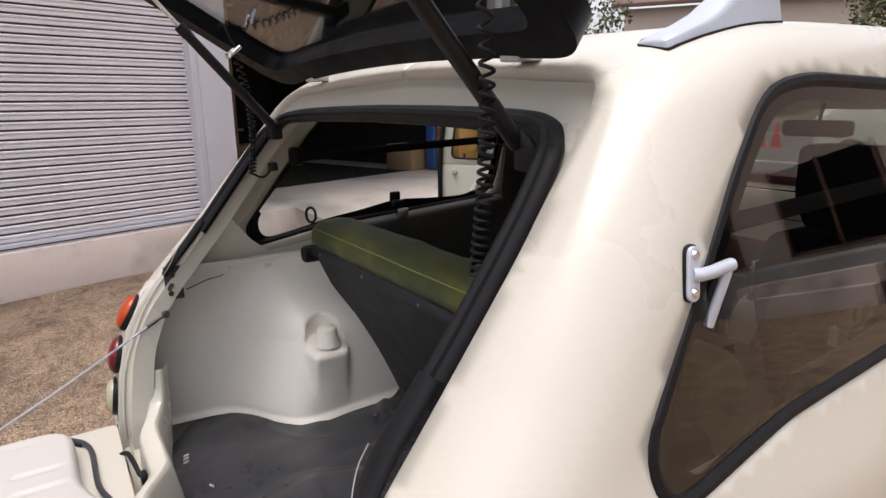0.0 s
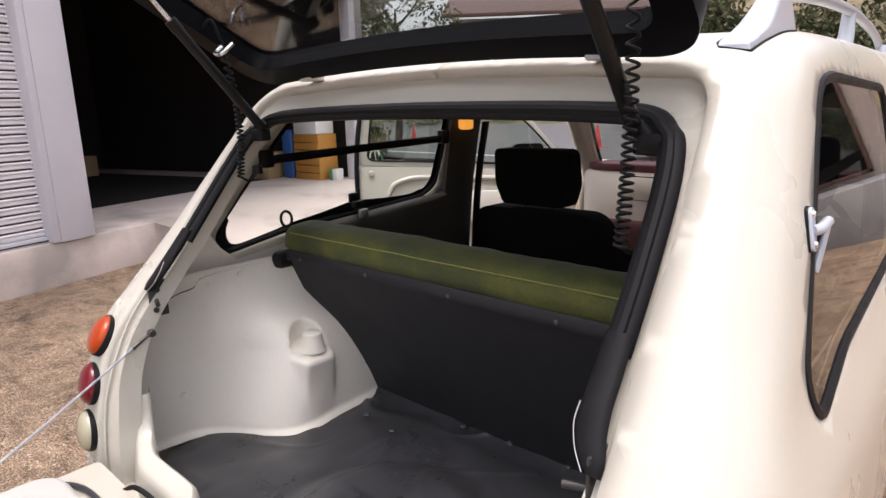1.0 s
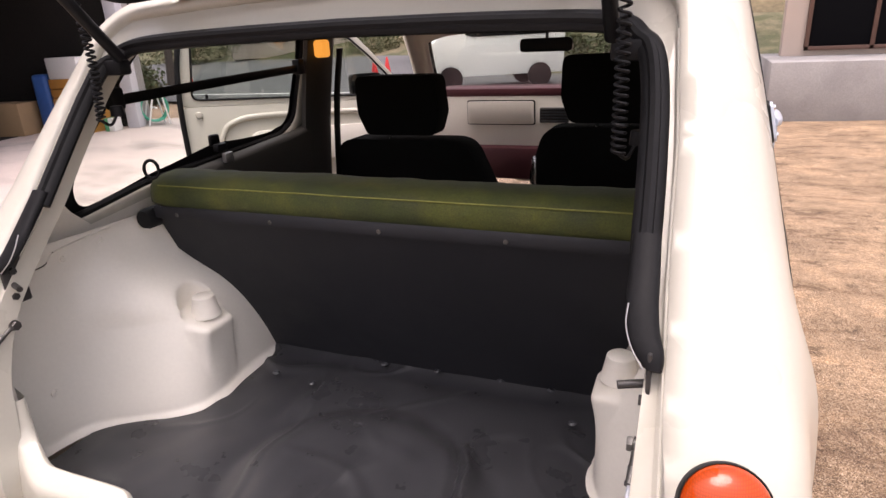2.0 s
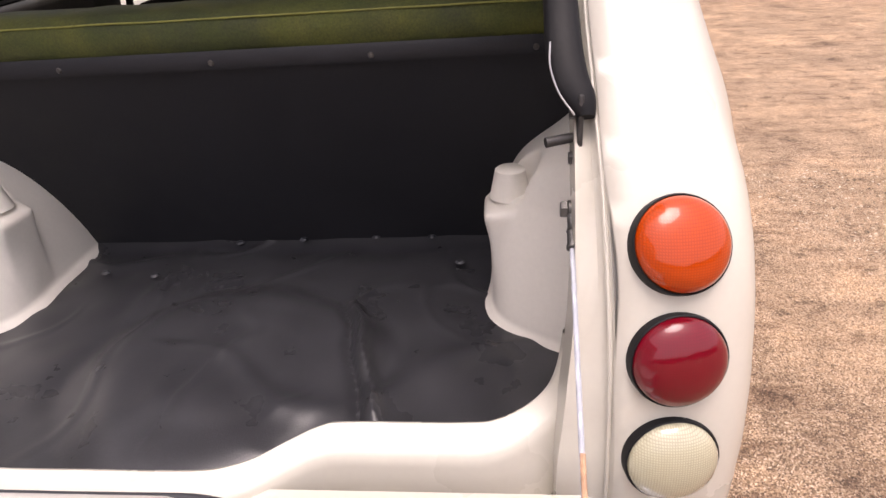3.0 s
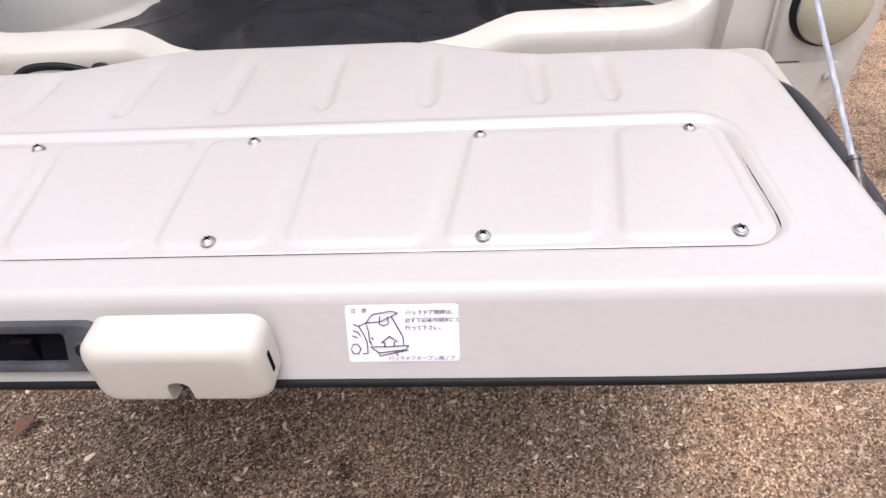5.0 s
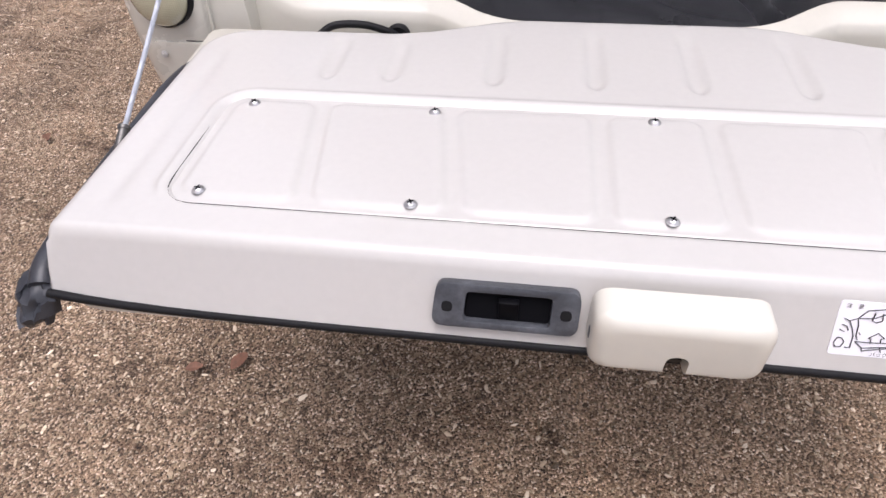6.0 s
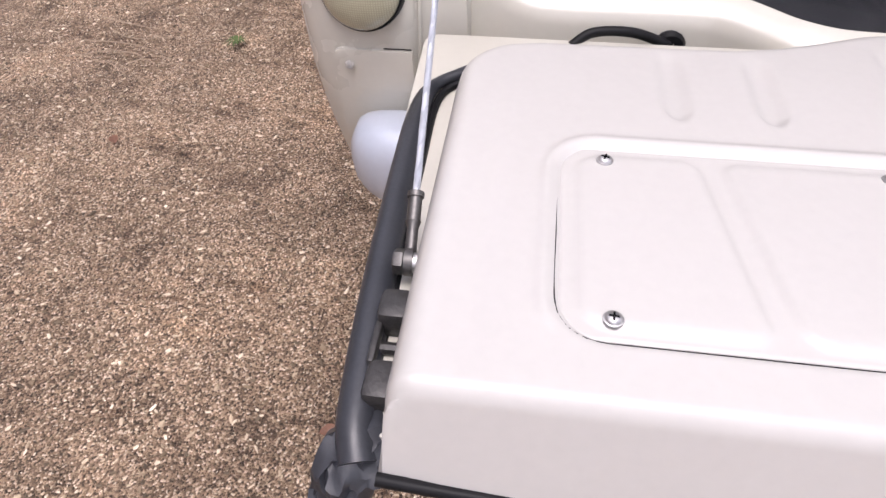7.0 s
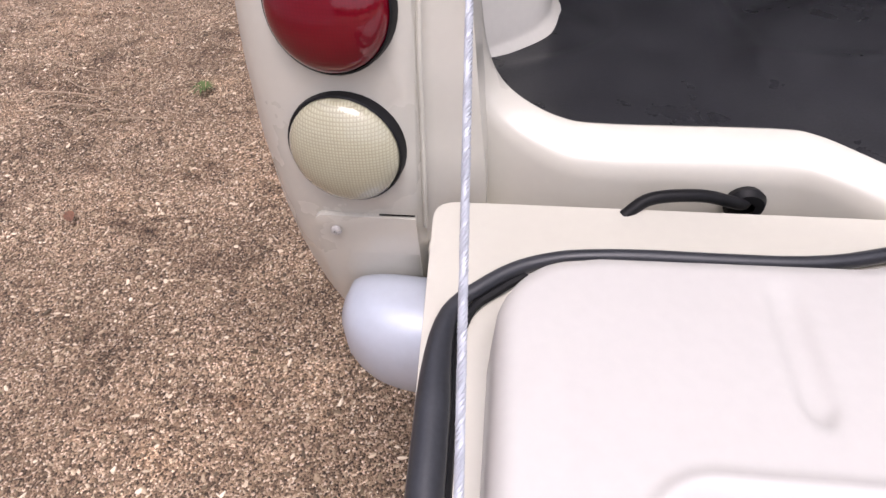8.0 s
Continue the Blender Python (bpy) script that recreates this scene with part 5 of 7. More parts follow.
# ---- roof rails ----
def rail_foot(s, grow=0.0, gasket=False):
    """Cast foot: a flat tongue that swells into a rounded post."""
    rows = []
    for y, top, x0, x1 in ((0.652, 0.006, 0.540, 0.578), (0.654, 0.0085, 0.537, 0.582), (0.672, 0.0095, 0.528, 0.583), (0.695, 0.011, 0.528, 0.584), (0.72, 0.014, 0.528, 0.585), (0.75, 0.022, 0.530, 0.586), (0.78, 0.037, 0.533, 0.586), (0.806, 0.050, 0.535, 0.586), (0.83, 0.062, 0.537, 0.586), (0.85, 0.068, 0.539, 0.586), (0.872, 0.071, 0.540, 0.586), (0.884, 0.068, 0.541, 0.585), (0.886, 0.060, 0.543, 0.583)):
        bi, bo = on_roof(x0, y)[2], on_roof(x1, y)[2]
        if gasket:
            rows.append([Vector((s * (x0 - 0.001), y - 0.001, bi - 0.004)), Vector((s * (x0 - 0.001), y - 0.001, bi + 0.002)), Vector((s * (x1 + 0.002), y - 0.001, bo + 0.002)), Vector((s * (x1 + 0.002), y - 0.001, bo - 0.004))])
            continue
        zt = on_roof(0.556, y)[2] + top * (1 + 0.14 * min(1.0, top / 0.05))
        xm, half = 0.557, (x1 - x0) / 2
        r = [(x0, bi + 0.001)]
        for k in range(11):
            a = math.pi * (1 - k / 10)
            n = 0.75
            cx_ = xm + (half - 0.006 * min(1, top / 0.06)) * math.copysign(abs(math.cos(a)) ** n, math.cos(a))
            cz_ = zt - min(0.022, top * 0.55) * (1 - abs(math.sin(a)) ** n)
            r.append((cx_, cz_))
        r.append((x1, bo + 0.001))
        rows.append([Vector((s * px, y, pz)) for px, pz in r])
    bm = quads(rows, closed_u=True)
    bm.verts.ensure_lookup_table()
    n = len(rows[0])
    bm.faces.new([bm.verts[k] for k in range(n)])
    bm.faces.new([bm.verts[(len(rows) - 1) * n + k] for k in range(n)])
    return bm


for s in (1, -1):
    rail = thing("roof_rail", "silver metal roof rail on cast feet", "")
    rail.parent = car
    part("rail_foot", rail_foot(s), SILVER, rail)
    part("foot_gasket", rail_foot(s, gasket=True), RUBBER, rail, "black foot gasket")
    bar = smooth_path([(s * 0.560, 0.875, 1.590), (s * 0.560, 1.05, 1.606), (s * 0.560, 1.3, 1.618), (s * 0.557, 1.6, 1.621), (s * 0.548, 2.0, 1.60), (s * 0.537, 2.25, 1.56)], 6)
    part("rail_bar", tube(bar, 0, 14, flat=(0.0105, 0.0125), up=(0, 0, 1)), SILVER, rail)
    for y in (1.50, 2.12):
        b = on_roof(0.552, y)[2]
        part("rail_post", tube([(s * 0.553, y, b - 0.005), (s * 0.555, y + 0.01, b + 0.02), (s * 0.555, y + 0.01, 1.618 - (0.04 if y > 2 else 0))], lambda t: 0.020 - 0.005 * t, 12), SILVER, rail)

# ---- seats ----
def front_seat(x, y, z=0.0, h=1.0):
    seat = thing("front_seat", "black cloth front seat with headrest", "")
    seat.parent = car
    seat.location = (x, y, z)
    prof = rounded([(-0.27, 0.40), (0.27, 0.40), (0.32, 0.80), (0.25, 0.995), (-0.25, 0.995), (-0.32, 0.80)], [0.02, 0.02, 0.1, 0.09, 0.09, 0.1], 6)
    part("backrest", slab(prof, 0.12, lambda u, v, w: (u, -0.02 - 0.22 * (v - 0.9) + w, v), 0.03), SEAT_CLOTH, seat)
    part("seat_base", slab(rounded([(-0.25, 0.0), (0.25, 0.0), (0.25, 0.48), (-0.25, 0.48)], 0.06, 5), 0.16, lambda u, v, w: (u, 0.05 + v, 0.34 + w), 0.04), SEAT_CLOTH, seat)
    ring = rounded([(-0.155, 0.0), (0.155, 0.0), (0.188, 0.09), (0.180, 0.243), (-0.180, 0.243), (-0.188, 0.09)], [0.03, 0.03, 0.1, 0.035, 0.035, 0.1], 6)
    head = part("headrest", slab([(u * h, 1.012 + v * h) for u, v in ring], 0.09, lambda u, v, w: (u, -0.035 - 0.12 * (v - 1.0) + w, v), 0.022), SEAT_CLOTH, seat)
    for dx in (-0.06, 0.06):
        part("headrest_post", tube([(dx, 0.01, 0.94), (dx, 0.0, 1.05)], 0.007, 10), CHROME, head)
    part("seat_rail", box(-0.2, 0.2, 0.08, 0.5, 0.24, 0.34, 0.01), DARK_STEEL, seat)
    return seat


front_seat(-0.373, 1.575, 0.045, 0.85)
front_seat(0.325, 1.90, 0.045)
part("seat_lever", box(0.03, 0.05, 1.84, 1.88, 0.80, 0.93, 0.008), CHROME, car)
part("cabin_floor", box(-0.70, 0.70, 0.60, 2.75, 0.24, 0.27, 0.005), TRIM, car, "dark cabin floor")
part("under_floor", box(-0.62, 0.62, 0.16, 0.92, 0.46, 0.50, 0.005), RUBBER, car)

# dashboard: painted metal face, glove lid, vents, maroon padding
part("dashboard", slab(rounded([(-0.66, 0.72), (0.66, 0.72), (0.66, 1.10), (-0.66, 1.10)], 0.04, 5), 0.10, lambda u, v, w: (u, 2.45 + w - 0.04 * (v - 0.9), v), 0.02), CREAM_LIFTED, car, "cream painted metal dashboard")
part("dash_top", slab(rounded([(-0.655, 2.44), (0.655, 2.44), (0.62, 2.66), (-0.62, 2.66)], 0.05, 5), 0.035, lambda u, v, w: (u, v, 1.095 + w), 0.012), MAROON, car, "maroon dash top padding")
part("glove_seam", slab(rounded([(-0.440, 0.960), (-0.100, 0.960), (-0.100, 1.077), (-0.440, 1.077)], 0.014, 5), 0.003, lambda u, v, w: (u, 2.4475 - w - 0.04 * (v - 0.9), v), 0), HOLE_DARK, car, "dark gap round the glove box lid")
part("glove_lid", slab(rounded([(-0.435, 0.965), (-0.105, 0.965), (-0.105, 1.072), (-0.435, 1.072)], 0.012, 5), 0.010, lambda u, v, w: (u, 2.444 - w - 0.04 * (v - 0.9), v), 0.004), CREAM_LIFTED, car, "cream glove box lid")
vent = part("air_vent", box(-0.078, 0.058, 2.432, 2.446, 0.972, 1.042, 0.004), TRIM, car, "dark slatted air vent")
for k in range(5):
    part("slat", box(-0.074, 0.054, 2.424, 2.436, 0.979 + 0.0135 * k, 0.984 + 0.0135 * k, 0.001), GREY_PLASTIC, vent)
part("lower_shelf", box(-0.62, 0.62, 2.40, 2.56, 0.70, 0.86, 0.02), MAROON, car, "maroon under-dash shelf")
wheel = part("steering_wheel", tube([(0.34 + 0.18 * math.cos(a), 2.24 - 0.06 * math.sin(a), 0.93 + 0.17 * math.sin(a)) for a in np.linspace(0, 2 * math.pi, 40)[:-1]], 0.013, 10, closed=True), TRIM, car, "thin dark steering wheel")
part("column", tube([(0.34, 2.27, 0.925), (0.34, 2.46, 0.86)], 0.03, 12), TRIM, wheel)
for a in (0.3, math.pi - 0.3, -math.pi / 2):
    part("spoke", tube([(0.34, 2.265, 0.928), (0.34 + 0.18 * math.cos(a), 2.24 - 0.06 * math.sin(a), 0.93 + 0.17 * math.sin(a))], 0.008, 8), TRIM, wheel)
mir = part("inside_mirror", slab(rounded([(-0.11, 1.30), (0.11, 1.30), (0.11, 1.355), (-0.11, 1.355)], 0.02, 5), 0.03, lambda u, v, w: (u, 2.20 + w, v), 0.008), BLACK_PAINT, car, "black inside mirror")
part("stalk", tube([(0, 2.225, 1.35), (0, 2.245, 1.41)], 0.006, 8), BLACK_PAINT, mir)

# windscreen, wipers, door glass
sc = [Vector(p) for p in screen3]
full = [(p.x, p.z) for p in sc] + [(-p.x, p.z) for p in sc[::-1]]
wind = part("windscreen", slab(full[:-1], 0.005, lambda u, v, w: (u, on_front(min(abs(u), 0.55), v)[1] - 0.006 - 0.25 * max(0, abs(u) - 0.55) + w, v), 0), PANE, car, "clear windscreen")
wind.visible_shadow = False
part("screen_rubber", tube([p + Vector((0, 0.002, 0)) for p in sc] + [Vector((-p.x, p.y + 0.002, p.z)) for p in sc[::-1]][1:-1], 0.010, 8, closed=True), RUBBER, car, "black windscreen rubber")
for x in (-0.30, 0.22):
    part("wiper", join(tube([(x + 0.22, 2.70, 1.05), (x, 2.665, 1.075), (x - 0.2, 2.68, 1.07)], 0.006, 8), tube([(x + 0.28, 2.72, 1.035), (x + 0.05, 2.675, 1.075)], 0.005, 8)), BLACK_PAINT, car, "black windscreen wiper")
dglass = shell([on_side(y, z) for y, z in DWIN], [], (1, 0, 0.1), 0.08)
gp, gf = dglass
me = bpy.data.meshes.new("door_glass")
me.from_pydata([(q[0] - 0.012, q[1], q[2]) for q in gp], [], gf)
me.materials.append(PANE_SHADED)
dg = new("door_glass", me)
dg.parent, dg.visible_shadow = car, False
tagged(dg, "door glass with the cabin's shade in its tint")
door_in = part("door_trim", quads([[(0.70 - 0.02 * (z > 0.7), y, z) for z in np.linspace(0.42, 1.04, 8)] for y in np.linspace(1.56, 2.55, 10)]), TRIM, car, "dark inner door trim")
part("door_pull", slab(rounded([(1.82, 0.92), (1.98, 0.92), (1.98, 1.0), (1.82, 1.0)], 0.03, 6), 0.012, lambda u, v, w: (0.68 - w, u, v), 0.004), RUBBER, door_in, "black oval handle cup")

# left front door, wide open
ldoor = thing("open_door", "open cream front door with plain inner panel", "")
ldoor.parent = car
ldoor.matrix_basis = pose(-0.745, 2.50, 0, 0, 0, -41)
low_ring = rounded([(-1.12, 0.42), (-0.06, 0.42), (0.02, 0.62), (0.0, 1.085), (-1.12, 1.137)], [0.06, 0.12, 0.1, 0.03, 0.03], 6)
part("door_panel", slab(low_ring, 0.055, lambda u, v, w: (-0.01 - w, u, v), 0.012), CREAM, ldoor)
up_ring = rounded([(-1.12, 1.140), (0.0, 1.088), (-0.22, 1.33), (-0.32, 1.43), (-1.08, 1.47)], [0.02, 0.02, 0.3, 0.08, 0.06], 6)
up_hole = rounded([(-1.07, 1.166), (-0.05, 1.112), (-0.235, 1.31), (-0.335, 1.40), (-1.035, 1.435)], [0.03, 0.02, 0.3, 0.07, 0.05], 6)
part("window_surround", slab(up_ring, 0.03, lambda u, v, w: (-0.015 - w, u, v), 0.006, [up_hole]), CREAM, ldoor)
pn = part("door_glass", slab(up_hole, 0.004, lambda u, v, w: (-0.03 - w, u, v), 0), PANE, ldoor)
pn.visible_shadow = False
part("arm_rest", slab(rounded([(-0.90, 0.84), (-0.15, 0.84), (-0.15, 0.985), (-0.83, 1.005)], 0.05, 6), 0.03, lambda u, v, w: (-0.01 + w, u, v), 0.012), CREAM_LIFTED, ldoor, "pressed arm rest")
part("lock_knob", tube([(-0.03, -1.005, 1.13), (-0.03, -1.005, 1.185)], 0.006, 8), RUBBER, ldoor)
part("door_seal", tube(smooth_path([(0.0, -1.10, 0.44), (0.002, -1.123, 0.60), (0.002, -1.124, 0.90), (0.0, -1.124, 1.13), (-0.008, -1.106, 1.32), (-0.014, -1.07, 1.468)], 4), 0.012, 8), RUBBER, ldoor, "black rubber seal down the door's edge")
part("window_rubber", tube([(-0.014, u, v) for u, v in up_hole], 0.005, 6, closed=True), RUBBER, ldoor)
part("panel_bead", tube(smooth_path([(-0.006, -0.972, 0.60), (-0.006, -0.973, 0.94), (-0.006, -0.962, 1.005), (-0.006, -0.915, 1.052), (-0.006, -0.76, 1.072), (-0.006, -0.20, 1.045)], 5), 0.013, 10), CREAM, ldoor, "pressed bead of the inner panel")
part("panel_knob", lathe([(0, 0.012), (0.012, 0.010), (0.016, 0.0)], 14, Matrix.Translation((-0.008, -1.053, 1.10)) @ Matrix.Rotation(radians(90), 4, "Y")), CREAM, ldoor)
part("wing_mirror", slab(rounded([(-0.30, 1.10), (-0.14, 1.10), (-0.14, 1.22), (-0.30, 1.22)], 0.03, 5), 0.05, lambda u, v, w: (-0.10 - w, u, v), 0.012), BLACK_PAINT, ldoor, "black door mirror")

# ---- wheels ----
def car_wheel(x, y):
    w = thing("wheel", "small black tyre on a pale steel rim", "")
    w.parent = car
    w.matrix_basis = pose(x, y, 0.278, 0, 90 if x > 0 else -90, 0)
    part("tyre", lathe([(0.165, -0.07), (0.20, -0.082), (0.25, -0.084), (0.272, -0.07), (0.278, -0.03), (0.278, 0.03), (0.272, 0.07), (0.25, 0.084), (0.20, 0.082), (0.165, 0.07), (0.165, -0.07)], 44), RUBBER, w)
    part("rim", lathe([(0, 0.045), (0.03, 0.05), (0.05, 0.04), (0.11, 0.045), (0.14, 0.03), (0.158, 0.065), (0.17, 0.068), (0.17, -0.05), (0, -0.05)], 36), SILVER, w)


for x in (-0.685, 0.685):
    for y in (0.70, 3.0):
        car_wheel(x, y)

# ---- surroundings ----
def ground_material():
    m = bpy.data.materials.new("gravel_ground")
    m.use_nodes = True
    n, k = m.node_tree.nodes, m.node_tree.links
    b = n["Principled BSDF"]
    geo = n.new("ShaderNodeNewGeometry")

    def noise_of(scale, detail=8, rough=0.6):
        t = n.new("ShaderNodeTexNoise")
        t.inputs["Scale"].default_value, t.inputs["Detail"].default_value, t.inputs["Roughness"].default_value = scale, detail, rough
        k.new(geo.outputs["Position"], t.inputs["Vector"])
        return t.outputs[0]

    def ramp(src, stops):
        r = n.new("ShaderNodeValToRGB")
        r.color_ramp.elements[0].position, r.color_ramp.elements[0].color = stops[0][0], (*stops[0][1], 1)
        r.color_ramp.elements[1].position, r.color_ramp.elements[1].color = stops[-1][0], (*stops[-1][1], 1)
        for p, c in stops[1:-1]:
            r.color_ramp.elements.new(p).color = (*c, 1)
        k.new(src, r.inputs[0])
        return r.outputs[0]

    def mix(f, a, c):
        x = n.new("ShaderNodeMix")
        x.data_type = "RGBA"
        k.new(f, x.inputs[0])
        k.new(a, x.inputs[6])
        k.new(c, x.inputs[7])
        return x.outputs[2]

    grain = n.new("ShaderNodeTexVoronoi")
    grain.inputs["Scale"].default_value = 270
    k.new(geo.outputs["Position"], grain.inputs["Vector"])
    damp = ramp(grain.outputs["Color"], [(0.15, (0.068, 0.047, 0.032)), (0.45, (0.280, 0.192, 0.126)), (0.74, (0.54, 0.395, 0.272)), (0.93, (1.0, 0.86, 0.69))])
    dry = ramp(grain.outputs["Color"], [(0.15, (0.195, 0.125, 0.078)), (0.5, (0.50, 0.335, 0.205)), (0.92, (0.78, 0.60, 0.43))])
    sep = n.new("ShaderNodeSeparateXYZ")
    k.new(geo.outputs["Position"], sep.inputs[0])
    where = n.new("ShaderNodeMapRange")
    where.inputs["From Min"].default_value, where.inputs["From Max"].default_value = -0.3, 1.6
    k.new(sep.outputs[0], where.inputs["Value"])
    wob = n.new("ShaderNodeMath")
    wob.operation = "MULTIPLY_ADD"
    k.new(noise_of(1.3), wob.inputs[0])
    wob.inputs[1].default_value = 1.7
    wob.inputs[2].default_value = -0.95
    tot = n.new("ShaderNodeMath")
    tot.operation, tot.use_clamp = "ADD", True
    k.new(where.outputs[0], tot.inputs[0])
    k.new(wob.outputs[0], tot.inputs[1])
    col = mix(tot.outputs[0], damp, dry)
    patch = ramp(noise_of(2.1, 14, 0.76), [(0.35, (0.46, 0.42, 0.40)), (0.45, (0.82, 0.80, 0.78)), (0.55, (1.04, 1.02, 1.0)), (0.68, (1.32, 1.25, 1.16))])
    mul = n.new("ShaderNodeMix")
    mul.data_type, mul.blend_type = "RGBA", "MULTIPLY"
    mul.inputs[0].default_value = 1
    k.new(col, mul.inputs[6])
    k.new(patch, mul.inputs[7])
    speck = ramp(noise_of(7, 12, 0.82), [(0.38, (0.40, 0.37, 0.35)), (0.46, (1.0, 1.0, 1.0)), (0.62, (1.0, 1.0, 1.0)), (0.70, (1.22, 1.18, 1.12))])
    both_ = n.new("ShaderNodeMix")
    both_.data_type, both_.blend_type = "RGBA", "MULTIPLY"
    both_.inputs[0].default_value = 1
    k.new(mul.outputs[2], both_.inputs[6])
    k.new(speck, both_.inputs[7])
    drawn = n.new("ShaderNodeMapping")
    drawn.inputs["Scale"].default_value = (2.2, 7.5, 1.0)
    drawn.inputs["Rotation"].default_value = (0, 0, radians(8))
    k.new(geo.outputs["Position"], drawn.inputs["Vector"])
    streak = n.new("ShaderNodeTexNoise")
    streak.inputs["Scale"].default_value, streak.inputs["Detail"].default_value, streak.inputs["Roughness"].default_value = 1.0, 10, 0.72
    k.new(drawn.outputs[0], streak.inputs["Vector"])
    worn = n.new("ShaderNodeMix")
    worn.data_type, worn.blend_type = "RGBA", "MULTIPLY"
    worn.inputs[0].default_value = 1
    k.new(both_.outputs[2], worn.inputs[6])
    k.new(ramp(streak.outputs[0], [(0.36, (0.56, 0.50, 0.46)), (0.46, (0.96, 0.95, 0.94)), (0.56, (1.04, 1.03, 1.02)), (0.68, (1.24, 1.20, 1.14))]), worn.inputs[7])
    k.new(worn.outputs[2], b.inputs["Base Color"])
    b.inputs["Roughness"].default_value = 0.85
    hgt = n.new("ShaderNodeMath")
    hgt.operation = "MULTIPLY_ADD"
    k.new(grain.outputs["Distance"], hgt.inputs[0])
    hgt.inputs[1].default_value = -0.9
    k.new(noise_of(60, 6), hgt.inputs[2])
    bp = n.new("ShaderNodeBump")
    bp.inputs["Strength"].default_value, bp.inputs["Distance"].default_value = 1.0, 0.009
    k.new(hgt.outputs[0], bp.inputs["Height"])
    k.new(bp.outputs[0], b.inputs["Normal"])
    return m


GROUND = ground_material()
CONCRETE = material("concrete", (0.64, 0.55, 0.50), 0.85, vary=0.14, scale=1.6, fine=90, bump=0.25, second=(0.36, 0.32, 0.29), mix_at=(0.47, 0.66), mix_scale=1.3)
CONCRETE_GREY = material("grey_concrete", (0.30, 0.29, 0.285), 0.88, vary=0.18, scale=2.0, fine=70, bump=0.3, second=(0.22, 0.21, 0.21), mix_at=(0.45, 0.65))
SHUTTER = material("grey_shutter", (0.78, 0.76, 0.79), 0.45, 0.1, vary=0.06, scale=3, fine=60)
PILLAR = material("pale_steel_column", (0.56, 0.56, 0.61), 0.5, vary=0.05, scale=3)
# near-black: the deep bay's shade is put into wall and floor colour
BAY_SHADE = material("bay_shade", (0.02, 0.018, 0.017), 0.95, vary=0.2, scale=2, fine=40, spec=0.2)
ASPHALT = material("asphalt", (0.10, 0.10, 0.105), 0.9, vary=0.2, scale=3, fine=150, bump=0.3)
WHITE = material("white_paint", (0.78, 0.78, 0.77), 0.5, vary=0.04)
CRATE_Y = material("orange_crate", (0.55, 0.26, 0.06), 0.55, vary=0.12, scale=10)
CARD = material("cardboard", (0.34, 0.23, 0.13), 0.85, vary=0.1, scale=8)
BLUE = material("blue_sheet", (0.03, 0.10, 0.32), 0.6, vary=0.2, scale=12)
HOSE = material("green_hose", (0.05, 0.36, 0.24), 0.4, vary=0.1)
RED = material("red_plastic", (0.55, 0.03, 0.03), 0.5, vary=0.1)
HOUSE_WALL = material("beige_render", (0.52, 0.43, 0.37), 0.9, vary=0.06, scale=2, fine=60, bump=0.2)
BROWN = material("brown_frame", (0.10, 0.05, 0.035), 0.5, vary=0.1)
BARK = material("bark", (0.075, 0.06, 0.05), 0.9, vary=0.3, scale=15, bump=0.5)
LEAF = material("leaves", (0.055, 0.075, 0.028), 0.7, vary=0.35, scale=3, second=(0.10, 0.085, 0.035), mix_at=(0.4, 0.65), mix_scale=2)
HILL = material("hillside", (0.10, 0.085, 0.045), 0.95, vary=0.4, scale=0.3, fine=4, second=(0.17, 0.13, 0.075), mix_at=(0.4, 0.6), mix_scale=0.15)
STRAW = material("dry_twig", (0.36, 0.27, 0.19), 0.8, vary=0.2)
WEED = material("weed", (0.08, 0.12, 0.03), 0.7, vary=0.2)


def setting(name, bm, mat, label="", parent=None, smooth=True, category=""):
    return tagged(mesh_object(name, bm, mat, parent, label, smooth), label, category or name.split("_")[0], kind="structure")


def spread(lo, hi, mid, fine, n):
    s = np.linspace(-1, 1, n)
    w = np.sinh(5.2 * s) / math.sinh(5.2)
    return mid + np.where(w < 0, -w * (lo - mid), w * (hi - mid))


gx, gy = spread(-300, 300, -0.2, 0, 170), spread(-300, 300, 0.3, 0, 170)
rows = []
for y in gy:
    r = []
    for x in gx:
        far = min(1.0, math.hypot(x, y) / 3)
        z = 0.012 * noise.noise((x * 1.3, y * 1.3, 0)) + 0.03 * far * noise.noise((x * 0.35, y * 0.35, 3)) * min(1, 20 / (1 + math.hypot(x, y)))
        r.append((x, y, z - 0.01))
    rows.append(r)
setting("ground", quads(rows), GROUND, "brown gravel and packed dirt yard", smooth="keep")


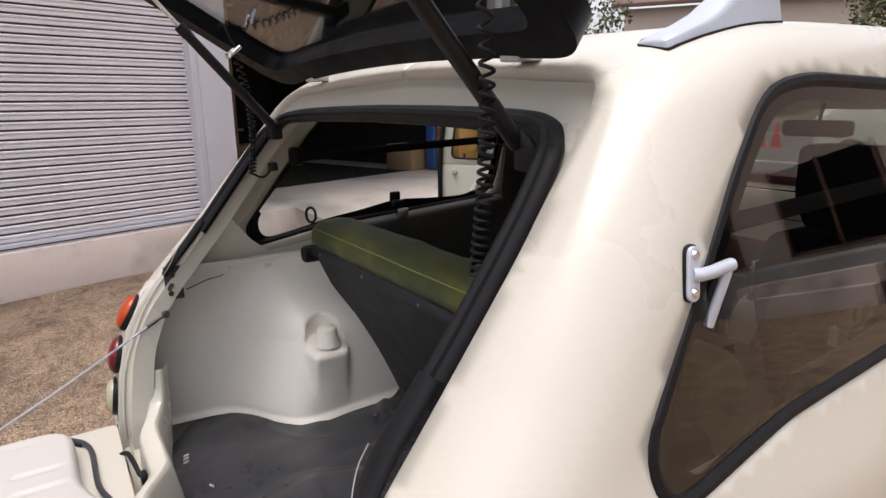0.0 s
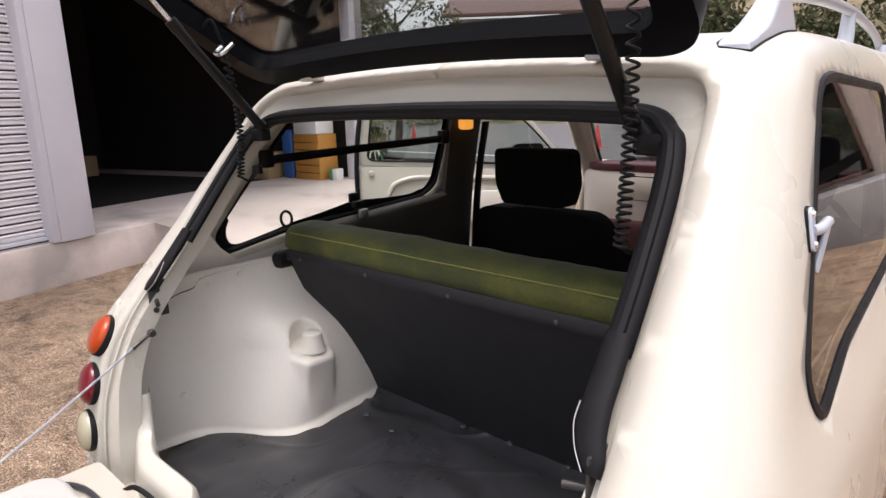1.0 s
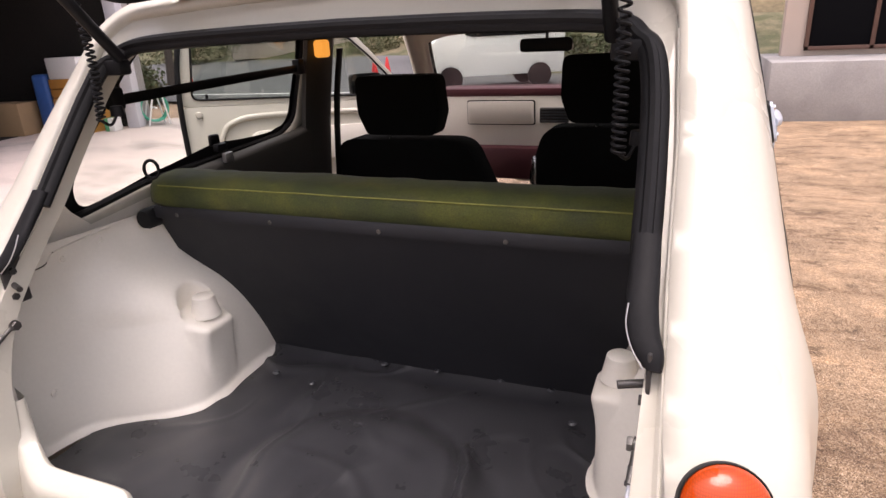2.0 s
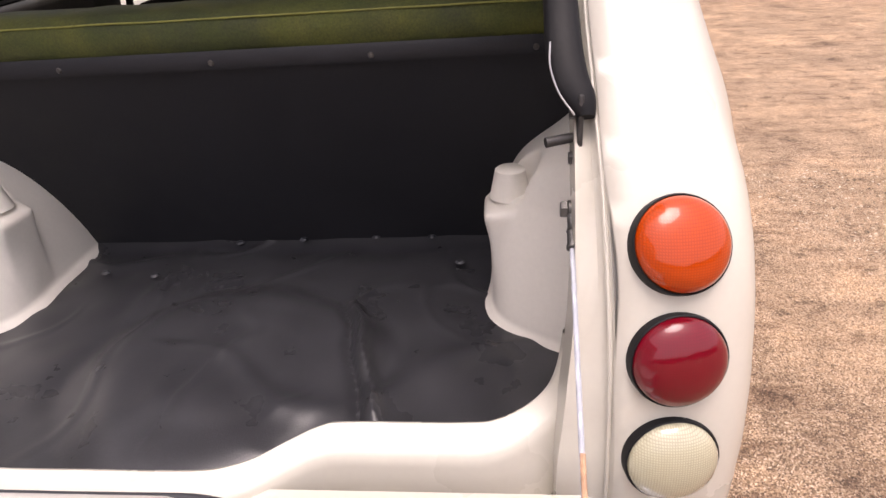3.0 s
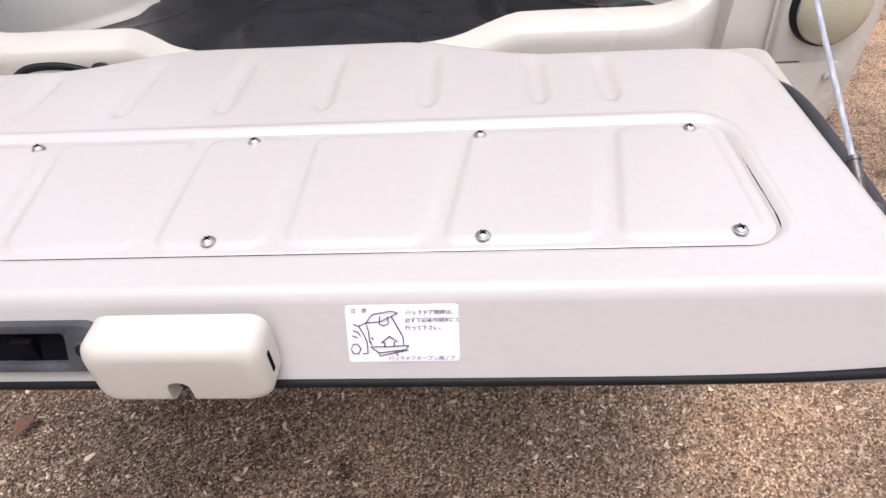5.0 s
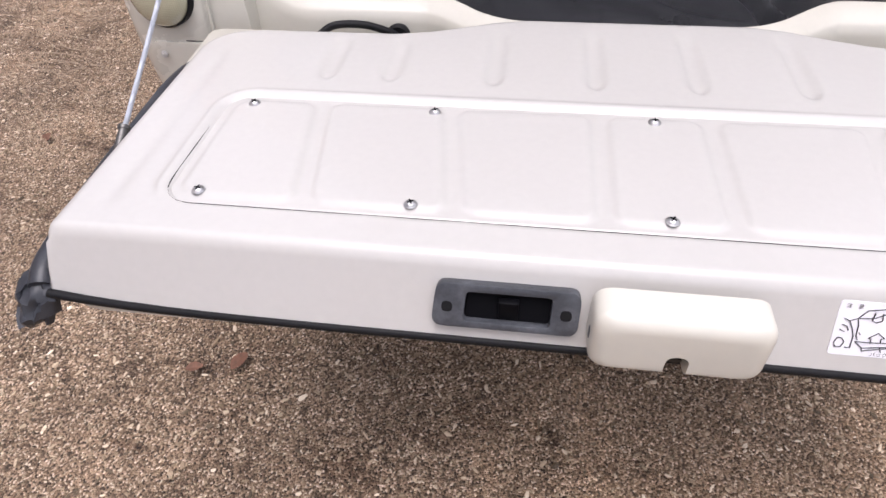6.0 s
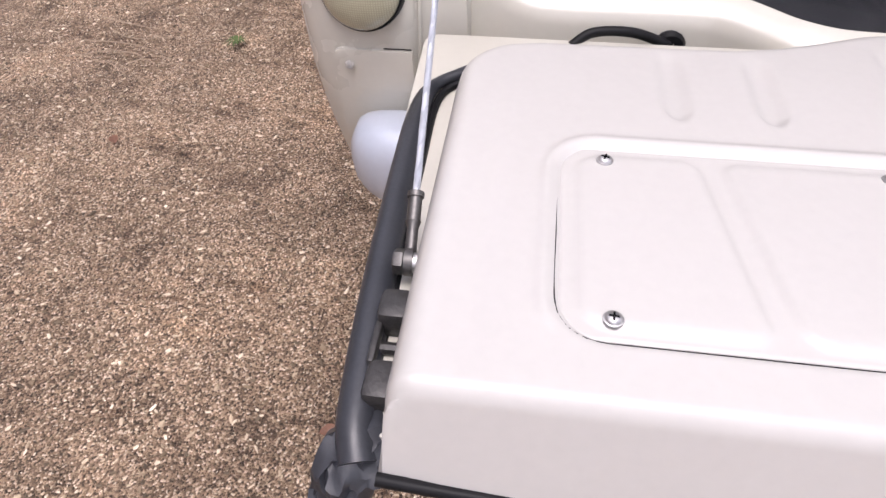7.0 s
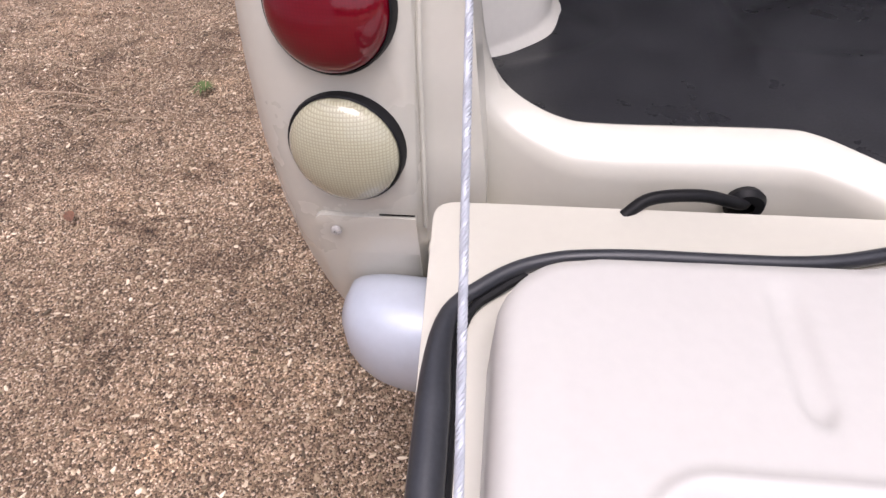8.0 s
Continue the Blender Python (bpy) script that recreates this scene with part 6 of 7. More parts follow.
# loose stones near the car
def stones(count, box_, size):
    base = bmesh.new()
    bmesh.ops.create_icosphere(base, subdivisions=1, radius=1)
    bv = np.array([tuple(v.co) for v in base.verts])
    bf = np.array([tuple(v.index for v in f.verts) for f in base.faces])
    base.free()
    rng = np.random.default_rng(5)
    x, y = rng.uniform(box_[0], box_[1], count), rng.uniform(box_[2], box_[3], count)
    s = np.minimum(size * (0.5 + rng.pareto(3.5, count)), size * 2.2)
    sc = s[:, None] * rng.uniform(0.7, 1.3, (count, 3)) * (1.5, 0.75, 0.6)
    v = bv[None] * sc[:, None, :] * (1 + 0.22 * rng.standard_normal((count, len(bv), 1)))
    a = rng.uniform(0, 6.28, count)
    c, sn = np.cos(a)[:, None], np.sin(a)[:, None]
    z = np.array([0.012 * noise.noise((p * 1.3, q * 1.3, 0)) for p, q in zip(x, y)]) - 0.010 + s * 0.25
    pos = np.stack([x[:, None] + c * v[:, :, 0] - sn * v[:, :, 1], y[:, None] + sn * v[:, :, 0] + c * v[:, :, 1], z[:, None] + v[:, :, 2]], -1).reshape(-1, 3)
    faces = (bf[None] + (np.arange(count) * len(bv))[:, None, None]).reshape(-1, 3)
    me = bpy.data.meshes.new("gravel")
    me.from_pydata(pos.tolist(), [], faces.tolist())
    return me


def stone_material():
    m = bpy.data.materials.new("gravel_stone")
    m.use_nodes = True
    n, k = m.node_tree.nodes, m.node_tree.links
    geo = n.new("ShaderNodeNewGeometry")
    r = n.new("ShaderNodeValToRGB")
    stops = [(0.0, (0.085, 0.062, 0.040)), (0.35, (0.300, 0.218, 0.138)), (0.68, (0.56, 0.435, 0.300)), (1.0, (0.86, 0.74, 0.58))]
    r.color_ramp.elements[0].color, r.color_ramp.elements[1].color = (*stops[0][1], 1), (*stops[-1][1], 1)
    for p, c in stops[1:-1]:
        r.color_ramp.elements.new(p).color = (*c, 1)
    k.new(geo.outputs["Random Per Island"], r.inputs[0])
    k.new(r.outputs[0], n["Principled BSDF"].inputs["Base Color"])
    n["Principled BSDF"].inputs["Roughness"].default_value = 0.75
    return m


gm = stones(110000, (-2.3, 2.6, -1.0, 2.6), 0.0023)
gm.materials.append(stone_material())
tagged(new("gravel", gm), "loose brown and pale gravel grains", "gravel", kind="stuff")


# dead twigs and a small weed
def twig(name, pts, label):
    return tagged(mesh_object(name, tube(smooth_path(pts, 4), lambda t: 0.0024 * (1 - 0.6 * t), 6), STRAW, None, label), label, "twig")


twig("twig", [(-1.95, 1.28, 0.004), (-1.80, 1.22, 0.012), (-1.62, 1.20, 0.004)], "dry pale twig lying on gravel")
twig("twig", [(-1.93, 1.12, 0.004), (-1.75, 1.10, 0.010), (-1.60, 1.05, 0.004)], "dry pale twig lying on gravel")
twig("twig", [(-1.88, 1.20, 0.004), (-1.76, 1.12, 0.02), (-1.66, 1.16, 0.004)], "dry pale twig lying on gravel")
for k in range(7):
    a0, l = 0.35 * math.sin(k * 2.1) - 0.25, 0.14 + 0.05 * math.sin(k * 1.3)
    x0, y0 = -1.93 + 0.055 * k, 1.02 + 0.03 * math.sin(k * 2.7)
    twig("twig", [(x0, y0, 0.004), (x0 + 0.5 * l, y0 + 0.5 * l * a0 + 0.01, 0.012 + 0.004 * (k % 3)), (x0 + l, y0 + l * a0, 0.004)], "dry pale straw stalk lying on gravel")
bm = bmesh.new()
for k in range(16):
    a = k * 2.4
    l = 0.03 + 0.02 * ((k * 7) % 5) / 5
    c, s = math.cos(a), math.sin(a)
    p = [Vector((0, 0, 0)), Vector((c * l * 0.5 - s * 0.0035, s * l * 0.5 + c * 0.0035, 0.02)), Vector((c * l, s * l, 0.012)), Vector((c * l * 0.5 + s * 0.0035, s * l * 0.5 - c * 0.0035, 0.02))]
    bm.faces.new([bm.verts.new(q) for q in p])
weed = mesh_object("weed", bm, WEED)
weed.location = (-1.41, 1.15, 0.0)
tagged(weed, "small green weed rosette in gravel", "weed")

# dry leaves lying about
DRY_LEAF = material("dry_leaf", (0.16, 0.075, 0.045), 0.75, vary=0.3, scale=40)


def dry_leaf(x, y, turn, size):
    rows = []
    for i in range(7):
        t = i / 6
        w = size * 0.32 * math.sin(math.pi * (0.06 + 0.9 * t)) ** 0.8
        c = size * (t - 0.5)
        rows.append([(c, w * u, 0.006 + 0.35 * w * abs(u) + 0.012 * size * math.sin(5 * t)) for u in (-1, -0.5, 0, 0.5, 1)])
    bm = join(quads(rows), tube([(-size * 0.5, 0, 0.006), (-size * 0.72, 0.003, 0.008)], 0.0008, 5))
    ob = mesh_object("dry_leaf", bm, DRY_LEAF)
    ob.matrix_basis = pose(x, y, 0.0, 0, 0, turn)
    return tagged(ob, "curled brown dry leaf on gravel", "leaf", group="dry leaves")


dry_leaf(-0.666, -0.085, 70, 0.045)
dry_leaf(-0.752, -0.111, 20, 0.035)
dry_leaf(-1.55, 0.62, 130, 0.04)
dry_leaf(1.62, 0.75, 40, 0.045)

# ---- workshop on the left: raised slab, shutter, columns, dark bay ----
BM = Matrix.Translation((-4.64, 0, 0)) @ Matrix.Rotation(math.atan2(0.960, -0.279), 4, "Z")


def in_shop(ob):
    ob.matrix_basis = BM @ ob.matrix_basis
    return ob


in_shop(setting("platform", box(-9, 7.1, 0.0, 7.5, -0.3, 0.36, 0.02), CONCRETE, "raised pale concrete slab with stained face"))
bm = quads([[(u, -2.8 * v, top * (0.437 - 0.34 * v - 0.03 * math.sin(math.pi * v)) - 0.08) for v in np.linspace(0, 1, 8)] for u, top in [(2.295, 0)] + [(q, 1) for q in np.linspace(2.3, 8.4, 8)] + [(8.405, 0)]])
in_shop(setting("ramp", bm, CONCRETE, "worn concrete ramp up to the slab", smooth=False))
# corrugated shutter
rows = []
pitch, n_c = 0.0715, 47
for k in range(n_c):
    z = 0.41 + k * pitch
    for f, d in ((0.0, -0.022), (0.20, -0.022), (0.22, 0.004), (0.30, 0.006), (0.52, 0.004), (0.56, -0.003), (0.62, -0.004), (0.68, 0.004), (0.76, 0.012), (0.86, 0.014), (0.94, 0.010), (0.985, 0.0), (0.99, -0.022)):
        rows.append([(-7.5, 0.10 - d, z + f * pitch), (1.30, 0.10 - d, z + f * pitch)])
shutter = setting("roller_shutter", quads(rows), SHUTTER, "closed grey corrugated roller shutter", category="shutter")
in_shop(shutter)
# dark strips laid in the slat recesses to paint their shade
JOINT_SHADE = material("shutter_joint_shade", (0.05, 0.045, 0.05), 0.8, vary=0.2, scale=8)
mesh_object("slat_joint_shade", join(*[box(-7.5, 1.30, 0.108, 0.121, 0.41 + k * pitch - 0.0005, 0.41 + k * pitch + 0.0150, 0) for k in range(1, n_c)]), JOINT_SHADE, shutter, "dark strips for the shade in the joints between the slats", False)
bottom_bar = mesh_object("bottom_rail", box(-7.5, 1.30, 0.06, 0.13, 0.36, 0.415, 0.006), PILLAR, shutter, "pale bottom rail")
mesh_object("rail_line", box(-7.5, 1.30, 0.052, 0.062, 0.375, 0.383, 0.001), HOLE_DARK, shutter)
mesh_object("pull_tab", box(-1.10, -0.98, 0.06, 0.09, 1.02, 1.045, 0.004), CHROME, shutter, "small metal pull")
col = setting("column", join(box(1.28, 1.66, -0.02, 0.20, 0.36, 4.2, 0.008), box(1.34, 1.60, -0.035, -0.02, 0.36, 4.2, 0.004)), PILLAR, "pale grey steel door column")
in_shop(col)
in_shop(setting("column", box(6.08, 6.24, 0.08, 0.25, 0.36, 4.2, 0.01), PILLAR, "pale grey steel door column"))
in_shop(setting("wall_end", box(6.24, 6.60, 0.20, 0.32, 0.36, 4.2, 0.005), CONCRETE_GREY, "grey outer wall of the workshop"))
in_shop(setting("wall_back", box(-7.6, 6.45, 6.2, 6.4, 0.3, 4.3, 0), BAY_SHADE, "inner wall with the bay's shade in its colour"))
in_shop(setting("wall_side", box(6.28, 6.40, 0.32, 6.2, 0.3, 4.3, 0), BAY_SHADE, "inner wall with the bay's shade in its colour"))
in_shop(setting("wall_partition", box(1.20, 1.30, 0.2, 6.3, 0.3, 4.3, 0), BAY_SHADE, "inner wall with the bay's shade in its colour"))
in_shop(setting("roof_slab", box(-7.7, 6.7, -0.3, 6.5, 4.2, 4.4, 0.01), CONCRETE_GREY, "workshop roof"))
in_shop(setting("lintel", box(-7.6, 6.1, 0.0, 0.25, 3.0, 4.2, 0.01), PILLAR, "pale steel lintel"))
# rear part of the floor, painted dark where the bay lies in shade
in_shop(setting("floor", box(1.30, 5.60, 1.5, 6.2, 0.30, 0.365, 0.002), BAY_SHADE, "workshop floor, near-black for the shade deep in the bay"))
# clutter in the bay
shelf = thing("storage_rack", "dim wooden storage rack inside the workshop", "rack")
for u in (2.6, 3.5, 4.4):
    part("upright", box(u - 0.05, u + 0.05, 4.6, 4.7, 0.36, 3.4, 0.005), CARD, shelf)
for z in (1.0, 1.7, 2.4, 3.1):
    part("board", box(2.5, 4.5, 4.5, 5.0, z, z + 0.04, 0.004), CARD, shelf)
in_shop(shelf)
for k, (u, v, w, h) in enumerate(((2.7, 5.0, 0.7, 0.5), (3.6, 5.1, 0.6, 0.7), (4.5, 5.0, 0.8, 0.35))):
    in_shop(tagged(mesh_object("cardboard_box", box(u, u + w, v, v + 0.5, 0.36, 0.36 + h, 0.01), CARD), "brown cardboard box on the workshop floor", "box"))


def crate(a, b, z):
    c = thing("crate", "orange plastic bottle crate with slotted sides", "crate", group="stacked crates")
    w, d, h = 0.57, 0.38, 0.345
    t = 0.02
    for y0, y1 in ((0, t), (d - t, d)):
        for z0 in (0.0, 0.115, 0.23):
            part("side_board", box(0, w, y0, y1, z0, z0 + (0.100 if z0 < 0.2 else 0.115), 0.004), CRATE_Y, c)
    for x0 in (0, w - t):
        part("end_board", box(x0, x0 + t, t, d - t, 0, h, 0.004), CRATE_Y, c)
    part("base", box(t, w - t, t, d - t, 0.005, 0.03, 0), CRATE_Y, c)
    c.matrix_basis = BM @ pose(a, b, z, 0, 0, 78)
    return c


crate(6.12, 0.45, 0.36)
crate(6.12, 0.455, 0.706)
foam = tagged(mesh_object("foam_box", box(0, 0.52, 0, 0.36, 0, 0.27, 0.015), WHITE), "white foam box on the crates", "box")
foam.matrix_basis = BM @ pose(6.11, 0.49, 1.051, 0, 0, 78)
in_shop(tagged(mesh_object("blue_sheet", box(5.86, 6.10, 1.12, 1.34, 0.36, 1.12, 0.05, 3), BLUE), "blue plastic sheet bundle", "sheet"))
in_shop(tagged(mesh_object("cardboard_box", box(5.62, 6.05, 1.42, 2.00, 0.36, 0.78, 0.01), CARD), "brown cardboard box on the slab", "box"))
carton = thing("carton", "small green and white carton beside the crates", "carton")
part("box", box(5.80, 5.98, 0.26, 0.34, 0.36, 0.53, 0.006), WHITE, carton)
part("green_end", box(5.80, 5.98, 0.34, 0.40, 0.36, 0.53, 0.006), material("green_carton", (0.08, 0.33, 0.16), 0.6), carton)
in_shop(carton)

# hose reel
reel = thing("hose_reel", "white hose reel with green garden hose", "hose reel")
for k in range(5):
    part("hose_turn", tube([(0.02 * k - 0.04, 0.19 * (1 - 0.06 * (k % 2)) * math.cos(a), 0.24 + 0.19 * (1 - 0.06 * (k % 2)) * math.sin(a)) for a in np.linspace(0, 2 * math.pi, 36)[:-1]], 0.011, 8, closed=True), HOSE, reel)
for x in (-0.09, 0.09):
    part("reel_side", tube([(x, -0.14, 0.0), (x, -0.02, 0.42), (x, 0.10, 0.42), (x, 0.16, 0.0)], 0.012, 8), WHITE, reel)
part("axle", tube([(-0.10, 0, 0.24), (0.10, 0, 0.24)], 0.015, 8), WHITE, reel)
reel.matrix_basis = pose(-6.42, 6.12, 0.36, 0, 0, -22) @ Matrix.Scale(0.98, 4)

# ---- road, far side, terrace and house ----
setting("road", slab([(-60, 10.5), (60, 13.5), (60, 19.5), (-60, 17.5)], 0.02, lambda u, v, w: (u, v, 0.045 + w), 0), ASPHALT, "grey asphalt road")
rows = []
for v in np.linspace(0, 1, 8):
    rows.append([(x, 17.4 + 0.0167 * (x + 60) + 8.0 * v, 0.062 + 0.5 * v * v * (3 - 2 * v)) for x in np.linspace(-60, -5, 24)])
setting("road", quads(rows), ASPHALT, "grey asphalt side road climbing away", smooth="keep")
setting("road_line", slab([(-60, 12.0), (60, 15.0), (60, 15.15), (-60, 12.15)], 0.006, lambda u, v, w: (u, v, 0.067 + w), 0), WHITE, "white road line")
setting("terrace", box(1.55, 16, 9.55, 12.0, -0.2, 0.78, 0.015), CONCRETE_GREY, "grey block terrace wall")
setting("terrace_steps", join(box(4.4, 6.6, 9.1, 9.55, -0.2, 0.30, 0.01), box(4.4, 6.6, 9.3, 9.56, -0.2, 0.54, 0.01)), CONCRETE, "pale concrete steps")
house = thing("house", "beige rendered house with brown window frames", "house")
part("wall", box(1.8, 16, 11.0, 11.3, 0.78, 5.4, 0.01), HOUSE_WALL, house)
for x in (2.1, 4.6, 7.4):
    w = part("window", box(x, x + 1.8, 10.96, 11.0, 0.9, 2.6, 0.01), HOLE_DARK, house, "dark window")
    for q in (x, x + 0.87, x + 1.74):
        part("window_frame", box(q, q + 0.06, 10.93, 10.965, 0.86, 2.64, 0.004), BROWN, w)
    part("window_frame", box(x, x + 1.8, 10.93, 10.965, 0.86, 0.92, 0.004), BROWN, w)
part("roof", slab([(1.2, 10.2), (16.5, 10.2), (16.5, 17), (1.2, 17)], 0.25, lambda u, v, w: (u, v, 5.3 + w + 0.35 * (v - 10.2)), 0.02), material("roof_tiles", (0.09, 0.09, 0.10), 0.7, vary=0.2, scale=4), house)


def cone(x, y, z=0.05):
    c = thing("traffic_cone", "red plastic traffic cone on the roadside", "cone", group="traffic cones")
    part("cone", lathe([(0, 0.70), (0.02, 0.70), (0.03, 0.68), (0.14, 0.03), (0.14, 0.0)], 16), RED, c)
    part("base", box(-0.19, 0.19, -0.19, 0.19, 0.0, 0.035, 0.01), RED, c)
    c.location = (x, y, z)


for x, y in ((-17.1, 17.1), (-16.9, 17.8), (-8.9, 17.4), (-8.5, 17.5)):
    cone(x, y)


def van(x, y, turn):
    v = thing("parked_van", "small white parked van", "van")
    side = rounded([(-1.65, 0.32), (1.65, 0.32), (1.65, 0.95), (1.30, 1.25), (0.95, 1.85), (-1.60, 1.88), (-1.68, 1.2)], [0.05, 0.1, 0.12, 0.1, 0.15, 0.12, 0.1], 5)
    part("body", slab(side, 1.45, lambda u, q, w: (u, w - 0.725, q), 0.05), WHITE, v)
    for s in (-0.735, 0.728):
        part("side_window", slab(rounded([(-1.3, 1.2), (0.55, 1.2), (0.75, 1.25), (0.60, 1.7), (-1.3, 1.72)], 0.05, 4), 0.012, lambda u, q, w: (u, s + w, q), 0), HOLE_DARK, v)
        for cx in (-1.05, 1.1):
            part("tyre", lathe([(0, 0.0), (0.18, 0.0), (0.27, 0.01), (0.28, 0.03), (0.28, 0.14), (0, 0.14)], 20, Matrix.Translation((cx, s - 0.06, 0.28)) @ Matrix.Rotation(radians(-90), 4, "X")), RUBBER, v)
    part("windscreen", slab(rounded([(-0.6, 0), (0.6, 0), (0.55, 0.62), (-0.55, 0.62)], 0.05, 4), 0.02, lambda u, q, w: (1.36 - 0.57 * q + w * 0.8, u, 1.22 + q * 0.95 + 0.03), 0), HOLE_DARK, v)
    part("grille", box(1.62, 1.68, -0.4, 0.4, 0.62, 0.78, 0.01), TRIM, v)
    for q in (-0.55, 0.55):
        part("headlamp", lathe([(0, 0.03), (0.08, 0.02), (0.10, 0.0)], 16, Matrix.Translation((1.63, q, 0.72)) @ Matrix.Rotation(radians(90), 4, "Y")), CHROME, v)
    v.matrix_basis = pose(x, y, 0.06, 0, 0, turn)


van(-4.2, 14.6, -150)


# trees: trunk, limbs and crowns of small leaf clumps
def leaf_cloud(centres, per, size, seed, flat=1.0):
    rng = np.random.default_rng(seed)
    verts, faces = [], []
    for cx, cy, cz, r in centres:
        for _ in range(per):
            d = rng.standard_normal(3)
            d /= np.linalg.norm(d)
            p = np.array((cx, cy, cz)) + d * r * rng.uniform(0.35, 1.0) * (1, 1, flat)
            a, b = rng.standard_normal(3), rng.standard_normal(3)
            a /= np.linalg.norm(a)
            b -= a * a.dot(b)
            b /= np.linalg.norm(b)
            s = size * rng.uniform(0.6, 1.4)
            k = len(verts)
            verts += [tuple(p - a * s), tuple(p + b * s * 0.45), tuple(p + a * s), tuple(p - b * s * 0.45)]
            faces.append((k, k + 1, k + 2, k + 3))
    me = bpy.data.meshes.new("crown")
    me.from_pydata(verts, [], faces)
    me.materials.append(LEAF)
    return me


def tree(x, y, h, spread_, seed, per=260, size=0.10, label="bare-topped dark green tree"):
    rng = np.random.default_rng(seed)
    t = thing("tree", label, "tree", (x, y, 0))
    part("trunk", tube(smooth_path([(0, 0, -0.2), (0.1, 0.05, h * 0.3), (-0.05, 0.1, h * 0.6), (0.1, 0.0, h * 0.85)], 5), lambda q: 0.16 * (1 - 0.75 * q), 9), BARK, t)
    cents = []
    for k in range(9):
        a, z0 = rng.uniform(0, 6.28), h * rng.uniform(0.35, 0.75)
        l = spread_ * rng.uniform(0.6, 1.0)
        tip = (l * math.cos(a), l * math.sin(a), z0 + l * rng.uniform(0.4, 1.0))
        part("limb", tube(smooth_path([(0, 0, z0), (tip[0] * 0.5, tip[1] * 0.5, z0 + (tip[2] - z0) * 0.4), tip], 4), lambda q: 0.06 * (1 - 0.8 * q), 6), BARK, t)
        for f in (0.6, 1.0):
            cents.append((tip[0] * f, tip[1] * f, z0 + (tip[2] - z0) * f, spread_ * rng.uniform(0.22, 0.42)))
    c = new("crown", leaf_cloud(cents, per, size, seed))
    c.parent = t
    tagged(c, "loose crown of small leaves")


tree(-12.8, 11.2, 4.4, 1.7, 3, 150, 0.08)
tree(-19.5, 14.5, 5.2, 2.4, 4)
tree(-17, 17, 6, 3.0, 5)
tree(-6.0, 21.5, 5, 2.6, 6)
tree(-1.5, 22.5, 4.2, 2.6, 8)
for k, (x, y, r) in enumerate(((-9.0, 22.6, 1.2), (-14.0, 26.2, 1.3), (-4.5, 20.6, 1.1), (-2.0, 19.8, 1.0), (0.4, 20.2, 1.1), (-7.0, 21.6, 0.9), (-12.6, 10.9, 1.0), (-14.6, 12.3, 1.2), (-13.6, 11.0, 1.5), (-15.8, 12.6, 1.5), (-21.5, 24.6, 1.4), (-23.5, 23.6, 1.6))):
    rng = np.random.default_rng(40 + k)
    cents = [(rng.uniform(-r, r), rng.uniform(-r, r) * 0.6, rng.uniform(0.1, 0.9) * r, r * 0.5) for _ in range(7)]
    b = new("shrub", leaf_cloud(cents, 420, 0.06, 60 + k))
    b.location = (x, y, 0.1 if y < 22 else 0.6)
    tagged(b, "dense green roadside shrub", "shrub")

def hill_gap(x, y):
    """The hill falls away towards the valley."""
    az = math.degrees(math.atan2(-x, y))
    return 0.08 + 0.92 * min(1.0, max(0.0, (37 - az) / 12))


# wooded hill far behind and a grey block wall across the road
rows = []
for v in np.linspace(0, 1, 34):
    r = []
    for u in np.linspace(-1, 1, 80):
        x, y = 95 * u - 15, 30 + 60 * v
        z = 19 * (1 - (1 - v) ** 2) * hill_gap(x, y) + 1.8 * noise.noise((x * 0.12, y * 0.12, 4)) * v + 0.9 * noise.noise((x * 0.5, y * 0.5, 1)) * v
        r.append((x, y, z - 0.2))
    rows.append(r)
setting("backdrop_hill", quads(rows), HILL, "olive wooded hillside", smooth="keep", category="hill")
rng = np.random.default_rng(9)
cents = []
for _ in range(420):
    u, v = rng.uniform(-0.8, 0.8), rng.uniform(0.03, 0.75)
    x, y = 95 * u - 15, 30 + 60 * v
    z = 19 * (1 - (1 - v) ** 2) * hill_gap(x, y)
    if hill_gap(x, y) < 0.1:
        continue
    cents.append((x, y, z + 0.5, rng.uniform(0.9, 2.2)))
tagged(new("hill_trees", leaf_cloud(cents, 60, 0.35, 77)), "far trees on the hillside", "trees", kind="stuff")
GRASS = material("dry_grass_bank", (0.15, 0.125, 0.075), 0.95, vary=0.35, scale=0.8, fine=12, bump=0.5, second=(0.06, 0.066, 0.028), mix_at=(0.40, 0.58), mix_scale=0.9)
rows = []
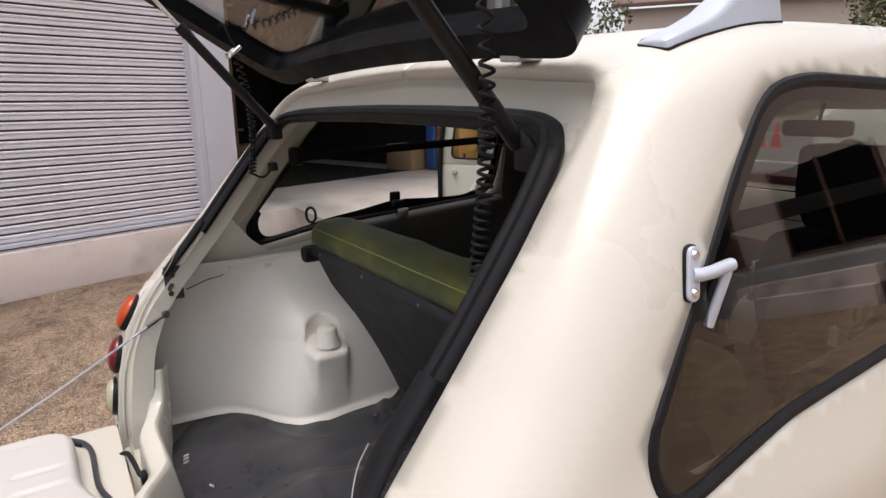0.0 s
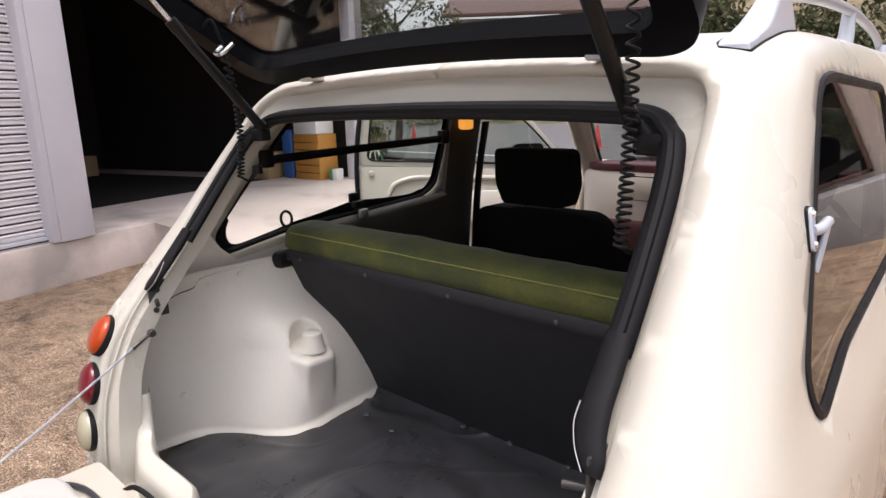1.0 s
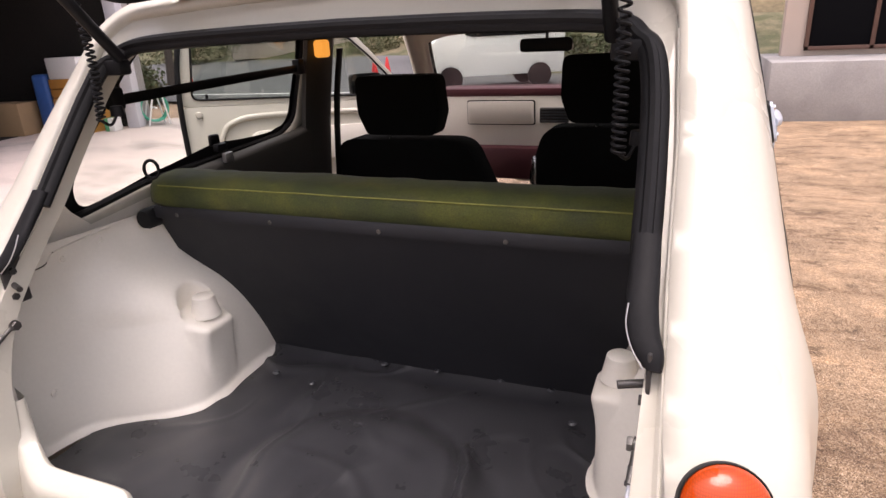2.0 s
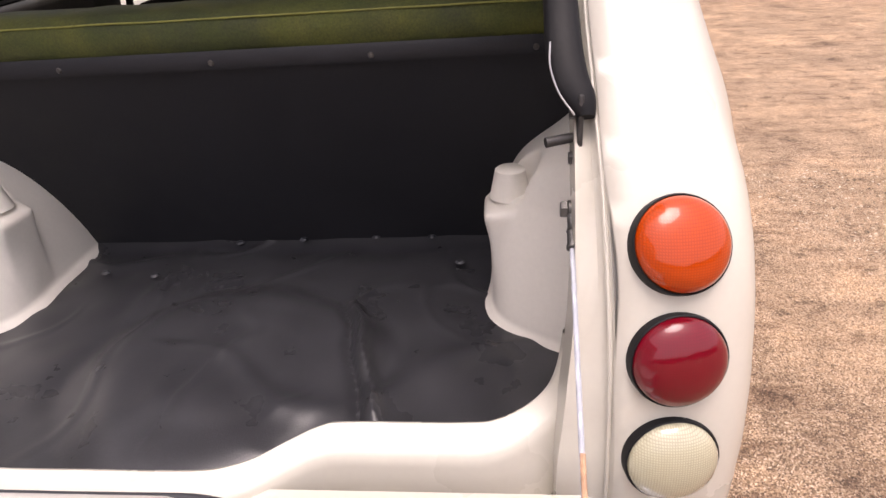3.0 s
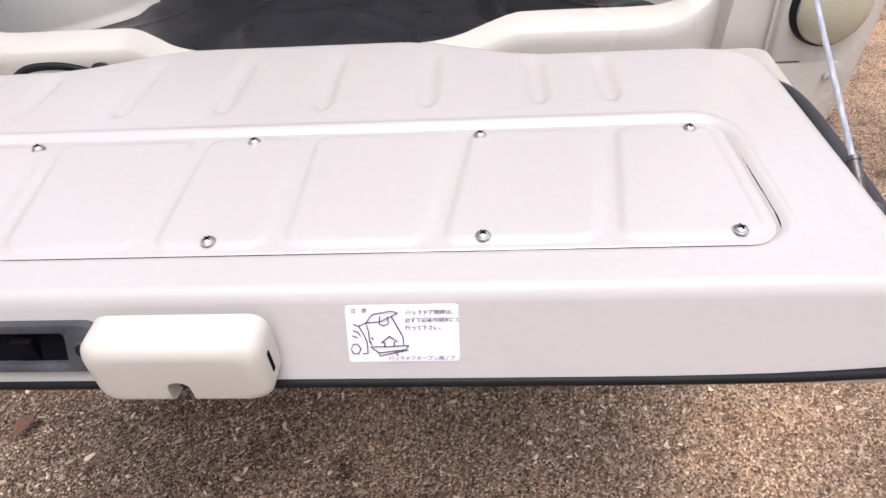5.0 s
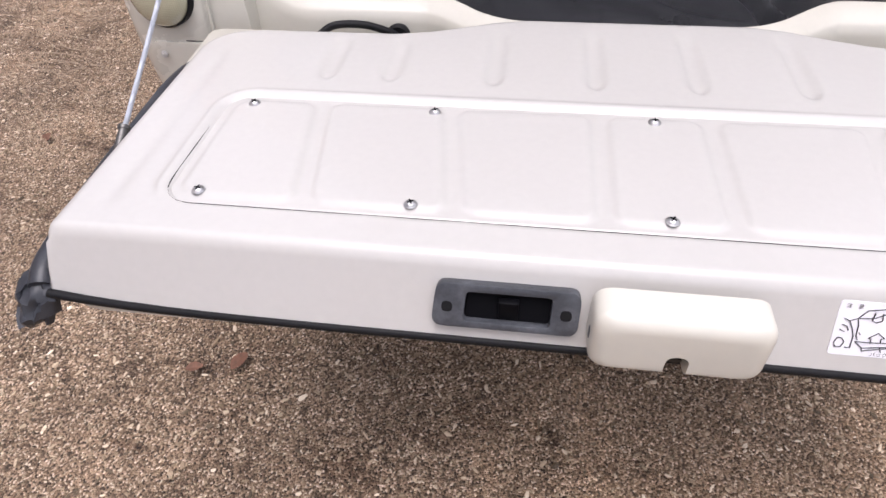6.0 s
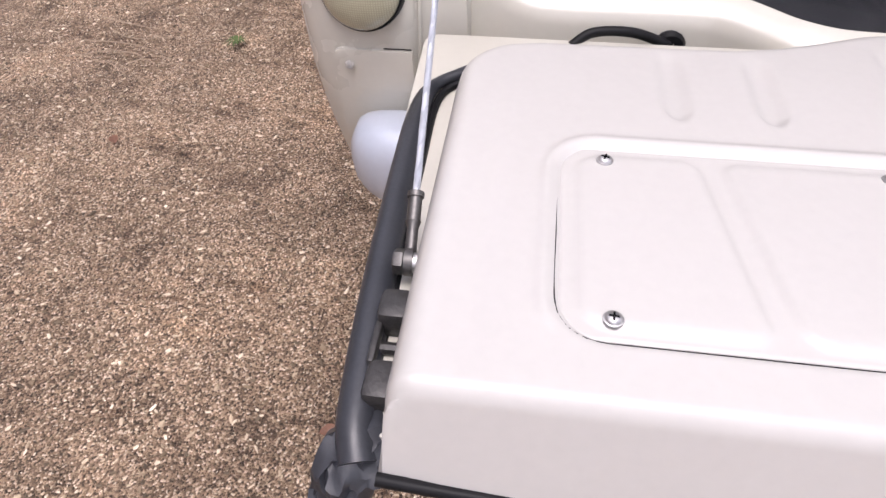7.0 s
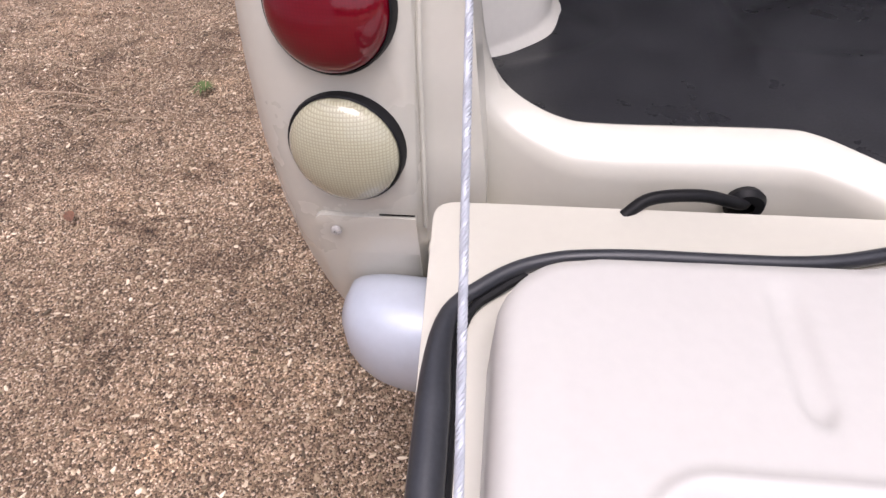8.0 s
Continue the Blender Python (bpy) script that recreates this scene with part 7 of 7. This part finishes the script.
for v in np.linspace(0, 1, 12):
    r = []
    for x in np.linspace(-40, 6, 60):
        back = min(1.0, max(0.0, (-6.0 - x) / 4.0))
        r.append((x, 18.6 + 6.3 * back + (8.0 - 4.5 * back) * v + 0.02 * x, 0.04 + 0.46 * back + (1.5 - 0.7 * back) * v ** 1.5 + 0.25 * v * noise.noise((x * 0.4, v * 3, 2))))
    rows.append(r)
setting("verge", quads(rows), GRASS, "dry grass bank across the road", smooth="keep")
far_house = thing("house", "pale two-storey house behind the grass bank", "house")
part("wall", box(-1.2, 9.0, 0, 6.0, -0.5, 4.6, 0.02), HOUSE_WALL, far_house)
for x in (-0.6, 0.7, 2.0, 4.2, 5.8):
    w = part("window", box(x, x + 0.9, -0.05, 0.01, 0.2, 2.1, 0.01), HOLE_DARK, far_house, "dark window")
    for q in (x, x + 0.42, x + 0.84):
        part("window_frame", box(q, q + 0.06, -0.09, -0.045, 0.2, 2.1, 0.004), WHITE, w)
part("roof", slab([(-1.8, -0.6), (9.6, -0.6), (9.6, 6.6), (-1.8, 6.6)], 0.2, lambda u, v, w: (u, v, 4.6 + w + 0.3 * (v + 0.6)), 0.02), BROWN, far_house)
far_house.matrix_basis = pose(-19.4, 25.2, 1.1, 0, 0, 36)
# overhead wires
for k, z in enumerate((6.2, 6.8, 7.5)):
    tagged(mesh_object("overhead_wire", tube([(-40 + 8 * i, 20 + 0.4 * i, z + 0.05 * (i - 5) ** 2 * 0.4) for i in range(11)], 0.012, 5), RUBBER), "thin black overhead wire", "wire", group="overhead wires")
# low woods that close the yard behind the car
rng = np.random.default_rng(21)
cents = []
for k in range(260):
    a = radians(rng.uniform(-78, 78))
    d = rng.uniform(27, 34)
    h = rng.uniform(0.3, 1.0) * (3.6 + 1.8 * noise.noise((a * 5, 0, 2)))
    cents.append((d * math.sin(a), -d * math.cos(a), h, rng.uniform(0.9, 1.6)))
tagged(new("far_woods", leaf_cloud(cents, 120, 0.30, 78)), "low dark woods beyond the yard", "trees", kind="stuff")
